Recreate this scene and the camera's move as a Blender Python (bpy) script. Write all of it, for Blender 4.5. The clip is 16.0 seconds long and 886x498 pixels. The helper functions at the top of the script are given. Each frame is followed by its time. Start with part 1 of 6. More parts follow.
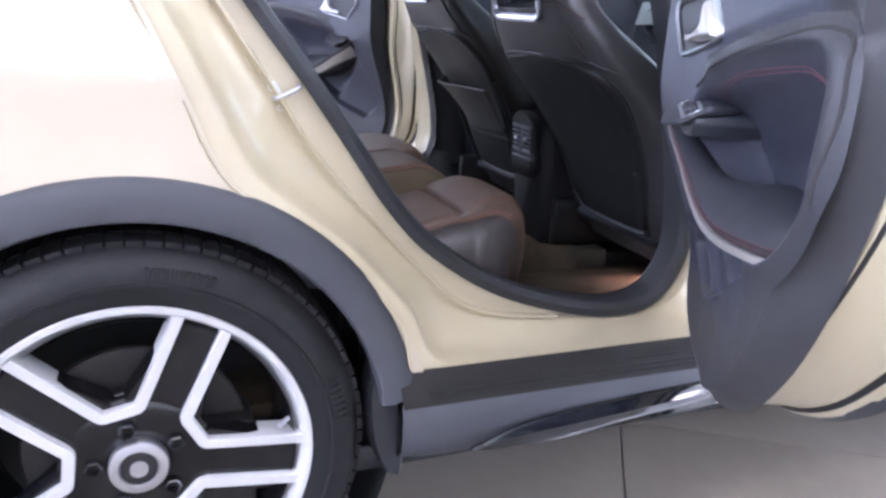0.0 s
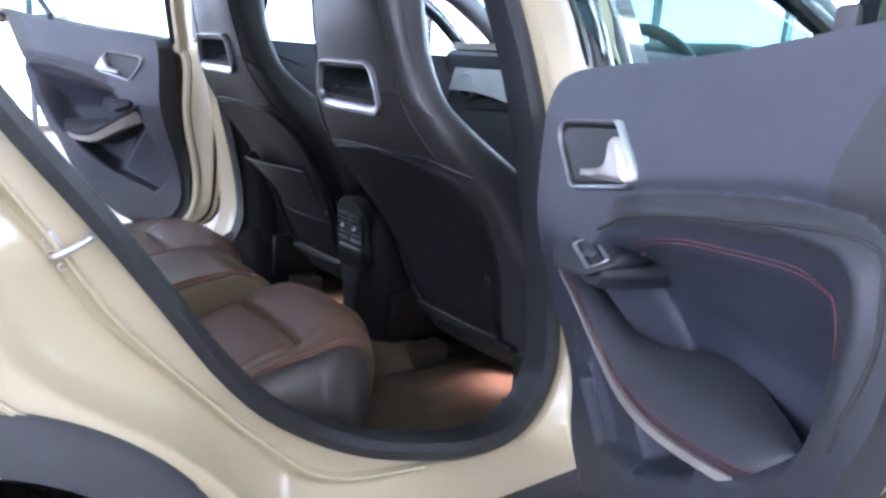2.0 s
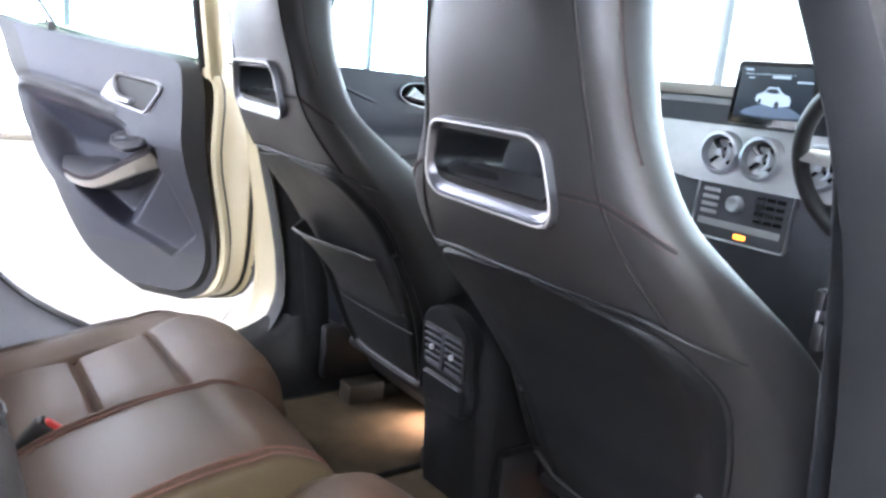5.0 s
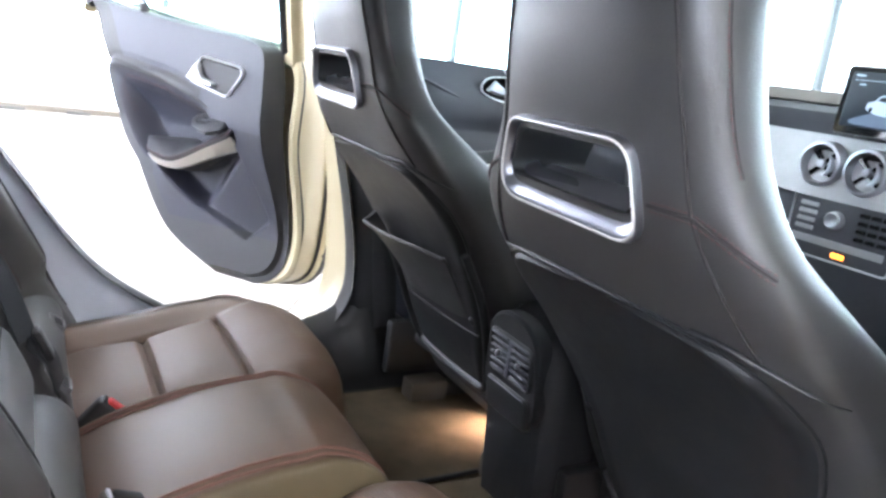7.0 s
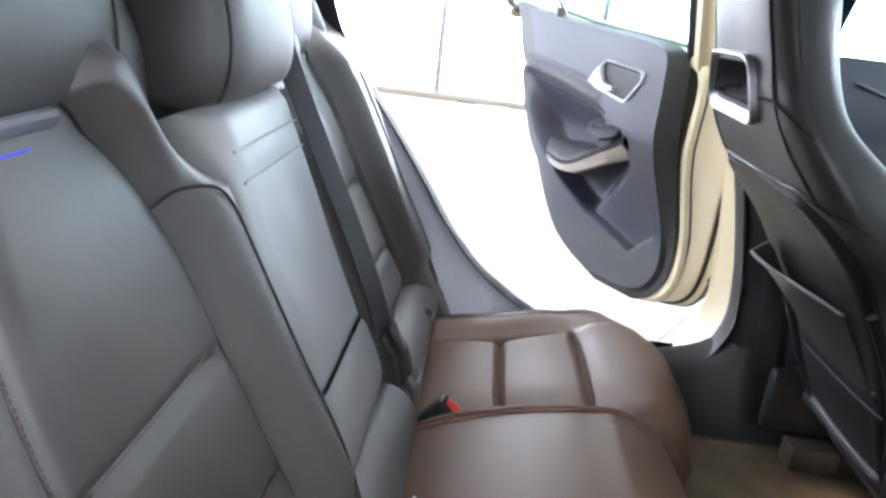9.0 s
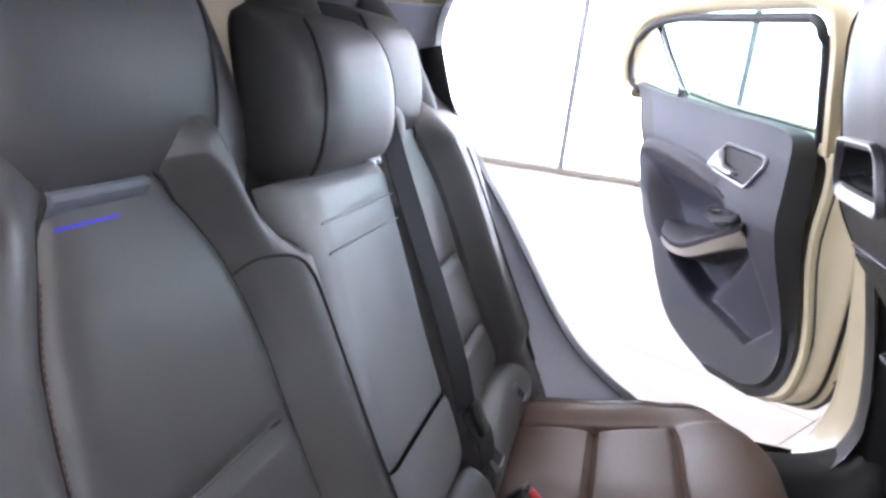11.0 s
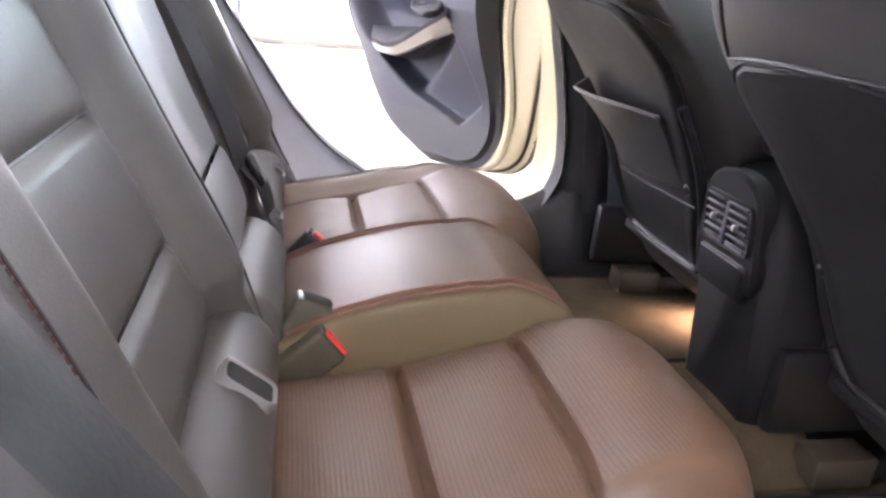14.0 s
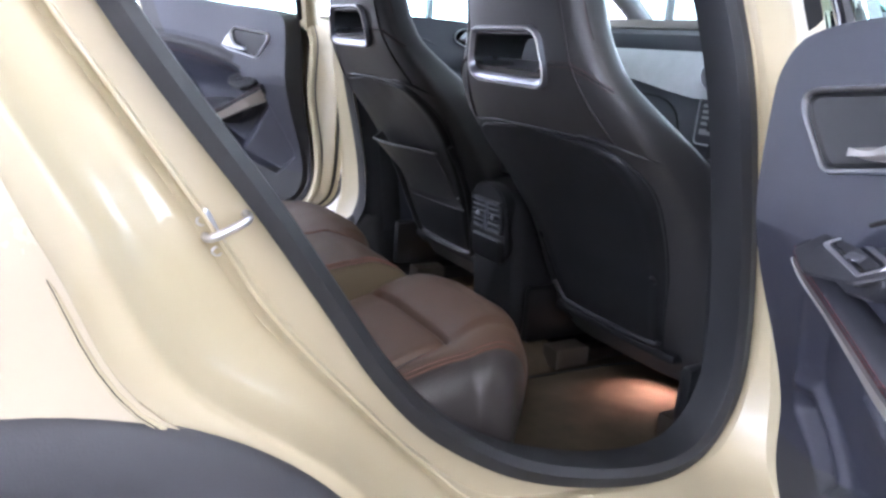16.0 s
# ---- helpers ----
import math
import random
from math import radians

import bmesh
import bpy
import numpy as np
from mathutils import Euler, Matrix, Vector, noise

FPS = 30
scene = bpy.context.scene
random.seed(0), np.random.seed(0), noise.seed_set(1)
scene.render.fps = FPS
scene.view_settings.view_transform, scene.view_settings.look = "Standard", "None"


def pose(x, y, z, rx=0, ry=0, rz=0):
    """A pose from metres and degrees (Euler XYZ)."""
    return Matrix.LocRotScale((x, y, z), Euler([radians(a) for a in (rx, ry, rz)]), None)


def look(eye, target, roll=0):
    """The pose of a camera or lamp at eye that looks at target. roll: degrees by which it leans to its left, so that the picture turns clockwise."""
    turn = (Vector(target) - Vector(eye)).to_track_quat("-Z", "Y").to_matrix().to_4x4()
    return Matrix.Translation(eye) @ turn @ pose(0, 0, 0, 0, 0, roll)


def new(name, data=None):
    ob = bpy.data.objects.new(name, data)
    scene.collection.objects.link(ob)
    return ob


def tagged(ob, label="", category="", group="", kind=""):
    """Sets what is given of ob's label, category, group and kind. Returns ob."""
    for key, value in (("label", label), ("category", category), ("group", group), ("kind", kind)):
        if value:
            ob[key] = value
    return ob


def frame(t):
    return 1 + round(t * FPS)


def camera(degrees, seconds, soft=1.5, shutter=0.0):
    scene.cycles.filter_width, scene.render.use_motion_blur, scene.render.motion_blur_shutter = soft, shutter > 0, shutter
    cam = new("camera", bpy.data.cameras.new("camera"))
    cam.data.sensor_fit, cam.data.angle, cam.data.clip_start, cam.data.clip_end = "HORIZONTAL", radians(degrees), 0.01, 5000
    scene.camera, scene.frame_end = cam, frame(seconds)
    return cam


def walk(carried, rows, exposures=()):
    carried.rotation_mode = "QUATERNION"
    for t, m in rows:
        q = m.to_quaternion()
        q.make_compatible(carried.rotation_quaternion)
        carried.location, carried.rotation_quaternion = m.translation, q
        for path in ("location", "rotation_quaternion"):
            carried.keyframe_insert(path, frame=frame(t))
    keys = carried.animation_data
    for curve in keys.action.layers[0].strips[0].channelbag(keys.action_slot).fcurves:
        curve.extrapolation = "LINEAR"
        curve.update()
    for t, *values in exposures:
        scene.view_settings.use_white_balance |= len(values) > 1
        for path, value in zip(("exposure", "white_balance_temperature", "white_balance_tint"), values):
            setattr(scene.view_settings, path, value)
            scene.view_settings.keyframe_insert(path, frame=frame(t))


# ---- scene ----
cam = camera(61.7, 16.0, 2.8)
PATH = [
    (0, (0.041, -1.929, 1.002), (0.764, -0.157, 0.423), 3.1),
    (0.5, (0.011, -1.895, 1.078), (0.967, -0.221, 0.546), 3.5),
    (1, (-0.036, -1.821, 1.122), (1.083, -0.238, 0.63), 3.8),
    (1.5, (-0.02, -1.745, 1.114), (1.174, -0.211, 0.642), 4.1),
    (2, (0.074, -1.64, 1.109), (1.281, -0.115, 0.644), 4.3),
    (2.5, (0.135, -1.524, 1.105), (1.33, 0.013, 0.645), 4.5),
    (3, (0.181, -1.346, 1.119), (1.356, 0.205, 0.655), 4.8),
    (3.5, (0.229, -1.199, 1.125), (1.386, 0.365, 0.659), 4.8),
    (4, (0.305, -1.112, 1.14), (1.45, 0.463, 0.683), 4.9),
    (4.2, (0.338, -1.081, 1.147), (1.475, 0.502, 0.699), 5.1),
    (6.3, (0.275, -0.932, 1.156), (1.446, 0.637, 0.745), 7.8),
    (6.5, (0.286, -0.935, 1.155), (1.419, 0.658, 0.73), 8.0),
    (7, (0.349, -0.944, 1.156), (1.325, 0.736, 0.681), 8.2),
    (7.5, (0.4, -0.945, 1.157), (1.14, 0.835, 0.624), 8.1),
    (8, (0.397, -0.921, 1.163), (0.851, 0.935, 0.574), 7.6),
    (8.5, (0.428, -0.897, 1.168), (0.593, 0.995, 0.541), 6.9),
    (9, (0.458, -0.851, 1.181), (0.389, 1.048, 0.557), 6.7),
    (9.5, (0.492, -0.823, 1.213), (0.23, 1.067, 0.613), 6.3),
    (9.7, (0.498, -0.815, 1.222), (0.177, 1.071, 0.639), 6.4),
    (11.8, (0.486, -0.848, 1.146), (0.066, 1.053, 0.69), 7.6),
    (12, (0.482, -0.854, 1.133), (0.101, 1.049, 0.651), 7.6),
    (12.5, (0.473, -0.875, 1.104), (0.221, 1.033, 0.559), 7.1),
    (13, (0.455, -0.89, 1.064), (0.37, 1.013, 0.454), 6.6),
    (13.5, (0.437, -0.916, 1.033), (0.567, 0.966, 0.371), 5.9),
    (14, (0.414, -0.95, 0.999), (0.828, 0.882, 0.311), 5.8),
    (14.5, (0.37, -1.042, 0.996), (1.013, 0.735, 0.342), 5.4),
    (15, (0.29, -1.142, 0.998), (1.092, 0.589, 0.398), 4.8),
    (15.5, (0.15, -1.267, 1.03), (1.068, 0.423, 0.482), 4.4),
    (16, (0.068, -1.445, 1.064), (1.069, 0.21, 0.554), 4.5),
]
walk(cam, [(t, look(eye, target, roll)) for t, eye, target, roll in PATH],
     [(0.0, 0.62, 5640, 28), (1.0, 0.46, 5420, 25), (2.0, 0.55, 5520, 26), (2.5, 0.68, 5640, 26), (3.5, 1.12, 5850, 23), (4.2, 1.38, 6050, 22), (6.5, 1.60, 6150, 19), (8.0, 1.70, 6200, 19), (9.5, 1.33, 6150, 20), (12.5, 1.02, 6140, 30), (13.5, 1.66, 6420, 29), (14.5, 1.95, 6700, 27), (15.0, 1.58, 6720, 30), (15.5, 1.03, 6250, 26), (16.0, 0.69, 5880, 25)])

# ---- world and light ----
world = bpy.data.worlds.new("world")
scene.world = world
world.use_nodes = True
wn = world.node_tree.nodes
sky = wn.new("ShaderNodeTexSky")
sky.sky_type = "NISHITA"
sky.sun_disc = False
sky.sun_elevation = radians(48)
sky.sun_rotation = radians(-20)
world.node_tree.links.new(sky.outputs[0], wn["Background"].inputs[0])
wn["Background"].inputs[1].default_value = 0.12


def lamp(name, kind, m, energy, color=(1, 1, 1), size=1.0, size_y=None, spread=180):
    data = bpy.data.lights.new(name, kind)
    data.energy, data.color = energy, color
    if kind == "AREA":
        data.shape, data.size, data.size_y = "RECTANGLE", size, size_y or size
        data.spread = radians(spread)
    elif kind == "SUN":
        data.angle = radians(size)
    else:
        data.shadow_soft_size = size
    ob = new(name, data)
    ob.matrix_world = m
    return ob


ROOM_X0, ROOM_X1, ROOM_Y0, ROOM_Y1, ROOM_H = -8.0, 9.0, -8.0, 9.02, 4.4
# daylight in the window fronts: far side, and ahead of the car
lamp("daylight_side", "AREA", look((1.0, ROOM_Y1 + 0.14, 2.0), (1.0, 0, 1.2)), 620, (0.90, 0.95, 1.0), 15.0, 3.8)
lamp("daylight_front", "AREA", look((ROOM_X1 + 0.14, -0.8, 2.0), (0, -0.8, 1.2)), 1000, (0.88, 0.95, 1.0), 8.0, 3.8)
lamp("daylight_rear", "AREA", look((ROOM_X0 - 0.14, -1.5, 2.75), (0, -1.5, 1.4)), 800, (0.84, 0.92, 1.0), 12.5, 2.7)
# ceiling strips of the showroom, over and beside the car
CEILING_STRIPS = [(-2.6, -2.6), (1.2, -2.6), (5.0, -2.6), (-2.6, 2.4), (1.2, 2.4), (5.0, 2.4), (-2.6, -6.0), (1.2, -6.0), (5.0, -6.0)]
for sx, sy in CEILING_STRIPS:
    lamp("ceiling_lamp", "AREA", look((sx, sy, ROOM_H - 0.14), (sx, sy, 0)), 30 if sy < 0 else 4, (1.0, 0.93, 0.84), 2.4, 0.5)
# footwell lamps under the two front seats
for fy, warm in ((-0.37, (1.0, 0.58, 0.46)), (0.35, (1.0, 0.68, 0.47))):
    data = lamp("footwell_lamp", "SPOT", look((1.36, fy, 0.455), (1.285, fy, 0.35)), 5.0, warm, 0.02).data
    data.spot_size, data.spot_blend = radians(80), 1.0


# ---- materials ----
def material(name, color, rough=0.5, metal=0.0, var=0.12, scale=8.0, bump=0.0, bump_scale=120.0, coat=0.0, spec=0.5, kind="noise", warm=None, rough_var=0.12):
    """A principled material with variation of colour and gloss at a large and a small scale, and fine relief."""
    m = bpy.data.materials.new(name)
    m.use_nodes = True
    nt = m.node_tree
    n, l = nt.nodes, nt.links
    p = n["Principled BSDF"]
    p.inputs["Metallic"].default_value = metal
    p.inputs["Specular IOR Level"].default_value = spec
    p.inputs["Coat Weight"].default_value = coat
    p.inputs["Coat Roughness"].default_value = 0.04
    co = n.new("ShaderNodeTexCoord")
    big = n.new("ShaderNodeTexNoise")
    big.inputs["Scale"].default_value, big.inputs["Detail"].default_value = scale, 6.0
    fine = n.new("ShaderNodeTexNoise")
    fine.inputs["Scale"].default_value, fine.inputs["Detail"].default_value = scale * 14, 3.0
    for t in (big, fine):
        l.new(co.outputs["Object"], t.inputs["Vector"])
    mixn = n.new("ShaderNodeMath")
    mixn.operation = "MULTIPLY_ADD"
    mixn.inputs[1].default_value = 0.35
    l.new(fine.outputs["Fac"], mixn.inputs[0])
    l.new(big.outputs["Fac"], mixn.inputs[2])
    ramp = n.new("ShaderNodeValToRGB")
    ramp.color_ramp.elements[0].position, ramp.color_ramp.elements[1].position = 0.35, 1.0
    w = warm or color
    ramp.color_ramp.elements[0].color = (*[c * (1 - var) for c in color], 1)
    ramp.color_ramp.elements[1].color = (*[min(1, c * (1 + var)) for c in w], 1)
    l.new(mixn.outputs[0], ramp.inputs[0])
    l.new(ramp.outputs[0], p.inputs["Base Color"])
    rr = n.new("ShaderNodeMapRange")
    rr.inputs[3].default_value, rr.inputs[4].default_value = max(0.02, rough - rough_var), min(1, rough + rough_var)
    l.new(mixn.outputs[0], rr.inputs[0])
    l.new(rr.outputs[0], p.inputs["Roughness"])
    if bump:
        if kind == "leather":
            tx = n.new("ShaderNodeTexVoronoi")
            tx.inputs["Scale"].default_value = bump_scale
            src = tx.outputs["Distance"]
        elif kind == "perforated":
            # punched holes in close rows across the seat
            turn = n.new("ShaderNodeMapping")
            turn.inputs["Scale"].default_value = (1.0, 1.7, 1.0)
            l.new(co.outputs["Object"], turn.inputs["Vector"])
            tx = n.new("ShaderNodeTexVoronoi")
            tx.voronoi_dimensions = "2D"
            tx.inputs["Scale"].default_value = bump_scale
            tx.inputs["Randomness"].default_value = 0.0
            l.new(turn.outputs["Vector"], tx.inputs["Vector"])
            punched = n.new("ShaderNodeMapRange")
            punched.inputs[1].default_value, punched.inputs[2].default_value = 0.20, 0.34
            l.new(tx.outputs["Distance"], punched.inputs[0])
            src = punched.outputs[0]
            dark = n.new("ShaderNodeMix")
            dark.data_type = "RGBA"
            dark.inputs[6].default_value = (*[c * 0.30 for c in color], 1)
            l.new(src, dark.inputs[0])
            l.new(ramp.outputs[0], dark.inputs[7])
            l.new(dark.outputs[2], p.inputs["Base Color"])
        else:
            tx = n.new("ShaderNodeTexNoise")
            tx.inputs["Scale"].default_value, tx.inputs["Detail"].default_value = bump_scale, 4.0
            src = tx.outputs["Fac"]
        if kind != "perforated":
            l.new(co.outputs["Object"], tx.inputs["Vector"])
        b = n.new("ShaderNodeBump")
        b.inputs["Strength"].default_value, b.inputs["Distance"].default_value = bump, 0.002
        l.new(src, b.inputs["Height"])
        l.new(b.outputs["Normal"], p.inputs["Normal"])
    return m


PAINT = material("white_car_paint", (0.50, 0.440, 0.330), 0.25, var=0.015, scale=3, coat=1.0, rough_var=0.04)
JAMB = material("white_jamb_paint", (0.465, 0.404, 0.268), 0.30, var=0.02, scale=3, coat=0.5, rough_var=0.04)
CLADDING = material("grey_cladding_plastic", (0.042, 0.044, 0.050), 0.58, var=0.12, scale=9, bump=0.25, bump_scale=420)
STEP = material("grey_brown_step_plastic", (0.017, 0.015, 0.014), 0.70, var=0.2, scale=12, bump=0.3, bump_scale=300, spec=0.2)
GLOSSBLACK = material("gloss_black_plastic", (0.008, 0.009, 0.012), 0.08, var=0.2, scale=4, coat=1.0, rough_var=0.03)
TRIM = material("grey_soft_door_trim", (0.041, 0.044, 0.058), 0.50, var=0.07, scale=5, bump=0.22, bump_scale=520)
TRIMDARK = material("dark_hard_door_trim", (0.030, 0.030, 0.033), 0.5, var=0.1, scale=6, bump=0.25, bump_scale=520)
ARMREST = material("dark_padded_armrest", (0.018, 0.019, 0.024), 0.46, var=0.08, scale=6, bump=0.15, bump_scale=520, kind="leather")
DOORPAD = material("dark_blue_grey_door_insert", (0.021, 0.0225, 0.034), 0.46, var=0.08, scale=6, bump=0.15, bump_scale=520, kind="leather")
PILLAR = material("blue_grey_pillar_trim", (0.46, 0.47, 0.54), 0.5, var=0.08, scale=6, bump=0.3, bump_scale=600)
CAPGREY = material("olive_grey_plastic", (0.052, 0.045, 0.034), 0.5, var=0.15, scale=14, bump=0.2, bump_scale=300)
MATTBLACK = material("matt_black_console_plastic", (0.010, 0.0105, 0.012), 0.55, var=0.15, scale=8, bump=0.2, bump_scale=450, spec=0.2)
RUBBER = material("black_rubber_seal", (0.015, 0.016, 0.018), 0.5, var=0.2, scale=14, bump=0.15, bump_scale=200)
TYRE = material("tyre_rubber", (0.009, 0.009, 0.010), 0.58, spec=0.3, var=0.25, scale=10, bump=0.25, bump_scale=260)
LEATHER = material("black_seat_leather", (0.028, 0.0275, 0.0275), 0.36, var=0.14, scale=6, bump=0.08, bump_scale=520, spec=0.6, kind="leather")
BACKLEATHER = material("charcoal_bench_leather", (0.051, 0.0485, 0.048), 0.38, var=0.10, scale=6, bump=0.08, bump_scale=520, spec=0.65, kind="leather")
BROWN = material("brown_bench_leather", (0.108, 0.065, 0.042), 0.42, var=0.14, scale=7, bump=0.10, bump_scale=480, spec=0.5, kind="leather")
PERF = material("perforated_brown_leather", (0.118, 0.070, 0.045), 0.46, var=0.12, scale=7, bump=0.5, bump_scale=210, spec=0.55, kind="perforated")
HEADLEATHER = material("dark_headrest_leather", (0.044, 0.043, 0.044), 0.42, var=0.10, scale=6, bump=0.10, bump_scale=520, kind="leather")
SHELL = material("black_seat_shell_plastic", (0.0105, 0.0115, 0.013), 0.40, var=0.15, scale=6, bump=0.15, bump_scale=500, spec=0.45)
# paler than the bench leather: the far window's sheen is in the colour
ARMLEATHER = material("armrest_leather_with_sheen", (0.20, 0.203, 0.212), 0.40, var=0.10, scale=6, bump=0.05, bump_scale=520, spec=0.7, kind="leather")
FLANK = material("dark_brown_flank_leather", (0.046, 0.040, 0.038), 0.36, var=0.12, scale=6, bump=0.10, bump_scale=520, kind="leather")
CHROME = material("satin_chrome", (0.60, 0.61, 0.65), 0.36, 1.0, var=0.02, scale=5, rough_var=0.02)
BEZEL = material("dark_satin_chrome", (0.30, 0.31, 0.35), 0.30, 0.95, var=0.03, scale=5, rough_var=0.03)
SILVER = material("satin_silver_inlay", (0.50, 0.48, 0.46), 0.38, 0.9, var=0.05, scale=12)
MACHINED = material("machined_alloy", (0.60, 0.60, 0.60), 0.34, 0.5, var=0.05, scale=14, bump=0.05, bump_scale=300)
ALLOYBLACK = material("black_alloy_paint", (0.006, 0.006, 0.007), 0.16, var=0.2, scale=8, coat=0.0, rough_var=0.04)
IRON = material("brake_iron", (0.05, 0.048, 0.046), 0.55, 0.9, var=0.3, scale=25, bump=0.1, bump_scale=220)
CARPET = material("dark_brown_carpet", (0.096, 0.078, 0.052), 0.95, var=0.35, scale=16, bump=0.9, bump_scale=700, spec=0.1)
STITCH = material("red_thread", (0.12, 0.030, 0.035), 0.7, var=0.2, scale=60)
STITCHDARK = material("dark_red_thread", (0.075, 0.024, 0.024), 0.7, var=0.2, scale=60)
STITCHBROWN = material("brown_thread", (0.165, 0.082, 0.062), 0.7, var=0.2, scale=60)
SEAM = material("dark_seam", (0.014, 0.013, 0.013), 0.7, var=0.2, scale=40)
ANCHOR = material("mid_grey_anchor_plastic", (0.17, 0.17, 0.175), 0.45, var=0.1, scale=20, bump=0.15, bump_scale=300)
# bluish light under the headrest is put into this colour
LIP = material("dull_blue_grey_lip", (0.12, 0.125, 0.15), 0.6, var=0.1, scale=20)
OLIVE = material("olive_grey_buckle_plastic", (0.052, 0.048, 0.034), 0.5, var=0.2, scale=20, bump=0.15, bump_scale=300)
WALLLEATHER = material("olive_brown_leather", (0.100, 0.076, 0.040), 0.5, var=0.12, scale=7, bump=0.10, bump_scale=480, spec=0.4, kind="leather")
RED = material("red_buckle_button", (0.55, 0.03, 0.025), 0.4, var=0.1, scale=30)
BUCKLE = material("black_buckle_plastic", (0.012, 0.012, 0.013), 0.38, var=0.2, scale=20, bump=0.1, bump_scale=300)
BELT = material("black_seat_belt_webbing", (0.022, 0.023, 0.026), 0.62, var=0.2, scale=30, bump=0.5, bump_scale=380)
LINING = material("pale_headliner_cloth", (0.66, 0.65, 0.62), 0.9, var=0.06, scale=10, bump=0.3, bump_scale=500)
DASH = material("black_dash_plastic", (0.074, 0.077, 0.088), 0.55, var=0.1, scale=8, bump=0.3, bump_scale=450)
DASHTRIM = material("silver_dash_inlay", (0.46, 0.46, 0.47), 0.42, 0.35, var=0.12, scale=18, bump=0.1, bump_scale=200)
# dash top cover: sunlight is put into this paler colour
LITDASH = material("dash_top_sunlight_tone", (0.24, 0.215, 0.19), 0.6, var=0.08, scale=6, bump=0.2, bump_scale=400)
WALL = material("white_wall_paint", (0.80, 0.80, 0.78), 0.7, var=0.04, scale=2, bump=0.05, bump_scale=60)
FRAME = material("white_aluminium", (0.13, 0.14, 0.145), 0.4, 0.2, var=0.05, scale=5)
MARK = material("dark_floor_mark", (0.06, 0.06, 0.055), 0.6, var=0.2, scale=12)
TILE = material("beige_floor_tile", (0.150, 0.131, 0.105), 0.40, var=0.10, scale=1.2, spec=0.06, rough_var=0.06, warm=(0.168, 0.149, 0.121))
JOINT = material("floor_joint", (0.09, 0.08, 0.066), 0.6, var=0.1, scale=6)


def glass(name, tint, rough=0.0):
    m = bpy.data.materials.new(name)
    m.use_nodes = True
    p = m.node_tree.nodes["Principled BSDF"]
    p.inputs["Base Color"].default_value = (*tint, 1)
    p.inputs["Transmission Weight"].default_value = 1.0
    p.inputs["Roughness"].default_value = rough
    p.inputs["IOR"].default_value = 1.02
    p.inputs["Coat Weight"].default_value = 0.02
    p.inputs["Coat Roughness"].default_value = 0.02
    return m


def glow(name, color, strength):
    m = bpy.data.materials.new(name)
    m.use_nodes = True
    p = m.node_tree.nodes["Principled BSDF"]
    p.inputs["Base Color"].default_value = (*color, 1)
    p.inputs["Emission Color"].default_value = (*color, 1)
    p.inputs["Emission Strength"].default_value = strength
    return m


GLASS = glass("green_tinted_car_glass", (0.64, 0.87, 0.85))
CLEAR = glass("clear_shop_glass", (0.97, 0.99, 0.99))
DAY = glow("bright_daylight_backdrop", (0.97, 0.99, 1.0), 0.7)
STRIP = glow("lit_ceiling_diffuser", (1.0, 0.96, 0.9), 2.5)
SCREEN = glow("lit_display", (0.004, 0.008, 0.014), 0.6)
SCREENMID = glow("lit_display_floor", (0.05, 0.075, 0.11), 0.6)
SCREENPALE = glow("pale_display_shape", (0.22, 0.28, 0.34), 0.7)
AMBER = glow("amber_indicator", (1.0, 0.32, 0.03), 1.6)
# glow added for the blue light in the headrest gap
BLUEGLOW = glow("blue_gap_glow", (0.015, 0.01, 0.40), 0.4)


# ---- mesh helpers ----
V = Vector


def link_mesh(name, bm, mat, parent=None, label="", smooth=True, angle=38, kind=""):
    bmesh.ops.recalc_face_normals(bm, faces=bm.faces)
    me = bpy.data.meshes.new(name)
    bm.to_mesh(me)
    bm.free()
    me.materials.append(mat)
    if smooth:
        for poly in me.polygons:
            poly.use_smooth = True
        me.set_sharp_from_angle(angle=radians(angle))
    ob = new(name, me)
    if parent:
        ob.parent = parent
        ob.matrix_parent_inverse = Matrix.Translation(parent.location).inverted()
    return tagged(ob, label, kind=kind)


def part(name, bm, mat, parent, label="", smooth=True, angle=38):
    return link_mesh(name, bm, mat, parent, label, smooth, angle)


def stitches(paths, length, gap, r, mat, parent, label=""):
    """Rows of thread along a seam, one mesh."""
    return link_mesh("stitching", join(*[dashes(p, length, gap, r) for p in paths]), mat, parent, label, kind="stuff")


def thing(name, place, label, category, group="", kind=""):
    ob = new(name)
    ob.location = place
    ob.empty_display_size = 0.1
    return tagged(ob, label, category, group, kind)


def join(*bms):
    out = bms[0]
    for b in bms[1:]:
        me = bpy.data.meshes.new("tmp")
        b.to_mesh(me)
        b.free()
        out.from_mesh(me)
        bpy.data.meshes.remove(me)
    return out


def spline(pts, n=8, closed=False):
    """Points along a smooth curve through pts."""
    P = [V(p) for p in pts]
    k = len(P)
    out = []
    for i in range(k if closed else k - 1):
        if closed:
            a, b, c, d = P[i - 1], P[i], P[(i + 1) % k], P[(i + 2) % k]
        else:
            a, b, c, d = P[max(i - 1, 0)], P[i], P[i + 1], P[min(i + 2, k - 1)]
        for j in range(n):
            t = j / n
            out.append(0.5 * (2 * b + (c - a) * t + (2 * a - 5 * b + 4 * c - d) * t * t + (3 * b - a - 3 * c + d) * t ** 3))
    if not closed:
        out.append(P[-1])
    return out


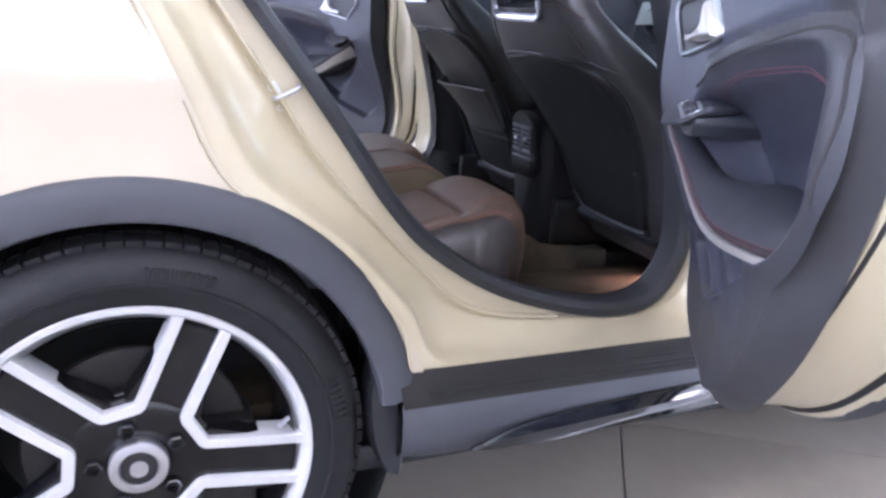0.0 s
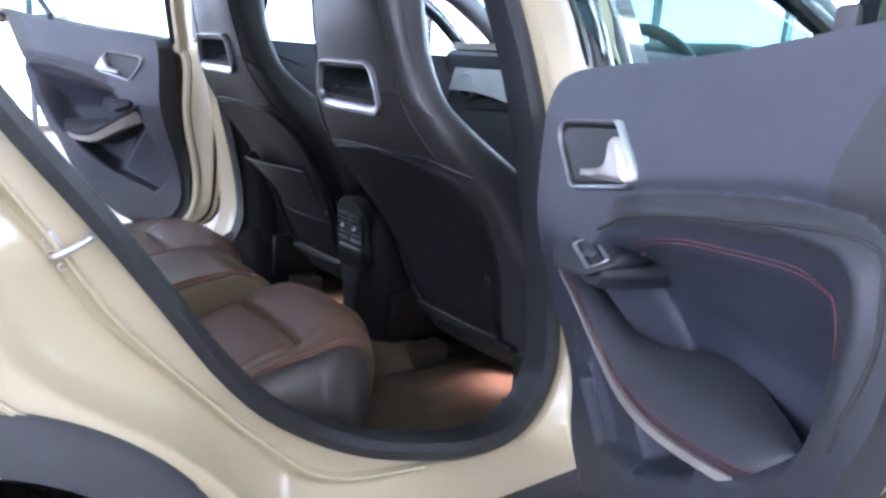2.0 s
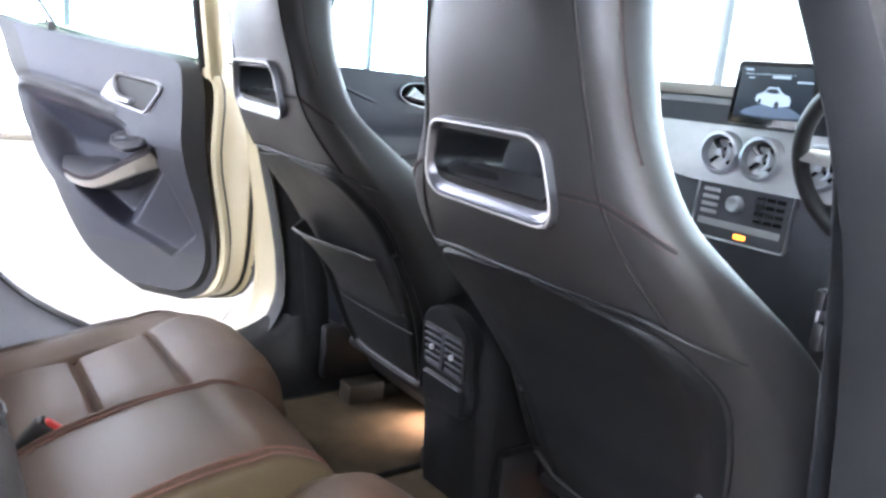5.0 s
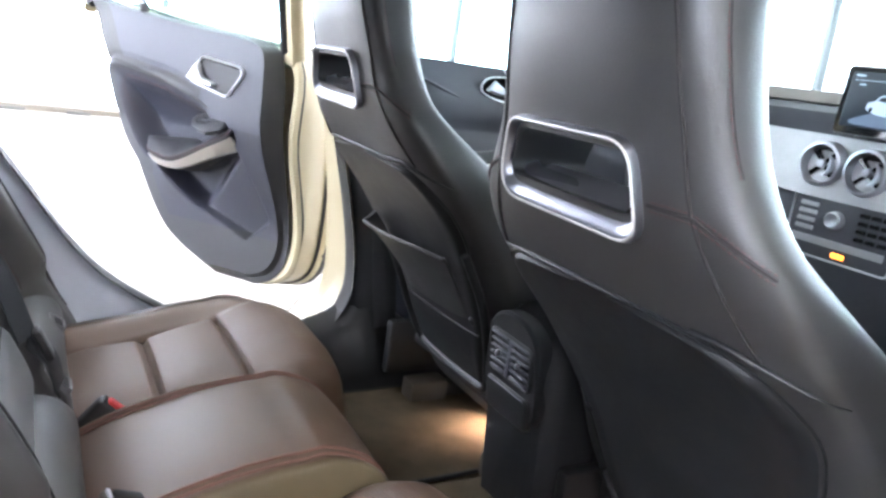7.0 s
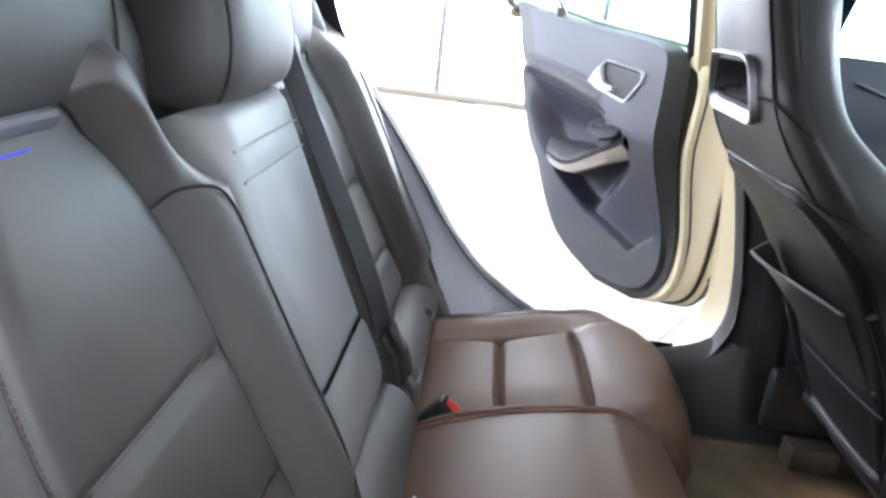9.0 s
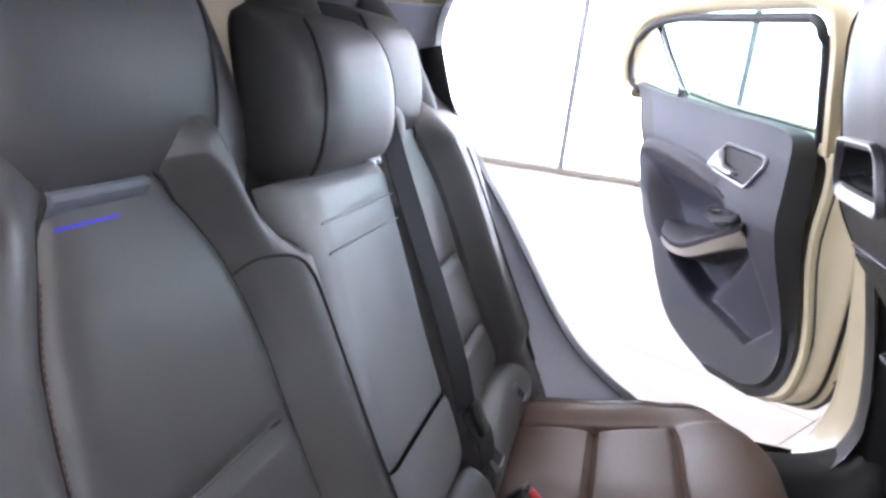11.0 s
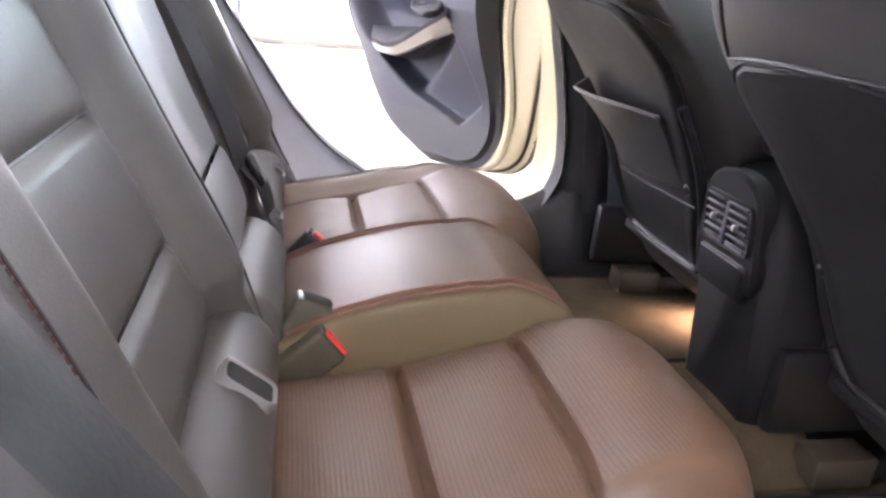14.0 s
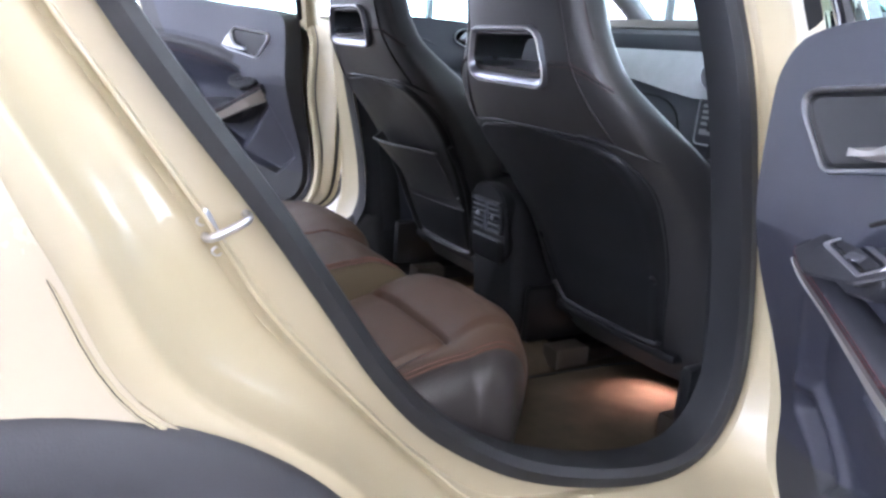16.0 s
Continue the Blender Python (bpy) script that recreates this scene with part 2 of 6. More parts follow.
def curve1(keys):
    """A smooth function through (x, value) keys."""
    xs, vs = [k[0] for k in keys], [k[1] for k in keys]

    def at(x):
        if x <= xs[0]:
            return vs[0]
        if x >= xs[-1]:
            return vs[-1]
        i = max(j for j in range(len(xs) - 1) if xs[j] <= x)
        h = xs[i + 1] - xs[i]
        t = (x - xs[i]) / h
        m0 = (vs[i + 1] - vs[i - 1]) / (xs[i + 1] - xs[i - 1]) if i > 0 else (vs[i + 1] - vs[i]) / h
        m1 = (vs[i + 2] - vs[i]) / (xs[i + 2] - xs[i]) if i + 2 < len(xs) else (vs[i + 1] - vs[i]) / h
        return ((2 * t ** 3 - 3 * t * t + 1) * vs[i] + (t ** 3 - 2 * t * t + t) * h * m0 + (3 * t * t - 2 * t ** 3) * vs[i + 1] + (t ** 3 - t * t) * h * m1)
    return at


def loft(rings, closed=True, caps=True, loop=False):
    """Skin between rings of equally many points."""
    bm = bmesh.new()
    vs = [[bm.verts.new(p) for p in r] for r in rings]
    n = len(rings[0])
    pairs = list(zip(vs, vs[1:])) + ([(vs[-1], vs[0])] if loop else [])
    for a, b in pairs:
        for j in range(n if closed else n - 1):
            k = (j + 1) % n
            quad = [a[j], a[k], b[k], b[j]]
            if len({v for v in quad}) == 4:
                bm.faces.new(quad)
    if caps and closed and not loop:
        bm.faces.new(vs[0])
        bm.faces.new(vs[-1])
    return bm


def field(f, us, vs):
    """A surface f(u, v) over a grid."""
    return loft([[f(u, v) for v in vs] for u in us], closed=False, caps=False)


def steps(a, b, n):
    return [a + (b - a) * i / n for i in range(n + 1)]


def thicken(bm, d):
    """Give an open sheet a thickness, to the side against its normals."""
    bmesh.ops.recalc_face_normals(bm, faces=bm.faces)
    bmesh.ops.solidify(bm, geom=bm.faces[:], thickness=d)
    return bm


def tube(path, r, seg=8, closed=False, flat=1.0):
    """A round bar along a path; r one radius or one for each point; flat squeezes it across."""
    P = [V(p) for p in path]
    n = len(P)
    rs = r if isinstance(r, (list, tuple)) else [r] * n
    rings = []
    up = None
    for i, p in enumerate(P):
        a = P[(i - 1) % n] if closed or i > 0 else p
        b = P[(i + 1) % n] if closed or i < n - 1 else p
        d = (b - a).normalized()
        if up is None:
            up = d.orthogonal().normalized()
        up = (up - d * up.dot(d)).normalized()
        s = d.cross(up)
        rings.append([p + (up * math.cos(2 * math.pi * j / seg) + s * math.sin(2 * math.pi * j / seg) * flat) * rs[i] for j in range(seg)])
    return loft(rings, True, True, loop=closed)


def ribbon(path, across, w, th):
    """A flat strap along a path; across: a direction for each point or one."""
    P = [V(p) for p in path]
    rings = []
    for i, p in enumerate(P):
        d = (P[min(i + 1, len(P) - 1)] - P[max(i - 1, 0)]).normalized()
        a = V(across[i] if isinstance(across, list) else across)
        a = (a - d * a.dot(d)).normalized()
        nn = d.cross(a)
        rings.append([p + a * x * w / 2 + nn * y * th / 2 for x, y in ((-1, -0.6), (-0.96, -1), (0.96, -1), (1, -0.6), (1, 0.6), (0.96, 1), (-0.96, 1), (-1, 0.6))])
    return loft(rings)


def inset(poly, d):
    """A closed outline moved inward by d along its corners' normals."""
    n = len(poly)
    area = sum(poly[i - 1][0] * poly[i][1] - poly[i][0] * poly[i - 1][1] for i in range(n))
    s = 1 if area > 0 else -1
    out = []
    for i in range(n):
        ax, ay = poly[i][0] - poly[i - 1][0], poly[i][1] - poly[i - 1][1]
        bx, by = poly[(i + 1) % n][0] - poly[i][0], poly[(i + 1) % n][1] - poly[i][1]
        la, lb = math.hypot(ax, ay) or 1, math.hypot(bx, by) or 1
        nx, ny = -(ay / la + by / lb) * s, (ax / la + bx / lb) * s
        ln = math.hypot(nx, ny) or 1
        k = min(1.6, 2 / max(ln, 0.6)) if ln else 1
        out.append((poly[i][0] + nx / ln * d * k, poly[i][1] + ny / ln * d * k))
    return out


def pad(outline, profile, place, back=True):
    """A raised plate: rings of the outline, inset by the profile's (inset, height) steps, laid out by place(u, v, h); the last ring is capped."""
    rings = [[place(u, v, h) for u, v in inset(outline, d)] for d, h in profile]
    bm = loft(rings, True, False)
    bm.verts.ensure_lookup_table()
    n = len(outline)
    top = [bm.verts[len(bm.verts) - n + j] for j in range(n)]
    f = bm.faces.new(top)
    if back:
        bm.faces.new(bm.verts[:n])
    bmesh.ops.triangulate(bm, faces=[f], quad_method="BEAUTY", ngon_method="BEAUTY")
    return bm


def frame_ring(outer, inner, profile_h, place):
    """A bezel between two outlines of equally many points: flat ring with depth."""
    h0, h1 = profile_h
    m1 = [(a[0] * 0.75 + b[0] * 0.25, a[1] * 0.75 + b[1] * 0.25) for a, b in zip(outer, inner)]
    m2 = [(a[0] * 0.3 + b[0] * 0.7, a[1] * 0.3 + b[1] * 0.7) for a, b in zip(outer, inner)]
    rings = [[place(u, v, h0) for u, v in outer], [place(u, v, h1 - 0.25 * (h1 - h0)) for u, v in outer], [place(u, v, h1) for u, v in m1], [place(u, v, h1 - 0.1 * (h1 - h0)) for u, v in m2], [place(u, v, h0) for u, v in inner]]
    return loft(rings, True, False, loop=True)


def rounded(w, h, r, n=5, cx=0.0, cy=0.0):
    """An outline of a rectangle with round corners."""
    out = []
    for qx, qy, a0 in ((1, 1, 0), (-1, 1, 90), (-1, -1, 180), (1, -1, 270)):
        for j in range(n + 1):
            a = radians(a0 + 90 * j / n)
            out.append((cx + qx * (w / 2 - r) + r * math.cos(a), cy + qy * (h / 2 - r) + r * math.sin(a)))
    return out


def shrink(P, d):
    """A convex corner outline moved inward by d, edge by edge."""
    n = len(P)
    sg = 1 if sum(P[i - 1][0] * P[i][1] - P[i][0] * P[i - 1][1] for i in range(n)) > 0 else -1
    out = []
    for i in range(n):
        e1 = V((P[i][0] - P[i - 1][0], P[i][1] - P[i - 1][1])).normalized()
        e2 = V((P[(i + 1) % n][0] - P[i][0], P[(i + 1) % n][1] - P[i][1])).normalized()
        n1, n2 = V((-e1.y, e1.x)) * sg, V((-e2.y, e2.x)) * sg
        m = (n1 + n2).normalized()
        q = V(P[i]) + m * (d / max(0.3, m.dot(n1)))
        out.append((q.x, q.y))
    return out


def roundpoly(P, r, n=6):
    """An outline with its corners rounded by r."""
    out, k = [], len(P)
    for i in range(k):
        p, a, b = V(P[i]), V(P[i - 1]), V(P[(i + 1) % k])
        e1, e2 = (a - p).normalized(), (b - p).normalized()
        half = math.acos(max(-1, min(1, e1.dot(e2)))) / 2
        t = min(r / math.tan(half), 0.45 * (a - p).length, 0.45 * (b - p).length)
        for j in range(n + 1):
            w = j / n
            q = p + e1 * t * (1 - w) ** 2 + e2 * t * w ** 2
            out.append((q.x, q.y))
    return out


def box(c, s, bev=0.004, turn=None, seg=2):
    bm = bmesh.new()
    bmesh.ops.create_cube(bm, size=1.0)
    bmesh.ops.scale(bm, vec=s, verts=bm.verts)
    if bev:
        bmesh.ops.bevel(bm, geom=bm.edges[:], offset=bev, segments=seg, affect="EDGES", profile=0.5)
    if turn:
        bmesh.ops.transform(bm, matrix=turn, verts=bm.verts)
    bmesh.ops.translate(bm, vec=c, verts=bm.verts)
    return bm


def lathe(profile, place, seg=48):
    """Turn a profile of (radius, height) round an axis; place(a, b, h) lays it out."""
    return loft([[place(r * math.cos(2 * math.pi * j / seg), r * math.sin(2 * math.pi * j / seg), h) for j in range(seg)] for r, h in profile], True, False)


def dashes(path, length, gap, r):
    """Stitches: short bars along a path."""
    P = [V(p) for p in path]
    arc = [0.0]
    for p, q in zip(P, P[1:]):
        arc.append(arc[-1] + (q - p).length)
    bms, i, pos = bmesh.new(), 0, 0.0

    def at(d):
        k = max(j for j in range(len(arc) - 1) if arc[j] <= d or j == 0)
        return P[k].lerp(P[k + 1], min(1, (d - arc[k]) / max(1e-9, arc[k + 1] - arc[k])))
    while pos + length < arc[-1]:
        s, e = at(pos), at(pos + length)
        t = (e - s).normalized()
        o1 = t.orthogonal().normalized() * r
        o2 = t.cross(o1).normalized() * r
        q = [[bms.verts.new(c + o) for o in (o1, o2, -o1, -o2)] for c in (s, e)]
        for j in range(4):
            bms.faces.new([q[0][j], q[0][(j + 1) % 4], q[1][(j + 1) % 4], q[1][j]])
        bms.faces.new(q[0])
        bms.faces.new(q[1])
        pos += length + gap
    return bms


def bell(x, c, w):
    return math.exp(-((x - c) / w) ** 2)


def smooth01(a, b, x):
    t = min(1, max(0, (x - a) / (b - a)))
    return t * t * (3 - 2 * t)

# ---- showroom ----
def slab_x(x0, x1, y0, y1, z0, z1):
    return box(((x0 + x1) / 2, (y0 + y1) / 2, (z0 + z1) / 2), (x1 - x0, y1 - y0, z1 - z0), 0)


floor = link_mesh("floor", slab_x(ROOM_X0 - 0.3, ROOM_X1 + 0.3, ROOM_Y0 - 0.3, ROOM_Y1 + 0.3, -0.2, -0.012), JOINT, None, "polished beige showroom floor of large tiles", kind="structure", smooth=False)
tagged(floor, category="floor")

tagged(link_mesh("ceiling", slab_x(ROOM_X0 - 0.3, ROOM_X1 + 0.3, ROOM_Y0 - 0.3, ROOM_Y1 + 0.3, ROOM_H, ROOM_H + 0.2), WALL, None, "plain white showroom ceiling", kind="structure", smooth=False), category="ceiling")
tagged(link_mesh("wall_near", slab_x(ROOM_X0, ROOM_X1 + 0.2, ROOM_Y0 - 0.2, ROOM_Y0, -0.1, ROOM_H), WALL, None, "plain white showroom wall", kind="structure", smooth=False), category="wall")


def window_front(name, a, b, along, posts, label, at=None):
    """A glazed front between two ends, with posts, a low sill rail and a head rail. along: 'x' or 'y'."""
    def p(s, d, z):
        return (s, ROOM_Y1 + d, z) if along == "x" else ((ROOM_X1 + d, s, z) if at is None else (at - d, s, z))

    def bar(s0, s1, d0, d1, z0, z1, bev=0.006):
        q0, q1 = V(p(s0, d0, z0)), V(p(s1, d1, z1))
        return box((q0 + q1) / 2, (abs(q1.x - q0.x), abs(q1.y - q0.y), abs(q1.z - q0.z)), bev)
    w = thing(name, p((a + b) / 2, 0, 0), label, "window", kind="structure")
    part("sill_rail", bar(a, b, -0.03, 0.09, -0.005, 0.07), TILE, w, "beige stone sill")
    part("head_rail", bar(a, b, -0.04, 0.09, ROOM_H - 0.16, ROOM_H), FRAME, w)
    for s in posts:
        part("post", bar(s - 0.035, s + 0.035, -0.04, 0.09, 0.07, ROOM_H - 0.16), FRAME, w)
    edges = [a] + posts + [b]
    for s0, s1 in zip(edges, edges[1:]):
        if s1 - s0 > 0.3:
            g = part("pane", bar(s0 + 0.04, s1 - 0.04, 0.02, 0.032, 0.07, ROOM_H - 0.16, 0), CLEAR, w)
            g.visible_shadow = False
    return w


window_front("window_1", ROOM_X0, ROOM_X1, "x", [-6.3, -4.27, -2.25, -0.23, 1.79, 3.81, 5.83, 7.85], "tall glazed shop front with white aluminium posts")
window_front("window_2", ROOM_Y0, ROOM_Y1, "y", [-6.6, -4.6, -2.6, -0.6, 1.4, 3.4, 5.4, 7.4], "tall glazed shop front with white aluminium posts")
window_front("window_3", ROOM_Y0, ROOM_Y1, "y", [-6.6, -4.6, -2.6, -0.6, 1.4, 3.4, 5.4, 7.4], "tall glazed shop front with white aluminium posts", ROOM_X0)
tagged(link_mesh("backdrop_rear", slab_x(ROOM_X0 - 2.6, ROOM_X0 - 2.5, -14, 12, -1, 8), DAY, None, "plain overexposed daylight outside", kind="structure", smooth=False), category="backdrop")
# two small dark blocks along the foot of the far window front
for s in (0.18, 0.86):
    tagged(link_mesh("floor_mark", box((s, ROOM_Y1 - 0.10, 0.012), (0.26, 0.05, 0.03), 0.004), MARK, None, "small dark block at the foot of the window", kind="structure"), category="slot")
tagged(link_mesh("backdrop_side", slab_x(-14, 16, ROOM_Y1 + 2.5, ROOM_Y1 + 2.6, -1, 8), DAY, None, "plain overexposed daylight outside", kind="structure", smooth=False), category="backdrop")
tagged(link_mesh("backdrop_front", slab_x(ROOM_X1 + 2.5, ROOM_X1 + 2.6, -14, 12, -1, 8), DAY, None, "plain overexposed daylight outside", kind="structure", smooth=False), category="backdrop")

for sx, sy in CEILING_STRIPS:
    lum = thing("ceiling_light", (sx, sy, ROOM_H), "long lit white ceiling light panel", "ceiling light", "showroom ceiling lights")
    part("frame", box((sx, sy, ROOM_H - 0.04), (2.6, 0.66, 0.08), 0.01), FRAME, lum)
    part("diffuser", box((sx, sy, ROOM_H - 0.085), (2.46, 0.54, 0.02), 0.004), STRIP, lum)

# ---- car: sizes ----
CAR = thing("car", (1.35, 0, 0), "cream-white compact crossover car with both rear doors open", "car")
ARCH = (0.0, 0.348)


def side_y(z):
    """Half width of the door opening's flange at a height."""
    return curve1([(0.2, 0.74), (0.95, 0.74), (1.08, 0.728), (1.2, 0.69), (1.42, 0.59)])(z)


# the rear door opening, from the top of the rear pillar down, along the sill and up the centre pillar (x, z)
OPENING = [(0.115, 1.30), (0.098, 1.22), (0.112, 1.145), (0.150, 1.075), (0.200, 1.002), (0.275, 0.902), (0.343, 0.804), (0.420, 0.692), (0.505, 0.605), (0.640, 0.522), (0.800, 0.470), (0.930, 0.455), (1.015, 0.485), (1.062, 0.570), (1.060, 0.680), (1.035, 0.810), (1.005, 0.930), (0.975, 1.050), (0.955, 1.160), (0.940, 1.260), (0.925, 1.350), (0.86, 1.405), (0.60, 1.425), (0.32, 1.41), (0.17, 1.37)]
# matching rim of the outer skin round it (x, y, z)
RIM = [(-0.02, 0.74, 1.33), (-0.075, 0.80, 1.24), (-0.055, 0.845, 1.15), (-0.015, 0.866, 1.085), (0.035, 0.870, 1.005), (0.082, 0.872, 0.900), (0.145, 0.873, 0.770), (0.300, 0.874, 0.655), (0.405, 0.876, 0.535), (0.462, 0.880, 0.425), (0.800, 0.884, 0.432), (0.960, 0.884, 0.440), (1.110, 0.884, 0.452), (1.150, 0.868, 0.570), (1.148, 0.862, 0.680), (1.135, 0.860, 0.810), (1.115, 0.856, 0.930), (1.096, 0.850, 1.050), (1.076, 0.800, 1.160), (1.056, 0.762, 1.260), (1.034, 0.712, 1.350), (0.95, 0.645, 1.455), (0.60, 0.63, 1.475), (0.28, 0.635, 1.455), (0.08, 0.68, 1.405)]


# on the far side the centre pillar's jamb stands squarer to the car and the sill lies lower
RIM_FAR = [(x - 0.112 * smooth01(1.03, 1.10, x) * smooth01(1.36, 1.20, z) - 0.075 * smooth01(1.02, 1.06, x) * smooth01(1.2, 1.3, z), y, z - 0.05 * smooth01(0.46, 0.44, z) * smooth01(1.0, 0.90, x)) for x, y, z in RIM]


def build_side(s):
    """One side of the body: s = -1 the near (driver's) side, 1 the far side."""
    a = spline([(x, s * side_y(z), z) for x, z in OPENING], 6, True)
    b = spline([(x, s * y, z) for x, y, z in (RIM if s < 0 else RIM_FAR)], 6, True)
    rows = []
    # flange, step, drained channel, bright shoulder, rounded rim
    for t, d in ((0.0, 0.020), (0.0, 0.0), (0.10, -0.002), (0.235, 0.000), (0.262, 0.008), (0.275, 0.013), (0.29, 0.010), (0.34, 0.006), (0.46, 0.022), (0.60, 0.044), (0.68, 0.060), (0.735, 0.082), (0.775, 0.106), (0.80, 0.113), (0.825, 0.115), (0.90, 0.117), (0.955, 0.119), (0.985, 0.122), (1.0, 0.123)):
        ring = []
        for p, q in zip(a, b):
            depth = abs(q.y) - abs(p.y)
            y = abs(p.y) + depth * (d / 0.13) if t > 0 or d == 0 else abs(p.y) - 0.03
            ring.append(V((p.x + (q.x - p.x) * t, s * y, p.z + (q.z - p.z) * t)))
        rows.append(ring)
    part("door_jamb", loft(rows, True, False), JAMB, CAR, "cream-white painted door jamb")
    # folded hem where the outer skin meets the jamb, and a sealer bead in the channel
    part("jamb_hem", tube([q + V((0, s * 0.001, 0)) for q in b[8:53]], 0.0032, 8), JAMB, CAR, "folded hem along the jamb")
    part("sealer_bead", tube([r + V((0, s * 0.001, 0)) for r in rows[5][8:60]], 0.0028, 8), JAMB, CAR, "painted sealer bead")
    part("panel_gap", tube([q + V((0, s * 0.0028, 0)) for q in b[9:38]], 0.0014, 6), SEAM, CAR, "narrow dark gap beside the quarter panel")
    if s < 0:
        # black strip draws the shaded gap between pillar jamb and front door edge
        strip = part("jamb_gap", ribbon(spline([(0.945, -0.735, 1.34), (1.000, -0.768, 1.229), (1.036, -0.770, 1.165), (1.068, -0.772, 1.113), (1.074, -0.776, 1.092)], 6), (0.68, -0.73, 0), 0.021, 0.010), RUBBER, CAR, "dark gap between centre pillar jamb and front door, drawn as a strip")
        part("strip_tip", box((1.073, -0.777, 1.088), (0.018, 0.018, 0.012), 0.004), CHROME, strip, "bright metal tip")
        lip = [((0.955, -0.745, 1.34), (1.000, -0.765, 1.34)), ((1.012, -0.776, 1.229), (1.050, -0.798, 1.222)), ((1.046, -0.779, 1.165), (1.056, -0.814, 1.162)), ((1.078, -0.781, 1.113), (1.074, -0.832, 1.11)), ((1.090, -0.800, 1.05), (1.096, -0.850, 1.05))]
        edges = [spline([p[k] for p in lip], 6) for k in (0, 1)]
        part("door_edge", thicken(loft([[a0.lerp(b0, w) for w in steps(0, 1, 4)] for a0, b0 in zip(*edges)], False, False), 0.004), JAMB, CAR, "cream-white rear edge of the front door")
    # rubber seal round the opening
    seal = []
    for off, dy in ((0.0, 0.004), (0.004, 0.014), (-0.012, 0.016), (-0.024, 0.008), (-0.028, -0.012), (-0.022, -0.05), (-0.004, -0.03)):
        off *= 1.0 if s < 0 else 0.45
        ring = []
        for i, p in enumerate(a):
            c = a[(i + 1) % len(a)] - a[i - 1]
            nx, nz = -c.z, c.x
            ln = math.hypot(nx, nz)
            cx, cz = 0.6 - p.x, 0.95 - p.z
            sg = 1 if nx * cx + nz * cz > 0 else -1
            ring.append(V((p.x - sg * nx / ln * off, p.y + s * dy, p.z - sg * nz / ln * off)))
        seal.append(ring)
    part("door_seal", loft(seal, True, False, loop=True), RUBBER, CAR, "black rubber door seal")

    # quarter panel behind the opening and over the wheel arch
    def skin(x, z):
        y = curve1([(0.3, 0.875), (0.75, 0.873), (0.9, 0.873), (1.02, 0.868), (1.15, 0.845), (1.25, 0.79), (1.38, 0.69)])(z)
        y -= 0.22 * smooth01(-0.35, -1.0, x) ** 2
        y += 0.006 * bell(z, 0.93, 0.05)
        return V((x, s * y, z))
    edge = curve1([(0.44, 0.45), (0.535, 0.410), (0.655, 0.310), (0.770, 0.154), (0.900, 0.090), (1.005, 0.043), (1.085, -0.007), (1.15, -0.047), (1.24, -0.067), (1.33, -0.01), (1.40, 0.09)])
    qs = []
    for z in steps(0.40, 1.40, 50):
        x1 = edge(z)
        r = z - ARCH[1]
        hole = math.sqrt(max(0, 0.430 ** 2 - r * r)) if abs(r) < 0.43 else 0
        qs.append((z, x1, hole))
    fore = [[skin(max(h, 0) + (x1 - max(h, 0)) * t, z) for t in steps(0, 1, 14)] for z, x1, h in qs if x1 > h + 0.004]
    bmq = loft(fore, False, False)
    aft = [[skin(-max(h, 0) + (-0.95 + max(h, 0)) * t, z) for t in steps(0, 1, 16)] for z, x1, h in qs]
    bmq = join(bmq, loft(aft, False, False))
    bmesh.ops.remove_doubles(bmq, verts=bmq.verts, dist=0.0008)
    part("quarter_panel", thicken(bmq, 0.004) if s < 0 else bmq, PAINT, CAR, "cream-white painted rear quarter panel")

    # plastic wheel arch
    prof = [(0.440, 0.8685), (0.438, 0.878), (0.430, 0.886), (0.415, 0.890), (0.392, 0.893), (0.380, 0.890), (0.376, 0.880), (0.378, 0.850), (0.392, 0.84), (0.42, 0.85)]
    rings = []
    for i in range(61):
        ang = radians(7.5 + 190 * i / 60)
        rings.append([V((ARCH[0] + r * math.cos(ang), s * y, ARCH[1] + r * math.sin(ang))) for r, y in prof])
    part("wheel_arch_trim", loft(rings, True, True), CLADDING, CAR, "dark grey plastic wheel arch")
    liner = [[V((0.405 * math.cos(radians(an)), s * y, 0.348 + 0.405 * math.sin(radians(an)))) for an in steps(-30, 210, 40)] for y in (0.862, 0.80, 0.70, 0.58)]
    part("wheel_arch_liner", loft(liner, False, False), RUBBER, CAR)
    well = [[V((r * math.cos(radians(an)), s * 0.58, 0.348 + r * math.sin(radians(an)))) for an in steps(0, 360, 60)] for r in (0.405, 0.2, 0.02)]
    part("wheel_well_wall", loft(well, False, False), RUBBER, CAR)
    flap = [(0.385, 0.455), (0.402, 0.42), (0.418, 0.34), (0.420, 0.265), (0.408, 0.245), (0.380, 0.272), (0.360, 0.335), (0.356, 0.41), (0.368, 0.45)]
    part("liner_edge", pad([(p.x, p.z) for p in spline([(u, 0, v) for u, v in flap], 4, True)], [(0, 0), (0, 0.05), (0.006, 0.06)], lambda u, v, h: V((u, s * (0.812 + h), v))), RUBBER, CAR, "worn black wheel arch liner edge")

    # sill: lower paint, textured step, cladding and gloss strip
    xs = steps(0.404, 2.16, 44)
    prof = [(0.872, 0.446), (0.8865, 0.430), (0.8985, 0.419), (0.905, 0.404), (0.912, 0.398)]
    part("sill_step", loft([[V((x, s * y, z)) for y, z in prof] for x in xs], False, False), STEP, CAR, "grey-brown ribbed plastic sill step")
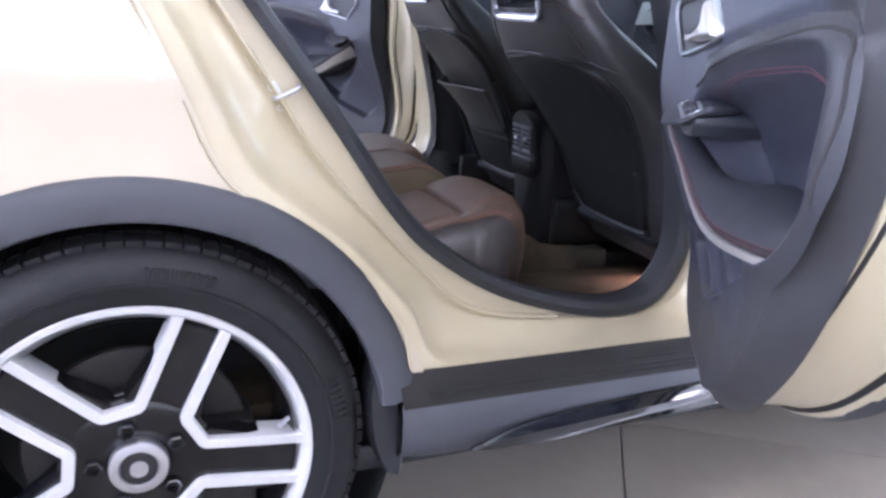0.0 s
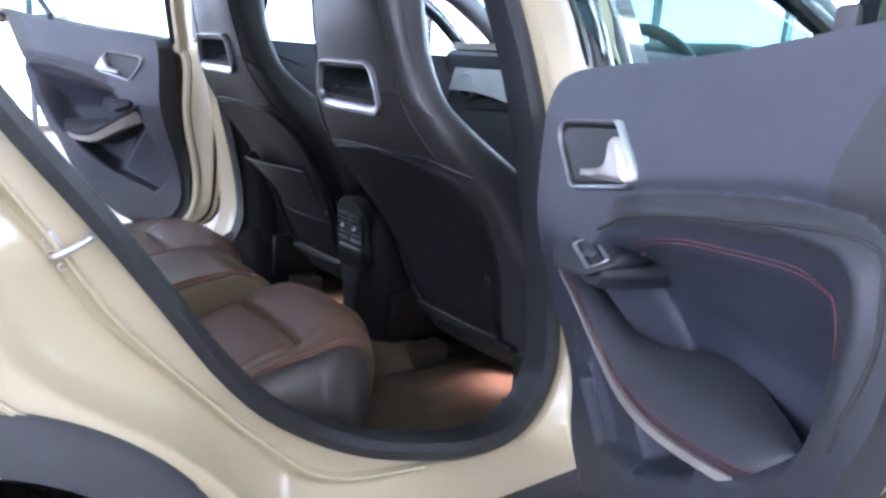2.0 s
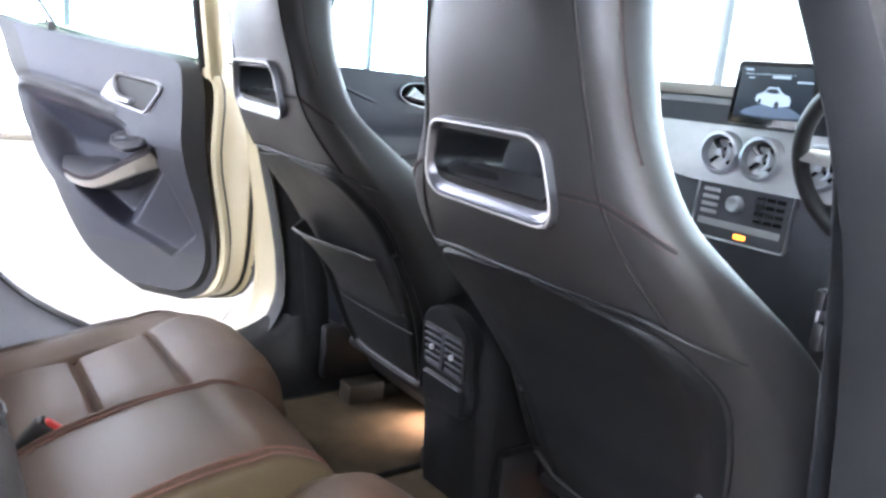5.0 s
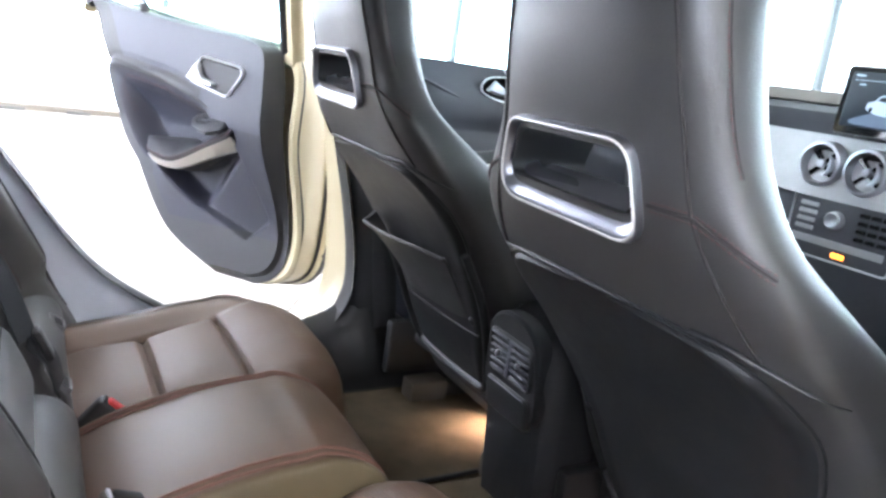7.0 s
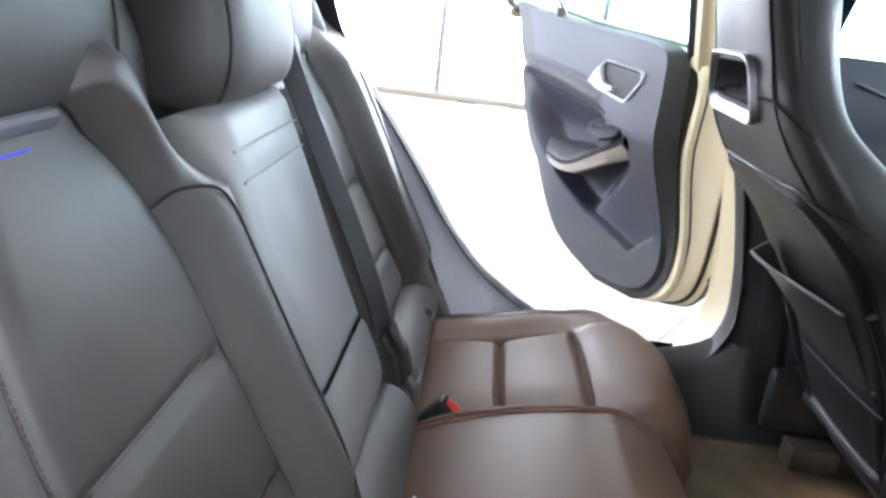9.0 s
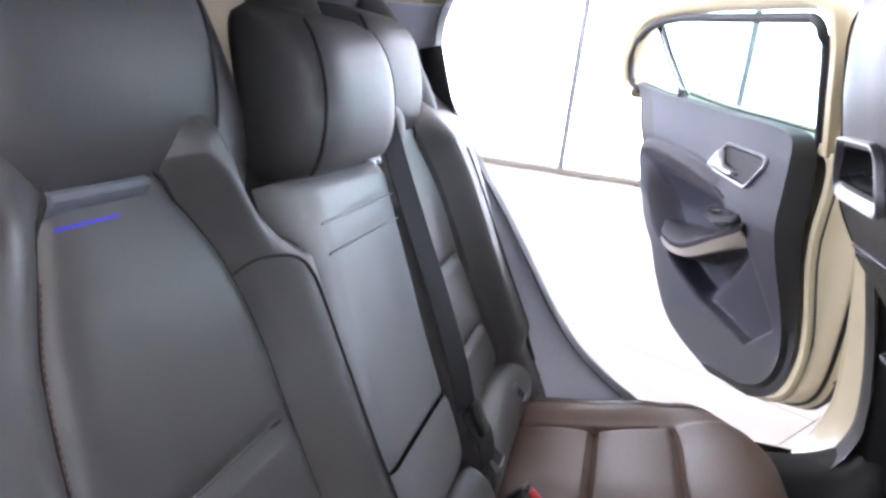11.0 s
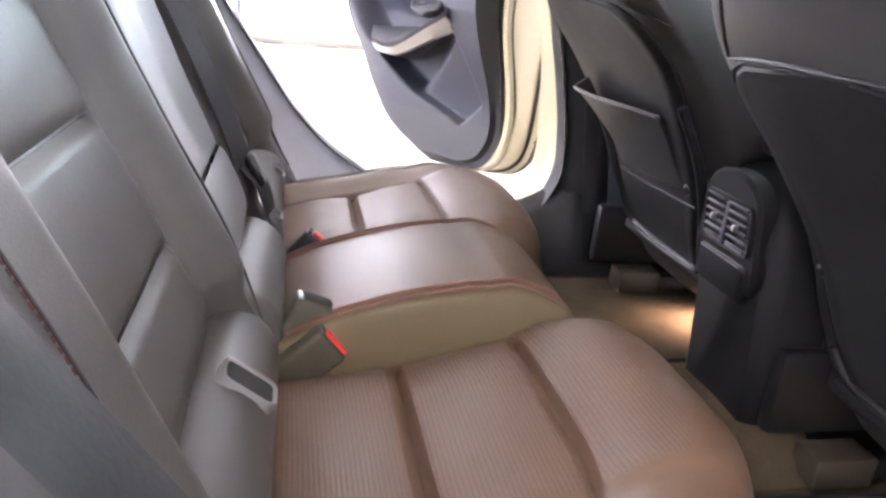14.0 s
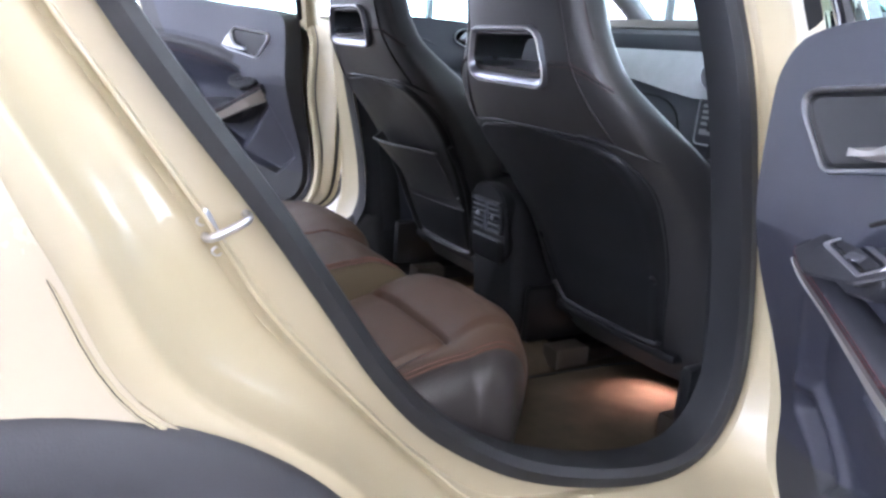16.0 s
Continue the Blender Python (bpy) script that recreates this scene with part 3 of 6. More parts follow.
    for zz, yy in ((0.4265, 0.8905), (0.4165, 0.900), (0.4085, 0.9035)):
        part("step_rib", tube([(0.45, s * yy, zz), (0.8, s * yy, zz), (1.1, s * yy, zz), (2.1, s * yy, zz)], 0.0022, 6), STEP, CAR)
    prof = [(0.912, 0.398), (0.917, 0.388), (0.919, 0.372), (0.920, 0.345), (0.917, 0.318), (0.902, 0.298), (0.86, 0.287), (0.80, 0.287)]
    part("sill_cladding", loft([[V((x, s * (y - 0.012 * smooth01(0.46, 0.40, x)), z)) for y, z in prof] for x in xs], False, False), CLADDING, CAR, "dark grey plastic sill cladding")
    strip = [(0.515, 0.323), (0.56, 0.340), (0.62, 0.352), (0.75, 0.363), (0.95, 0.371), (1.12, 0.374), (1.20, 0.366), (1.16, 0.346), (1.05, 0.335), (0.85, 0.325), (0.65, 0.316)]
    part("sill_strip", pad([(p.x, p.z) for p in spline([(u, 0, v) for u, v in strip], 5, True)], [(0, 0), (0, 0.005), (0.004, 0.009)], lambda u, v, h: V((u, s * (0.916 + h + 0.60 * min(0.040, 0.376 - v)), v))), GLOSSBLACK, CAR, "glossy black sill strip mirroring the showroom")
    # underbody edge
    part("underbody", box((1.2, s * 0.45, 0.27), (2.5, 0.78, 0.05), 0.01), RUBBER, CAR)

    # closed front door with its window frame, and the front wing
    def fskin(x, z):
        y = curve1([(0.40, 0.882), (0.60, 0.880), (0.80, 0.884), (0.93, 0.876), (1.02, 0.858), (1.06, 0.84)])(z)
        return V((x, s * y, z))
    x0 = curve1([(z, x - (0.105 if s > 0 else 0)) for z, x in ((0.45, 1.125), (0.6, 1.162), (0.8, 1.148), (0.93, 1.128), (1.06, 1.10))])
    fd = part("front_door", thicken(loft([[fskin(x0(z) + (2.15 - x0(z)) * t, z) for t in steps(0, 1, 16)] for z in steps(0.455, 1.055, 20)], False, False), 0.02), PAINT, CAR, "closed cream-white front door")
    up = lambda z: curve1([(1.055, 0.835), (1.2, 0.77), (1.44, 0.635)])(z)
    path = spline([(1.085, s * up(1.05), 1.05), (1.075, s * up(1.2), 1.2), (1.06, s * up(1.36), 1.36), (1.12, s * up(1.43), 1.43), (1.40, s * up(1.43), 1.43), (1.75, s * up(1.34), 1.34), (2.05, s * up(1.18), 1.18), (2.2, s * up(1.08), 1.08)], 6)
    part("window_frame", tube(path, 0.028, 10), GLOSSBLACK, fd, "gloss black window frame")
    part("pillar_cover", thicken(loft([[V((x, s * (up(z) + 0.014), z)) for x in (1.078, 1.10, 1.125, 1.150)] for z in steps(1.062, 1.39, 10)], False, False), 0.006), GLOSSBLACK, fd, "gloss black pillar cover")
    g = part("window_glass", thicken(loft([[V((1.09 + (2.17 - 1.09 - 1.0 * smooth01(1.1, 1.44, z) * 0.85) * t, s * (up(z) - 0.004), z)) for t in steps(0, 1, 8)] for z in steps(1.04, 1.42, 8)], False, False), 0.004), GLASS, fd, "clear green-tinted side glass")
    g.visible_shadow = False
    part("belt_trim", tube([(1.09, s * 0.842, 1.058), (1.6, s * 0.846, 1.056), (2.15, s * 0.846, 1.05)], 0.012, 8), GLOSSBLACK, fd)
    # its inner trim, armrest and handle
    iy = s * 0.765
    trim = field(lambda z, x: V((x, s * (0.765 - 0.03 * bell(z, 0.88, 0.10) + 0.02 * smooth01(1.05, 1.16, z) + 0.012 * bell(z, 1.0, 0.02)), z)), steps(0.45, 1.17, 40), steps(1.12, 2.1, 30))
    part("door_trim", thicken(trim, 0.02), TRIM, fd, "dark grey soft door trim")
    part("trim_crease", tube(spline([(1.20, s * 0.752, 1.122), (1.39, s * 0.752, 1.062), (1.53, s * 0.750, 1.040), (1.75, s * 0.752, 1.03)], 6), 0.004, 8), TRIM, fd, "raised crease in the door trim")
    arm = [(1.22, iy - s * 0.05, 0.945), (1.36, iy - s * 0.065, 0.925), (1.50, iy - s * 0.06, 0.955), (1.62, iy - s * 0.04, 1.02)]
    part("armrest", tube(spline(arm, 6), 0.032, 12, flat=0.7), TRIMDARK, fd)
    part("armrest_inlay", ribbon(spline([(x, y - s * 0.03, z - 0.012) for x, y, z in arm], 6), (0, 0.25 * s, 1), 0.026, 0.008), SILVER, fd, "satin silver armrest inlay")
    hb = [(1.378, 1.108), (1.405, 1.146), (1.545, 1.150), (1.590, 1.132), (1.575, 1.085), (1.445, 1.084)]
    hb = [(p.x, p.z) for p in spline([(u, 0, v) for u, v in hb], 4, True)]
    hp = lambda u, v, h: V((u, s * (0.752 - h), v))
    part("handle_bezel", frame_ring(hb, inset(hb, 0.0045), (0.0, 0.008), hp), CHROME, fd, "chrome door handle bezel")
    part("handle_recess", pad(inset(hb, 0.005), [(0, 0.004), (0.004, 0.004)], hp), TRIMDARK, fd)
    part("door_handle", pad([(1.390, 1.11), (1.415, 1.138), (1.445, 1.12), (1.505, 1.103), (1.505, 1.093), (1.425, 1.10)], [(0, 0.004), (0.002, 0.016), (0.006, 0.02)], hp), CHROME, fd, "chrome door handle")
    wing = field(lambda z, x: V((x, s * (0.882 - 0.03 * smooth01(2.9, 3.5, x) - 0.05 * smooth01(0.85, 1.02, z)), z)), steps(0.45, 1.02, 14), steps(2.155, 3.4, 20))
    part("front_wing", thicken(wing, 0.004), PAINT, CAR)


for s in (-1, 1):
    build_side(s)

# far and near rear pillar trims inside the opening
for s in (-1, 1):
    edge = spline([(x, 0, z) for x, z in OPENING[:10]], 5)
    rows = []
    for w, dy in ((0.0, -0.03), (-0.015, -0.045), (-0.055, -0.06), (-0.12, -0.09), (-0.20, -0.12), (-0.28, -0.13)):
        rows.append([V((p.x + w * (1.0 if p.z > 0.62 else 0.6), s * (side_y(p.z) + dy), p.z - 0.35 * abs(w) * (1 if p.z < 0.75 else 0.2))) for p in edge])
    part("pillar_trim", thicken(loft(rows, False, False), 0.006), PILLAR, CAR, "blue-grey grained pillar trim")
    belt = spline([(0.10, s * 0.63, 1.22), (0.16, s * 0.64, 1.05), (0.27, s * 0.66, 0.84), (0.38, s * 0.665, 0.60)], 6)
    part("outer_belt", ribbon(belt, (0.6, 0, 0.5), 0.046, 0.003), BELT, CAR, "black seat belt webbing")
    # centre pillar
    bp = []
    for z, xa, xb, yy in ((0.44, 1.04, 1.20, 0.70), (0.57, 1.065, 1.185, 0.70), (0.68, 1.062, 1.17, 0.70), (0.81, 1.037, 1.15, 0.70), (0.93, 1.007, 1.13, 0.695), (1.05, 0.978, 1.11, 0.685), (1.16, 0.958, 1.085, 0.655), (1.26, 0.943, 1.065, 0.615), (1.38, 0.925, 1.05, 0.56)):
        yi = yy + (0.026 * smooth01(1.06, 0.94, z) if s < 0 else 0.0)
        bp.append([V((xa - 0.004, s * yy, z)), V((xa + 0.012, s * (yi - 0.022), z)), V(((xa + xb) / 2, s * (yi - 0.04), z)), V((xb - 0.012, s * (yi - 0.022), z)), V((xb, s * (yy + 0.02), z)), V((xb - 0.02, s * (yy + 0.05), z)), V((xa + 0.02, s * (yy + 0.035), z))])
    part("centre_pillar_trim", loft(bp), SHELL, CAR, "dark grained centre pillar trim")
    belt = [(1.0, s * 0.60, 1.34), (1.03, s * 0.635, 1.10), (1.08, s * 0.645, 0.85), (1.13, s * 0.65, 0.50)]
    fb = part("front_belt", ribbon(spline(belt, 6), (1, 0, 0.1), 0.046, 0.003), BELT, CAR, "black seat belt webbing")
    if s < 0:
        part("belt_tongue", join(box((1.060, -0.630, 0.985), (0.050, 0.012, 0.022), 0.004), box((1.066, -0.628, 0.945), (0.036, 0.012, 0.030), 0.004)), BUCKLE, fb, "black belt tongue")
        part("tongue_plate", box((1.068, -0.622, 0.968), (0.026, 0.004, 0.022), 0.0015), CHROME, fb, "bright steel tongue plate")

# roof, pillars ahead, windscreen, tail
roof = field(lambda x, y: V((x, y, 1.495 - 0.05 * (abs(y) / 0.64) ** 3 - 0.05 * smooth01(0.6, -0.7, x) - 0.035 * smooth01(1.1, 1.75, x) ** 2)), steps(-0.75, 1.72, 24), steps(-0.63, 0.63, 20))
part("roof", thicken(roof, 0.006), PAINT, CAR, "cream-white roof")
lining = field(lambda x, y: V((x, y, 1.452 - 0.05 * (abs(y) / 0.62) ** 4 - 0.05 * smooth01(0.6, -0.7, x) - 0.012 * smooth01(1.1, 1.7, x) ** 2)), steps(-0.7, 1.68, 20), steps(-0.61, 0.61, 16))
part("headliner", thicken(lining, 0.01), LINING, CAR, "pale cloth headliner")
for s in (-1, 1):
    part("front_pillar", tube(spline([(1.58, s * 0.60, 1.43), (1.80, s * 0.632, 1.395), (2.0, s * 0.665, 1.315), (2.17, s * 0.695, 1.215), (2.38, s * 0.745, 1.085)], 6), 0.036, 10), DASH, CAR, "dark windscreen pillar")
ws = part("windscreen", field(lambda t, y: V((1.68 + 0.68 * t, y * (0.60 + 0.13 * t) / 0.6, 1.452 - 0.345 * t ** 1.35 - 0.02 * (abs(y) / 0.6) ** 2)), steps(0, 1, 8), steps(-0.6, 0.6, 12)), GLASS, CAR, "clear windscreen")
ws.visible_shadow = False
part("bonnet", thicken(field(lambda x, y: V((x, y, 0.985 - 0.10 * smooth01(2.4, 3.5, x) - 0.05 * (abs(y) / 0.8) ** 3)), steps(2.34, 3.45, 16), steps(-0.8, 0.8, 16)), 0.006), PAINT, CAR)
part("nose", box((3.45, 0, 0.62), (0.14, 1.56, 0.52), 0.06), PAINT, CAR)
part("tailgate", thicken(field(lambda z, y: V((-0.93 + 0.42 * smooth01(0.95, 1.45, z) + 0.05 * (abs(y) / 0.7) ** 4, y * (1 - 0.18 * smooth01(1.0, 1.45, z)), z)), steps(0.40, 1.46, 20), steps(-0.72, 0.72, 16)), 0.02), PAINT, CAR)
part("interior_mirror", box((1.62, -0.066, 1.411), (0.03, 0.232, 0.058), 0.014, Matrix.Rotation(radians(-8), 4, "Y"), 4), GLOSSBLACK, CAR, "black interior mirror")
part("mirror_stem", tube([(1.635, -0.066, 1.42), (1.70, -0.05, 1.445)], 0.012), GLOSSBLACK, CAR)

# floor pan, carpet and tunnel
part("floor_pan", box((1.15, 0, 0.325), (2.0, 1.44, 0.03), 0.005), CARPET, CAR, "dark carpeted car floor")
SILL_FAR = curve1([(0.35, 0.472), (0.85, 0.478), (0.974, 0.500), (1.039, 0.533), (1.075, 0.575), (1.12, 0.58), (1.25, 0.48), (2.0, 0.475)])
part("inner_sill", loft([[V((x, -y, z)) for y, z in ((0.71, 0.47), (0.70, 0.465), (0.66, 0.44), (0.635, 0.41), (0.625, 0.335))] for x in steps(0.35, 2.0, 24)], False, False), SHELL, CAR, "dark plastic inner sill")
part("inner_sill", loft([[V((x, y, SILL_FAR(x) + dz)) for y, dz in ((0.752, -0.055), (0.752, -0.010), (0.746, -0.001), (0.735, 0.001), (0.715, -0.004), (0.685, -0.022), (0.655, -0.055))] + [V((x, 0.630, 0.385)), V((x, 0.605, 0.352)), V((x, 0.585, 0.342))] for x in steps(0.35, 2.0, 60)], False, False), SHELL, CAR, "dark plastic inner sill")
tunnel = [(0.17, 0.338), (0.15, 0.37), (0.11, 0.395), (0.0, 0.402), (-0.11, 0.395), (-0.15, 0.37), (-0.17, 0.338)]
part("tunnel", loft([[V((x, y, z)) for y, z in tunnel] for x in steps(0.6, 1.2, 8)], False, False), CARPET, CAR, "carpeted floor tunnel")
for s, label in ((-1, "dark brown carpet floor mat, lit warmly"), (1, "dark brown carpet floor mat, lit warmly")):
    o = [(p.x, p.y) for p in spline([(0.80, s * 0.24, 0), (0.80, s * 0.58, 0), (1.05, s * 0.60, 0), (1.42, s * 0.58, 0), (1.44, s * 0.26, 0), (1.15, s * 0.20, 0)], 5, True)]
    mat_ob = link_mesh("floor_mat", pad(o, [(0, 0.341), (0, 0.349), (0.005, 0.353)], lambda u, v, h: V((u, v, h))), CARPET, None, label)
    tagged(mat_ob, category="floor mat", group="rear floor mats")
    part("edge_piping", tube([(u, v, 0.350) for u, v in o], 0.005, 6, True), RUBBER, mat_ob)


# ---- wheels ----
def wheel(x, s):
    """A five double-spoke alloy wheel; its outer face looks to side s."""
    def at(a, b, h):
        return V((x + a, s * (0.885 + h), 0.348 + b))
    tyre_prof = [(0.243, -0.012), (0.250, -0.002), (0.262, 0.004), (0.285, 0.010), (0.305, 0.010), (0.322, 0.003), (0.333, -0.010), (0.342, -0.026), (0.346, -0.045), (0.347, -0.12), (0.346, -0.19), (0.335, -0.215), (0.30, -0.225), (0.25, -0.21), (0.243, -0.19)]
    w = part("wheel", lathe(tyre_prof, at, 72), TYRE, CAR, "black low-profile tyre on a two-tone alloy wheel")
    blocks = bmesh.new()
    for k in range(84):
        a0 = 2 * math.pi * k / 84
        for h0, h1 in ((-0.020, -0.052), (-0.060, -0.115), (-0.123, -0.18)):
            q = []
            for r in (0.343, 0.3505):
                for aa in (a0, a0 + 0.060):
                    for h in (h0, h1):
                        rr = r - (0.004 if h > -0.03 else 0)
                        q.append(blocks.verts.new(at(rr * math.cos(aa), rr * math.sin(aa), h)))
            for f in ((4, 5, 7, 6), (0, 1, 5, 4), (2, 3, 7, 6), (0, 2, 6, 4), (1, 3, 7, 5)):
                blocks.faces.new([q[j] for j in f])
    tagged(part("tread", blocks, TYRE, w, smooth=False), kind="stuff")
    # raised ring and blank bars on the sidewall
    part("sidewall_rib", lathe([(0.288, 0.0085), (0.290, 0.0135), (0.293, 0.0135), (0.295, 0.0085)], at, 72), TYRE, w)
    for a0, n in ((8, 7), (68, 9), (128, 8), (200, 9), (290, 8)):
        for k in range(n if x == 0 and s < 0 else 0):
            am = radians(a0 + k * 2.1)
            part("sidewall_bar", pad([(-0.0035, -0.010), (0.0035, -0.010), (0.0035, 0.010), (-0.0035, 0.010)], [(0, 0.006), (0.0006, 0.0112)], lambda u, v, h: at((0.307 + v) * math.cos(am) - u * math.sin(am), (0.307 + v) * math.sin(am) + u * math.cos(am), h)), TYRE, w)
    part("rim_lip", lathe([(0.262, -0.016), (0.260, 0.002), (0.2575, 0.005), (0.2490, 0.004), (0.2445, -0.002), (0.241, -0.014), (0.230, -0.03)], at, 72), MACHINED, w, "bright machined rim lip")
    part("rim_barrel", lathe([(0.233, -0.010), (0.225, -0.04), (0.215, -0.10), (0.222, -0.19)], at, 64), ALLOYBLACK, w, "gloss black rim barrel")
    part("hub_plate", lathe([(0.112, -0.030), (0.110, -0.018), (0.100, -0.012), (0.060, -0.012), (0.045, -0.018), (0.0005, -0.018)], at, 40), ALLOYBLACK, w)
    for k in range(5):
        c = radians(65.6 - 72 * k)  # spoke pair
        e1 = V((math.cos(c), math.sin(c)))
        e2 = V((-math.sin(c), math.cos(c)))

        def sp(u, v, h, e1=e1, e2=e2):
            return at(*(e1 * u + e2 * v), h)
        body = [(0.070, -0.052), (0.100, -0.058), (0.160, -0.046), (0.236, -0.034), (0.238, 0.0), (0.236, 0.034), (0.160, 0.046), (0.100, 0.058), (0.070, 0.052)]
        part("spoke", pad(body, [(0, -0.052), (0.0, -0.020), (0.003, -0.014)], sp), ALLOYBLACK, w, "gloss black double spoke")
        wc = radians(65.6 - 36 - 72 * k)
        # the machined band follows a wedge with a cut tip
        pa, pb = [(r * math.cos(radians(d)), r * math.sin(radians(d))) for r, d in ((0.246, 27.6), (0.098, 15.5))]
        wedge = [pa, pb, (pb[0], -pb[1]), (pa[0], -pa[1])]
        line = [V((math.hypot(q[0], q[1]), math.degrees(math.atan2(q[1], q[0])), 0)) for q in [pa] + roundpoly(wedge, 0.012, 5)[6:18] + [wedge[3]]]
        rings = []
        for i, p in enumerate(line):
            q0, q1 = line[max(i - 1, 0)], line[min(i + 1, len(line) - 1)]
            a, b = V((q0.x * math.cos(radians(q0.y)), q0.x * math.sin(radians(q0.y)))), V((q1.x * math.cos(radians(q1.y)), q1.x * math.sin(radians(q1.y))))
            d = (b - a).normalized()
            nn = V((-d.y, d.x))
            m = V((p.x * math.cos(radians(p.y)), p.x * math.sin(radians(p.y))))
            cs, sn = math.cos(wc), math.sin(wc)

            def put(off, h):
                v2 = m + nn * off
                return at(v2.x * cs - v2.y * sn, v2.x * sn + v2.y * cs, h)
            wdt = 0.0088
            rings.append([put(-wdt, -0.05), put(-wdt, -0.004), put(-wdt + 0.0015, -0.0015), put(wdt - 0.0015, -0.0015), put(wdt, -0.004), put(wdt, -0.05)])
        part("spoke_face", loft(rings), MACHINED, w, "bright machined spoke face")
        ba = radians(65.6 - 36 - 72 * k)
        bolt = lambda u, v, h, ba=ba: at(0.062 * math.cos(ba) + u, 0.062 * math.sin(ba) + v, h)
        part("wheel_bolt", lathe([(0.013, -0.014), (0.013, -0.004), (0.011, -0.002), (0.009, -0.002), (0.008, -0.010), (0.0005, -0.010)], bolt, 6), ALLOYBLACK, w, "black wheel bolt", angle=20)
    cap = part("centre_cap", lathe([(0.043, -0.02), (0.043, -0.004), (0.041, -0.001), (0.029, 0.0005), (0.028, -0.001), (0.027, -0.003), (0.0005, -0.001)], at, 40), CHROME, w, "silver centre cap with a plain ring")
    part("cap_field", lathe([(0.0265, -0.003), (0.026, -0.0005), (0.0005, 0.0008)], at, 40), GLOSSBLACK, w)
    part("cap_badge", pad(rounded(0.026, 0.026, 0.012), [(0, -0.001), (0.0005, 0.0025)], at), CHROME, w, "plain silver badge disc")
    part("brake_disc", lathe([(0.165, -0.085), (0.165, -0.075), (0.163, -0.073), (0.10, -0.073), (0.095, -0.06), (0.0005, -0.06)], at, 48), IRON, w, "bare iron brake disc")
    part("caliper", box(at(0.13, -0.05, -0.085), (0.09, 0.09, 0.17), 0.014), IRON, w, "grey brake caliper")
    part("valve", tube([at(0.222, 0.045, -0.01), at(0.205, 0.042, 0.004)], 0.004), CHROME, w)


wheel(0.0, -1)
wheel(0.0, 1)
wheel(2.70, -1)
wheel(2.70, 1)


# ---- rear doors, both open ----
def inside(poly, u, v):
    """Distance to an outline, above nought inside it."""
    best, odd = 9.0, False
    n = len(poly)
    for i in range(n):
        ax, ay = poly[i - 1]
        bx, by = poly[i]
        dx, dy = bx - ax, by - ay
        t = max(0, min(1, ((u - ax) * dx + (v - ay) * dy) / (dx * dx + dy * dy + 1e-12)))
        best = min(best, math.hypot(u - ax - t * dx, v - ay - t * dy))
        if (ay > v) != (by > v) and u < ax + (v - ay) / (by - ay) * dx:
            odd = not odd
    return best if odd else -best


def smooth2(pts, n=5, closed=True):
    return [(p.x, p.y) for p in spline([(a, b, 0) for a, b in pts], n, closed)]


TRIM_FRONT = curve1([(0.49, 0.06), (0.515, 0.0), (0.57, -0.042), (0.65, -0.050), (0.9, -0.05), (1.06, -0.05), (1.10, -0.036), (1.13, -0.01)])
TRIM_REAR = curve1([(0.49, 0.19), (0.515, 0.255), (0.57, 0.355), (0.65, 0.437), (0.73, 0.490), (0.83, 0.533), (0.90, 0.555), (0.96, 0.566), (1.04, 0.577), (1.09, 0.590), (1.14, 0.608), (1.185, 0.645)])
TRIM_TOP = curve1([(-0.05, 1.085), (-0.02, 1.112), (0.06, 1.127), (0.275, 1.140), (0.42, 1.155), (0.64, 1.185)])
INSERT = smooth2([(0.165, 0.935), (0.25, 0.960), (0.38, 0.982), (0.50, 0.995), (0.545, 0.985), (0.552, 0.94), (0.545, 0.88), (0.52, 0.82), (0.46, 0.768), (0.40, 0.752), (0.30, 0.752), (0.22, 0.775), (0.15, 0.83), (0.12, 0.88)], 5)
POCKET = roundpoly([(0.43, 0.755), (0.235, 0.645), (0.065, 0.585), (-0.025, 0.66), (0.03, 0.80), (0.06, 0.862), (0.16, 0.81), (0.27, 0.765)], 0.02, 4)


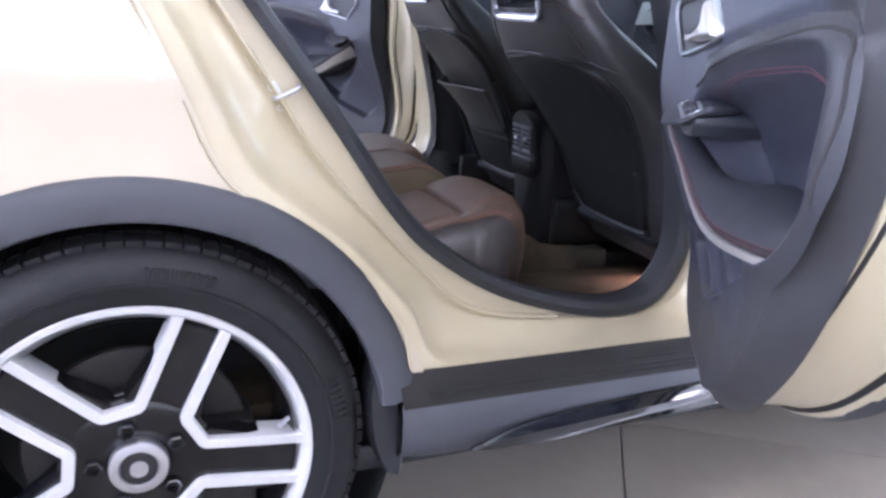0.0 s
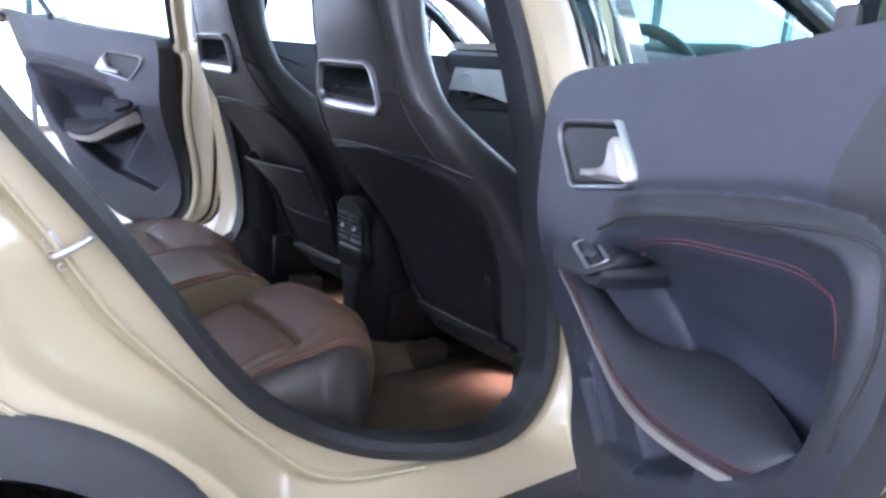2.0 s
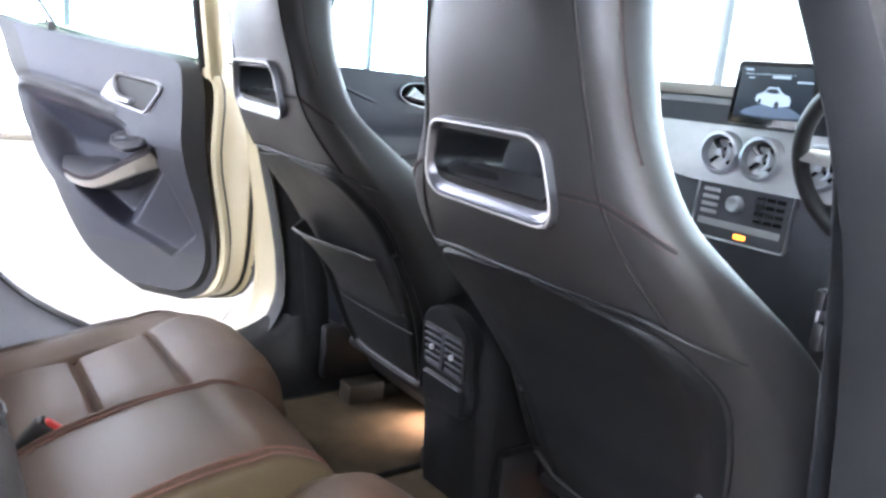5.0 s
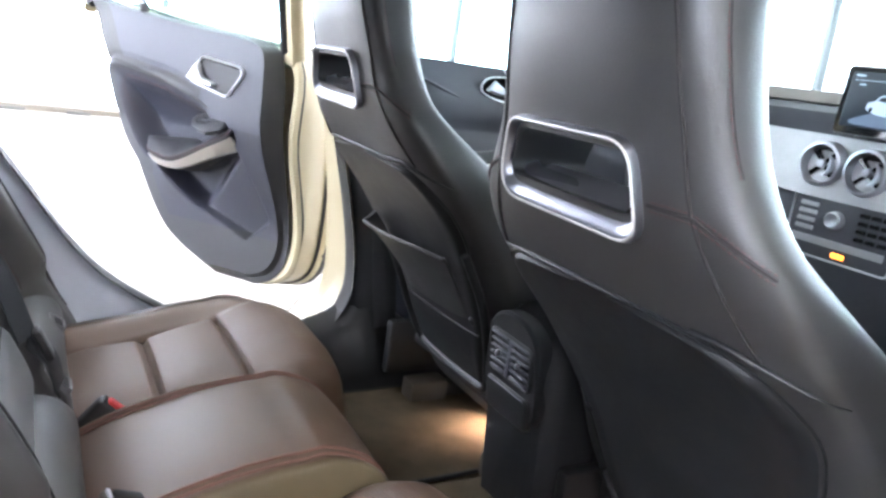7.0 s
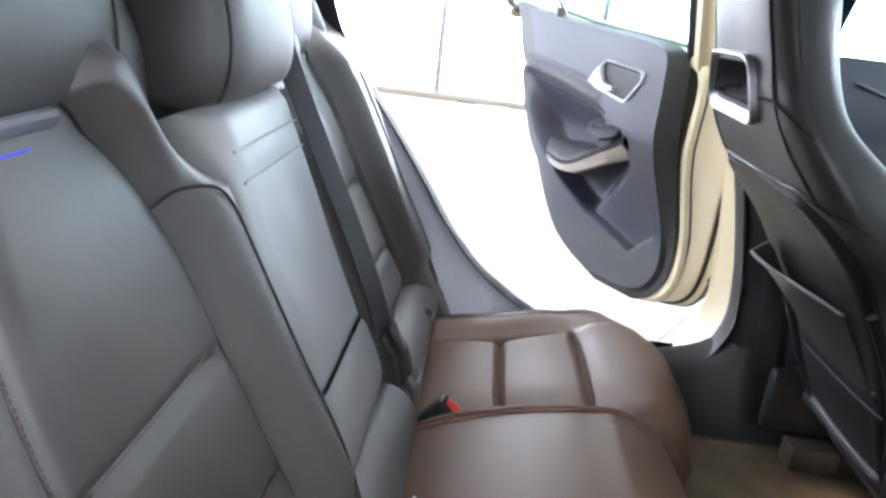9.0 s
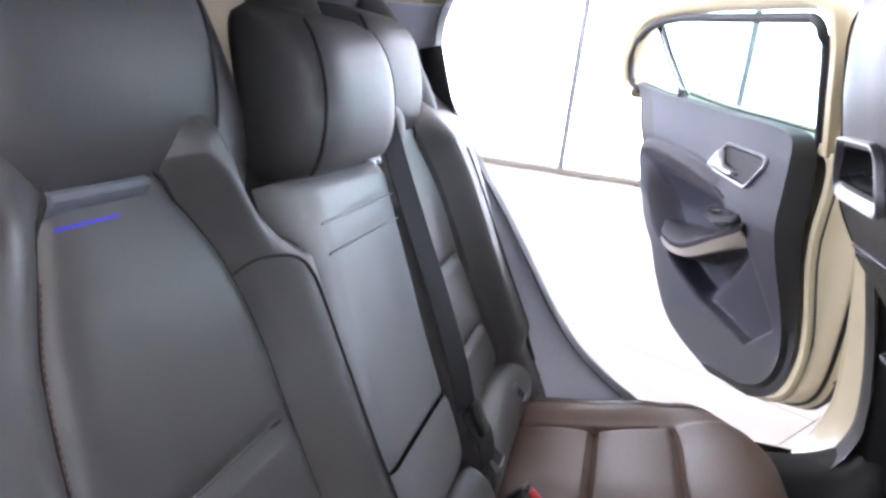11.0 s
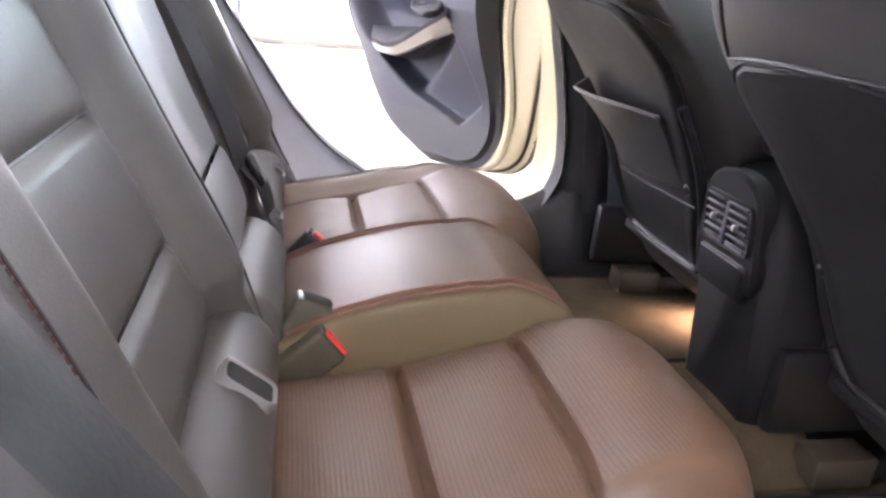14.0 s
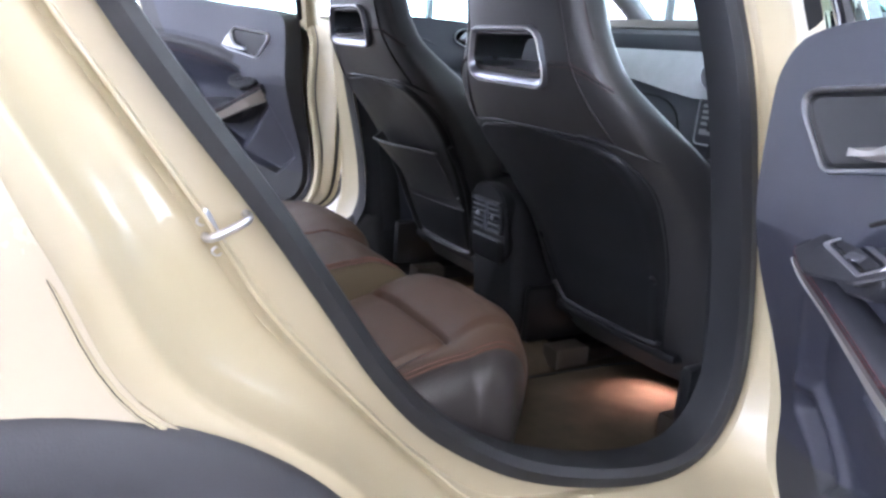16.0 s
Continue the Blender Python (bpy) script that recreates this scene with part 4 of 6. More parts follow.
def rear_door(s, px, py, angle, label, rise=0.0):
    a = radians(angle)
    d, nrm, base = V((-math.cos(a), s * math.sin(a), 0)), V((-math.sin(a), -s * math.cos(a), 0)), V((px, py, 0))

    # the far door stands a little askew: its rear edge runs out towards the top
    skew = curve1([(0.5, -0.10), (0.67, -0.075), (0.8, -0.04), (0.9, -0.01), (1.01, 0.045), (1.14, 0.10), (1.25, 0.115), (1.4, 0.12)])

    def D(u, z, n):
        if s > 0:
            u += skew(z) * smooth01(0.25, 0.60, u)
        return base + d * u + nrm * n + V((0, 0, z + rise))

    def relief(u, z):
        di, dp = inside(INSERT, u, z), inside(POCKET, u, z)
        upper = smooth01(0.84, 0.90, z)
        r = -(0.012 + 0.076 * smooth01(0.985, 0.85, z)) * smooth01(0.0, 0.045, di)
        # padded ring round the insert, with a crease on its outer side
        r += upper * smooth01(0.17, 0.25, u) * (0.012 * bell(di, -0.015, 0.016) - (0.008 if s < 0 else 0.005) * bell(di, -0.037, 0.008))
        # pocket, deeper behind the fold
        fold = ((u - 0.24) * 0.18 + (z - 0.635) * 0.155) / 0.2375
        r -= 0.026 * smooth01(0.0, 0.018, dp) + 0.045 * smooth01(0.0, 0.026, dp) * smooth01(-0.01, 0.045, fold)
        for ua, za, ub, zb in ((-0.07, 0.79, 0.075, 0.605), (0.125, 0.74, 0.235, 0.650)) if s < 0 else ():
            w = max(0, min(1, ((u - ua) * (ub - ua) + (z - za) * (zb - za)) / ((ub - ua) ** 2 + (zb - za) ** 2)))
            r += 0.014 * bell(math.hypot(u - ua - w * (ub - ua), z - za - w * (zb - za)), 0, 0.012) * smooth01(-0.005, 0.010, dp)
        r -= 0.095 * smooth01(0.95, 0.60, z) * smooth01(0.55, -0.05, u)
        r -= 0.018 * smooth01(1.05, 1.18, z)
        return r

    zs = steps(0.492, 1.19, 150)
    rows, edge = [], []
    for z in zs:
        u0, u1 = TRIM_FRONT(z), TRIM_REAR(z)
        rows.append([D(u0 + (u1 - u0) * t, min(z, TRIM_TOP(u0 + (u1 - u0) * t)), relief(u0 + (u1 - u0) * t, z)) for t in steps(0, 1, 140)])
    # shell: painted pressing behind the trim, with the outer skin
    def fall(u, z):
        return 0.060 * smooth01(0.95, 0.60, z) * smooth01(0.55, -0.05, u)

    def DS(u, z, n):
        return D(u, z, n - fall(u, z) * smooth01(-0.11, -0.08, n))

    so = smooth2([(-0.115, 1.09), (-0.12, 0.85), (-0.112, 0.60), (-0.06, 0.50), (0.07, 0.462), (0.20, 0.475), (0.33, 0.54), (0.44, 0.645), (0.53, 0.77), (0.595, 0.90), (0.635, 1.02), (0.69, 1.15), (0.66, 1.175), (0.40, 1.14), (0.10, 1.115)], 5)
    door = part("rear_door", pad(so, [(0.034, -0.150), (0.030, -0.056), (0.010, -0.052), (0.002, -0.058), (0.0, -0.070), (0.0, -0.120), (0.0, -0.175), (-0.012, -0.190), (-0.014, -0.200), (0.0, -0.208), (0.05, -0.225), (0.12, -0.235)], DS), JAMB, CAR, label)
    # soft upper panel; the hard lower panel runs up along the rear edge
    kz, jt = next(i for i, z in enumerate(zs) if z > 0.605), 124
    ka = next(i for i, z in enumerate(zs) if z > 0.895)
    part("door_trim", loft([r[:jt + 1] for r in rows[ka:]], False, False), TRIM, door, "soft grey door trim panel")
    part("pocket_trim", loft([r[:jt + 1] for r in rows[kz:ka + 1]], False, False), DOORPAD, door, "dark door panel with a moulded pocket")
    part("lower_trim", join(loft(rows[:kz + 1], False, False), loft([r[jt:] for r in rows[kz:]], False, False)), TRIMDARK, door, "dark hard lower door panel")
    cu, cz = 0.345, 0.872
    insert = [[D(cu + (u - cu) * w, cz + (z - cz) * w, relief(cu + (u - cu) * w, cz + (z - cz) * w) + 0.0016) for u, z in INSERT] for w in [1.0, 0.995] + steps(0.98, 0.05, 26)]
    part("door_insert", loft(insert, True, False), DOORPAD, door, "dark padded door insert")
    arc = list(range(2, 45))
    ring = []
    for off in steps(0.0, -0.036, 12):
        o = inset(INSERT, off)
        ring.append([D(o[i][0], o[i][1], relief(*o[i]) + 0.0016) for i in arc])
    part("insert_ring", loft(ring, False, False), ARMREST, door, "dark padded ring round the insert")
    # trim edge band that falls back to the shell
    k = len(rows[0]) - 1
    loop2 = [r[k] for r in rows] + [rows[-1][j] for j in range(k - 1, -1, -1)] + [rows[j][0] for j in range(len(rows) - 2, -1, -1)] + [rows[0][j] for j in range(1, k)]
    c = D(0.28, 0.85, 0)
    ring2, ring3 = [], []
    for p in loop2:
        n0 = (p - base).dot(nrm)
        out = (p - c)
        out = (out - nrm * out.dot(nrm)).normalized()
        out = out * (1 - 0.8 * smooth01(0.35, 0.8, out.z))
        ring2.append(p + out * 0.010 + nrm * (-0.014))
        uu, zz = (p - base).dot(d), p.z - rise
        ring3.append(p + out * 0.030 + nrm * (-0.052 - fall(uu, zz) - n0))
    part("trim_edge", loft([loop2, ring2, ring3], True, False), TRIMDARK, door, "dark hard plastic trim edge")
    # lower outer cladding
    part("door_cladding", pad(smooth2([(-0.12, 0.60), (-0.07, 0.492), (0.07, 0.452), (0.21, 0.466), (0.34, 0.532), (0.40, 0.60), (0.2, 0.585), (0.0, 0.585)], 4), [(0, -0.195), (-0.006, -0.215), (0.004, -0.240), (0.01, -0.245)], D), CLADDING, door, "dark grey lower door cladding")
    part("door_weatherstrip", tube([DS(u, z, -0.064) for u, z in inset(so, 0.006)], 0.006, 8, True), RUBBER, door, "black rubber weatherstrip")
    part("outer_strip", tube([D(u, z, -0.186) for u, z in so], 0.009, 8, True), RUBBER, door, "black rubber outer strip")

    # window: painted frame, seal, glass, divider bar
    lean = lambda z: -0.078 + 0.34 * (z - 1.1)
    wf = smooth2([(-0.085, 1.09), (-0.105, 1.20), (-0.125, 1.32), (-0.10, 1.385), (0.10, 1.40), (0.40, 1.40), (0.56, 1.37), (0.70, 1.27), (0.735, 1.19), (0.69, 1.165)], 5, False)
    if s < 0:
        wf = wf[12:]
        part("window_upright", tube(spline([D(u, z, n) for u, z, n in ((-0.028, 1.09, -0.078), (-0.046, 1.135, -0.076), (-0.103, 1.225, -0.066), (-0.140, 1.32, -0.03), (-0.12, 1.385, 0.01))], 5), 0.017, 10), GLOSSBLACK, door, "slim black window upright")
    part("window_frame", tube([D(u, z, lean(z)) for u, z in wf], 0.036, 10, flat=0.75), JAMB, door, "cream-white painted window frame")
    part("window_seal", tube([D(u * 0.93 + 0.026, z - 0.035 * smooth01(1.3, 1.36, z), lean(z) + 0.018) for u, z in wf if z < 1.39 or u > 0.4], 0.011, 8), RUBBER, door, "black window seal")
    g = part("window_glass", thicken(field(lambda z, t: D((-0.09 - 0.12 * (z - 1.1)) + t * (0.76 - 0.9 * max(0, z - 1.22)), z, lean(z) - 0.012), steps(1.07, 1.385, 8), steps(0, 1, 10)), 0.004), GLASS, door, "green-tinted door glass")
    g.visible_shadow = False
    part("divider_bar", tube([D(0.455, 1.165, lean(1.165)), D(0.50, 1.28, lean(1.28)), D(0.53, 1.39, lean(1.39))], 0.012, 8), GLOSSBLACK, door, "black window divider bar")
    part("divider_cap", box(D(0.452, 1.168, -0.04), (0.02, 0.02, 0.03), 0.005), TRIMDARK, door)

    # handle in its bezel
    hpoly = [(-0.003, 1.056), (0.180, 1.070), (0.249, 1.001), (0.076, 0.973)]
    hb, hi = roundpoly(hpoly, 0.024, 8), roundpoly(shrink(hpoly, 0.0065), 0.019, 8)
    part("handle_bezel", frame_ring(hb, hi, (-0.006, 0.009), D), CHROME, door, "satin chrome handle bezel")
    part("handle_recess", pad(hi, [(0, 0.006), (0.004, 0.0025)], D, False), SHELL, door, "dark handle recess")
    lever = smooth2([(0.188, 1.052), (0.205, 1.040), (0.228, 1.010), (0.220, 1.003), (0.155, 0.997), (0.125, 0.998), (0.122, 1.006), (0.16, 1.012), (0.180, 1.024)], 3)
    part("door_handle", pad(lever, [(0, 0.002), (0.001, 0.014), (0.005, 0.019), (0.009, 0.020)], D), SILVER if s < 0 else CHROME, door, "satin pull lever")

    # crease round the padded insert ring, its shade drawn as a dark tube; stitching
    def on_trim(pts, lift, n=10):
        return [D(q.x, q.y, relief(q.x, q.y) + lift) for q in spline([(u, z, 0) for u, z in pts], n)]
    part("crease_shade", tube(on_trim(((0.154, 0.937), (0.185, 0.950), (0.222, 0.964), (0.33, 0.989), (0.436, 1.006), (0.505, 1.015), (0.548, 1.016), (0.570, 1.003), (0.580, 0.960), (0.575, 0.91), (0.560, 0.86)), 0.0), 0.0026, 8), SEAM, door)
    rowst = []
    for off in (0.0, 0.0045):
        rowst.append(on_trim(((0.205, 0.917 + off), (0.249, 0.939 + off), (0.321, 0.959 + off), (0.39, 0.968 + off), (0.464, 0.975 + off), (0.500, 0.975 + off), (0.524 + off, 0.964), (0.533 + off, 0.944), (0.532 + off, 0.916), (0.522 + off, 0.875)), 0.0040, 24))
    stitches(rowst, 0.004, 0.002, 0.0006, STITCH if s < 0 else STITCHDARK, door, "red contrast stitching")
    # armrest: slim bar that sweeps down from the switch pod and widens into a pad
    oc = spline([(0.055, 0.893, 0.002), (0.080, 0.878, 0.005), (0.130, 0.856, 0.006), (0.180, 0.832, 0.006), (0.235, 0.806, 0.006), (0.287, 0.788, 0.005), (0.346, 0.782, 0.002), (0.415, 0.785, -0.006), (0.462, 0.790, -0.016), (0.488, 0.800, -0.034)], 7)
    ic = spline([(0.080, 0.890, -0.020), (0.105, 0.874, -0.026), (0.148, 0.847, -0.032), (0.192, 0.825, -0.040), (0.240, 0.816, -0.056), (0.295, 0.828, -0.090), (0.360, 0.826, -0.090), (0.428, 0.820, -0.072), (0.478, 0.816, -0.052), (0.496, 0.812, -0.044)], 7)
    top = []
    for t in steps(0, 1, 12):
        top.append([D(o.x + (i.x - o.x) * t, o.y + (i.y - o.y) * t + 0.010 * math.sin(math.pi * t), o.z + (i.z - o.z) * t) for o, i in zip(oc, ic)])
    inner = [[D(i.x, i.y - dz, i.z + dn) for i in ic] for dz, dn in ((0.003, -0.004), (0.012, -0.007), (0.05, -0.010))]
    face = [[D(o.x + du, o.y - dz, o.z + dn) for o in oc] for dz, dn, du in ((0.045, -0.070, -0.012), (0.040, -0.030, -0.006), (0.024, -0.006, -0.004), (0.012, 0.001, -0.001), (0.004, 0.003, 0.0))]
    part("armrest", loft(face + top + inner, False, False), ARMREST, door, "dark padded armrest")
    band = []
    for k, o in enumerate(oc):
        w = k / (len(oc) - 1)
        h, lean_in = (0.030 - 0.019 * w, 0.034 * (1 - w) ** 1.5) if s > 0 else (0.0025 + 0.007 * smooth01(0.2, 0.5, w), 0.0)
        band.append([D(o.x - 0.002, o.y - 0.016, o.z - 0.002), D(o.x - 0.002, o.y - 0.016, o.z + 0.004), D(o.x - 0.004, o.y - 0.016 - h, o.z + 0.004 - lean_in), D(o.x - 0.004, o.y - 0.018 - h, o.z - 0.010 - lean_in)])
    part("armrest_inlay", loft(band), SILVER, door, "bright satin armrest inlay")
    stitches([[D(o.x - 0.001, o.y - dz, o.z + 0.0042) for o in oc] for dz in (0.003, 0.0085)], 0.004, 0.002, 0.0006, STITCH if s < 0 else STITCHDARK, door, "red contrast stitching")

    # window switch pod
    def podp(u, z, h):
        return D(u, z, h + 0.018 + (0.895 - z) * 1.2)

    pod = roundpoly([(0.070, 0.890), (0.086, 0.918), (0.140, 0.926), (0.203, 0.917), (0.208, 0.902), (0.182, 0.884), (0.120, 0.876)], 0.007, 4)
    part("switch_pod", pad(pod, [(0.010, -0.055), (0.003, -0.040), (0, -0.014), (0.001, -0.004), (0.004, 0.0)], podp), ARMREST, door, "dark padded switch pod")
    sw = roundpoly([(0.096, 0.905), (0.122, 0.9210), (0.200, 0.909), (0.178, 0.8925)], 0.004, 4)
    si = roundpoly(shrink([(0.096, 0.905), (0.122, 0.9210), (0.200, 0.909), (0.178, 0.8925)], 0.0032), 0.003, 4)
    part("switch_surround", frame_ring(sw, si, (-0.004, 0.003), podp), CHROME if s < 0 else ARMREST, door, "slim switch surround")
    part("window_switch", pad(si, [(0, -0.002), (0.001, 0.0005), (0.006, -0.001)], podp), GLOSSBLACK, door, "black window switch")
    part("switch_key", pad(rounded(0.022, 0.007, 0.002, 3, 0.152, 0.905), [(0, -0.002), (0.001, 0.004), (0.003, 0.0045)], podp), DASH, door)
    part("pod_block", pad(roundpoly([(0.100, 0.900), (0.150, 0.906), (0.198, 0.903), (0.203, 0.888), (0.186, 0.870), (0.150, 0.866), (0.112, 0.878)], 0.008, 4), [(0.004, -0.115), (0, -0.090), (0, 0.004), (0.004, 0.010)], D), ARMREST, door, "dark underside of the switch pod")
    # latch slot and screws in the door's rear edge
    lt = D(0.5985, 0.902, -0.128)
    ed = V((0, 0, 0.30)) + d * 0.105
    ed.normalize()
    face = (d - ed * d.dot(ed)).normalized()

    def lp(a, b, h):
        return lt + nrm * a + ed * b + face * h
    part("latch", pad(roundpoly([(-0.055, -0.016), (0.030, -0.016), (0.040, 0.022), (-0.055, 0.012)], 0.006), [(0, -0.006), (0, 0.0025), (0.003, 0.0035)], lp), GLOSSBLACK, door, "dark steel door latch")
    part("latch_slot", pad(roundpoly([(-0.055, -0.010), (0.022, -0.010), (0.028, 0.012), (-0.055, 0.006)], 0.004), [(0, 0.002), (0.001, 0.0055)], lp), SEAM, door, "dark latch slot")
    for aa, bb in ((-0.035, 0.036), (-0.010, -0.040)):
        part("latch_screw", lathe([(0.006, 0.0), (0.005, 0.004), (0.0005, 0.004)], lambda p, q, h: lp(p + aa, q + bb, h), 10), CHROME, door)
    return door


rear_door(-1, 0.832, -0.918, 67, "open rear door with grey trim and red stitching")
rear_door(1, 0.827, 0.949, 63.7, "open rear door with grey trim and bright armrest inlay", 0.026)

# striker pin on each rear pillar
for s in (-1, 1):
    sy = s * side_y(0.88)
    sp0 = V((0.232, sy, 0.882))
    out, along = V((0, s, 0)), V((0.83, 0, 0.56))
    # a bar on two legs, standing on a slim plate that follows the jamb's ridge
    ridge, bar = V((0.42, 0, -0.905)), V((0.905, 0, 0.42))
    k = part("striker", tube(spline([sp0 - bar * 0.006, sp0 - bar * 0.006 + out * 0.016, sp0 + out * 0.022, sp0 + bar * 0.016 + out * 0.023, sp0 + bar * 0.032 + out * 0.021, sp0 + bar * 0.038 + out * 0.012, sp0 + bar * 0.038], 5), 0.0042, 12), CHROME, CAR, "steel door striker loop")
    part("striker_plate", pad(roundpoly([(-0.010, -0.030), (0.012, -0.030), (0.012, 0.024), (-0.010, 0.024)], 0.007), [(0, -0.004), (0, 0.004), (0.002, 0.0055)], lambda u, v, h: sp0 - bar * 0.004 - ridge * v + bar * u + out * h), CHROME, k, "dull steel striker plate")
    for b in (-0.016, 0.018):
        part("striker_bolt", lathe([(0.006, 0.004), (0.0055, 0.009), (0.004, 0.010), (0.0035, 0.007), (0.0005, 0.007)], lambda p, q, h, b=b: sp0 - bar * 0.003 + ridge * (b + q) + bar * p + out * h, 12), CHROME, k)


# ---- front seats ----
S_BACK = curve1([(0.46, 1.205), (0.54, 1.163), (0.60, 1.132), (0.70, 1.088), (0.83, 0.998), (0.94, 0.900), (1.03, 0.846), (1.10, 0.828), (1.20, 0.803), (1.30, 0.795), (1.36, 0.805), (1.40, 0.845)])
S_HALF = curve1([(0.46, 0.20), (0.52, 0.242), (0.60, 0.262), (0.75, 0.268), (0.88, 0.267), (0.95, 0.260), (1.01, 0.238), (1.06, 0.204), (1.12, 0.176), (1.20, 0.160), (1.30, 0.142), (1.36, 0.120), (1.40, 0.07)])
S_DEEP = curve1([(0.46, 0.12), (0.60, 0.17), (0.85, 0.17), (0.98, 0.13), (1.08, 0.105), (1.2, 0.115), (1.32, 0.115), (1.38, 0.10), (1.40, 0.03)])


def front_seat(yc, dz, label):
    """A sports seat with a one-piece backrest; the panel, grip opening and seams on its back."""
    seat = thing("front_seat", (1.35, yc, 0.34), label, "car seat", "front seats")

    def zz(z):
        return z + dz * smooth01(0.6, 1.0, z)

    def back(y, z, out=0.0):
        hw, dp = S_HALF(z), S_DEEP(z) / 2
        q = min(1, abs(y) / hw)
        x = S_BACK(z) + dp - dp * (1 - q ** 3.2) ** (1 / 3.2)
        sl = (S_BACK(z + 0.02) - S_BACK(z - 0.02)) / 0.04
        ln = math.hypot(1, sl)
        return V((x - out / ln, yc + y, zz(z) + out * sl / ln))
    rings = []
    for z in steps(0.46, 1.40, 60):
        hw, dp = S_HALF(z), S_DEEP(z) / 2
        ring = []
        for j in range(56):
            t = 2 * math.pi * j / 56
            c, sn = math.cos(t), math.sin(t)
            ex = 2 / 3.2
            x = S_BACK(z) + dp - dp * math.copysign(abs(c) ** ex, c)
            y = hw * math.copysign(abs(sn) ** ex, sn)
            if c < 0:
                x += 0.05 * smooth01(0.55, 0.95, abs(y) / hw) * smooth01(1.05, 0.9, z)
            ring.append(V((x, yc + y, zz(z))))
        rings.append(ring)
    body = loft(rings)
    # cut the grip opening right through
    tmp = link_mesh("tmp_body", body, LEATHER)
    gx = 0.016
    big = roundpoly([(-0.086, 1.118), (0.114, 1.118), (0.142, 1.022), (-0.106, 1.018)], 0.034, 8)
    hole = roundpoly([(-0.078, 1.104), (0.106, 1.104), (0.127, 1.050), (-0.093, 1.044)], 0.022, 8)
    cut = link_mesh("tmp_cut", loft([[V((x, yc + u, zz(v))) for u, v in hole] for x in (0.7, 1.15)]), SHELL)
    mod = tmp.modifiers.new("cut", "BOOLEAN")
    mod.object, mod.operation, mod.solver = cut, "DIFFERENCE", "EXACT"
    dg = bpy.context.evaluated_depsgraph_get()
    me = bpy.data.meshes.new_from_object(tmp.evaluated_get(dg))
    bpy.data.objects.remove(tmp)
    bpy.data.objects.remove(cut)
    me.materials.clear()
    me.materials.append(LEATHER)
    for poly in me.polygons:
        poly.use_smooth = True
    me.set_sharp_from_angle(angle=radians(45))
    rest = new("backrest", me)
    rest.parent = seat
    rest.matrix_parent_inverse = Matrix.Translation(seat.location).inverted()
    bez = lambda u, v, h: back(u, v, h)
    sleeve = [[V((S_BACK(1.07) + dd, yc + gx + (u - gx) * 0.985, zz(v))) for u, v in hole] for dd in (0.002, 0.05, 0.11)]
    part("grip_sleeve", loft(sleeve, True, False), SHELL, rest, "black grip opening lining")
    # bezel: crowned outer lip, broad hollow sloping into the opening
    between = lambda w: [(a[0] + (b[0] - a[0]) * w, a[1] + (b[1] - a[1]) * w) for a, b in zip(big, hole)]
    bezel_rings = [[bez(u, v, h) for u, v in between(w)] for w, h in ((0.0, -0.008), (0.0, 0.006), (0.06, 0.0095), (0.20, 0.0105), (0.34, 0.009), (0.62, 0.001), (0.9, -0.010), (1.0, -0.018), (1.01, -0.034))]
    part("grip_bezel", loft(bezel_rings, True, False), BEZEL, rest, "satin chrome grip bezel")
    rim = between(0.16)
    part("bezel_line", tube([bez(u, v, 0.0105) for u, v in rim], 0.0016, 6, True), MACHINED, rest, "bright polished bezel line")
    part("grip_sill", loft([[back(u, 1.046, -0.004 - dd) + V((0, 0, 0.001 * k)) for u in steps(gx - 0.094, gx + 0.094, 10)] for k, dd in enumerate((0.0, 0.02, 0.045))], False, False), CHROME, rest, "bright lower grip edge")

    # hard back panel: narrower towards the bottom, a creased upper edge, a rounded border and a lower lip
    half = curve1([(0.50, 0.140), (0.56, 0.160), (0.63, 0.180), (0.70, 0.200), (0.80, 0.228), (0.87, 0.240), (0.905, 0.226), (0.928, 0.196), (0.940, 0.150), (0.9455, 0.09), (0.947, 0.0)])
    pc = 0.008
    border = [(pc + sg * half(z), z) for sg, zs in ((1, steps(0.53, 0.90, 26) + [0.915, 0.928, 0.936, 0.941, 0.944]), (-1, [0.944, 0.941, 0.936, 0.928, 0.915] + steps(0.90, 0.53, 26))) for z in zs]
    rows = []
    for z in steps(0.53, 0.9465, 44):
        h = half(z)
        rows.append([back(pc + h * w, z, 0.0045 - 0.0085 * smooth01(0.93, 1.0, abs(w)) + 0.003 * bell(abs(w), 0.90, 0.03)) for w in [-1, -0.985, -0.96, -0.93] + steps(-0.89, 0.89, 26) + [0.93, 0.96, 0.985, 1]])
    part("back_panel", loft(rows, False, False), SHELL, rest, "smooth black plastic seat back panel")
    part("panel_seam", tube([back(u, z + 0.003, 0.0015) for u, z in border], 0.0020, 6), SHELL, rest)
    # the crease stands out at both upper corners and fades between them
    for u0, u1 in ((0.212, -0.085), (-0.135, -0.262)):
        arc = []
        for u in steps(u0, u1, 24):
            zz1 = 0.945 if u > -0.085 else 0.945 - 0.9 * max(0, -u - 0.16) ** 1.55
            zz1 -= 0.30 * max(0, u - 0.12) ** 1.5
            arc.append(back(u, zz1 + 0.004, 0.003))
        part("panel_crease", tube(arc, [0.0004 + 0.0034 * math.sin(math.pi * min(1, 0.5 * k / 12 if u0 > 0 else 0.5 + 0.02 * k)) ** 0.7 for k in range(25)], 8), SHELL, rest, "raised crease of the back panel")
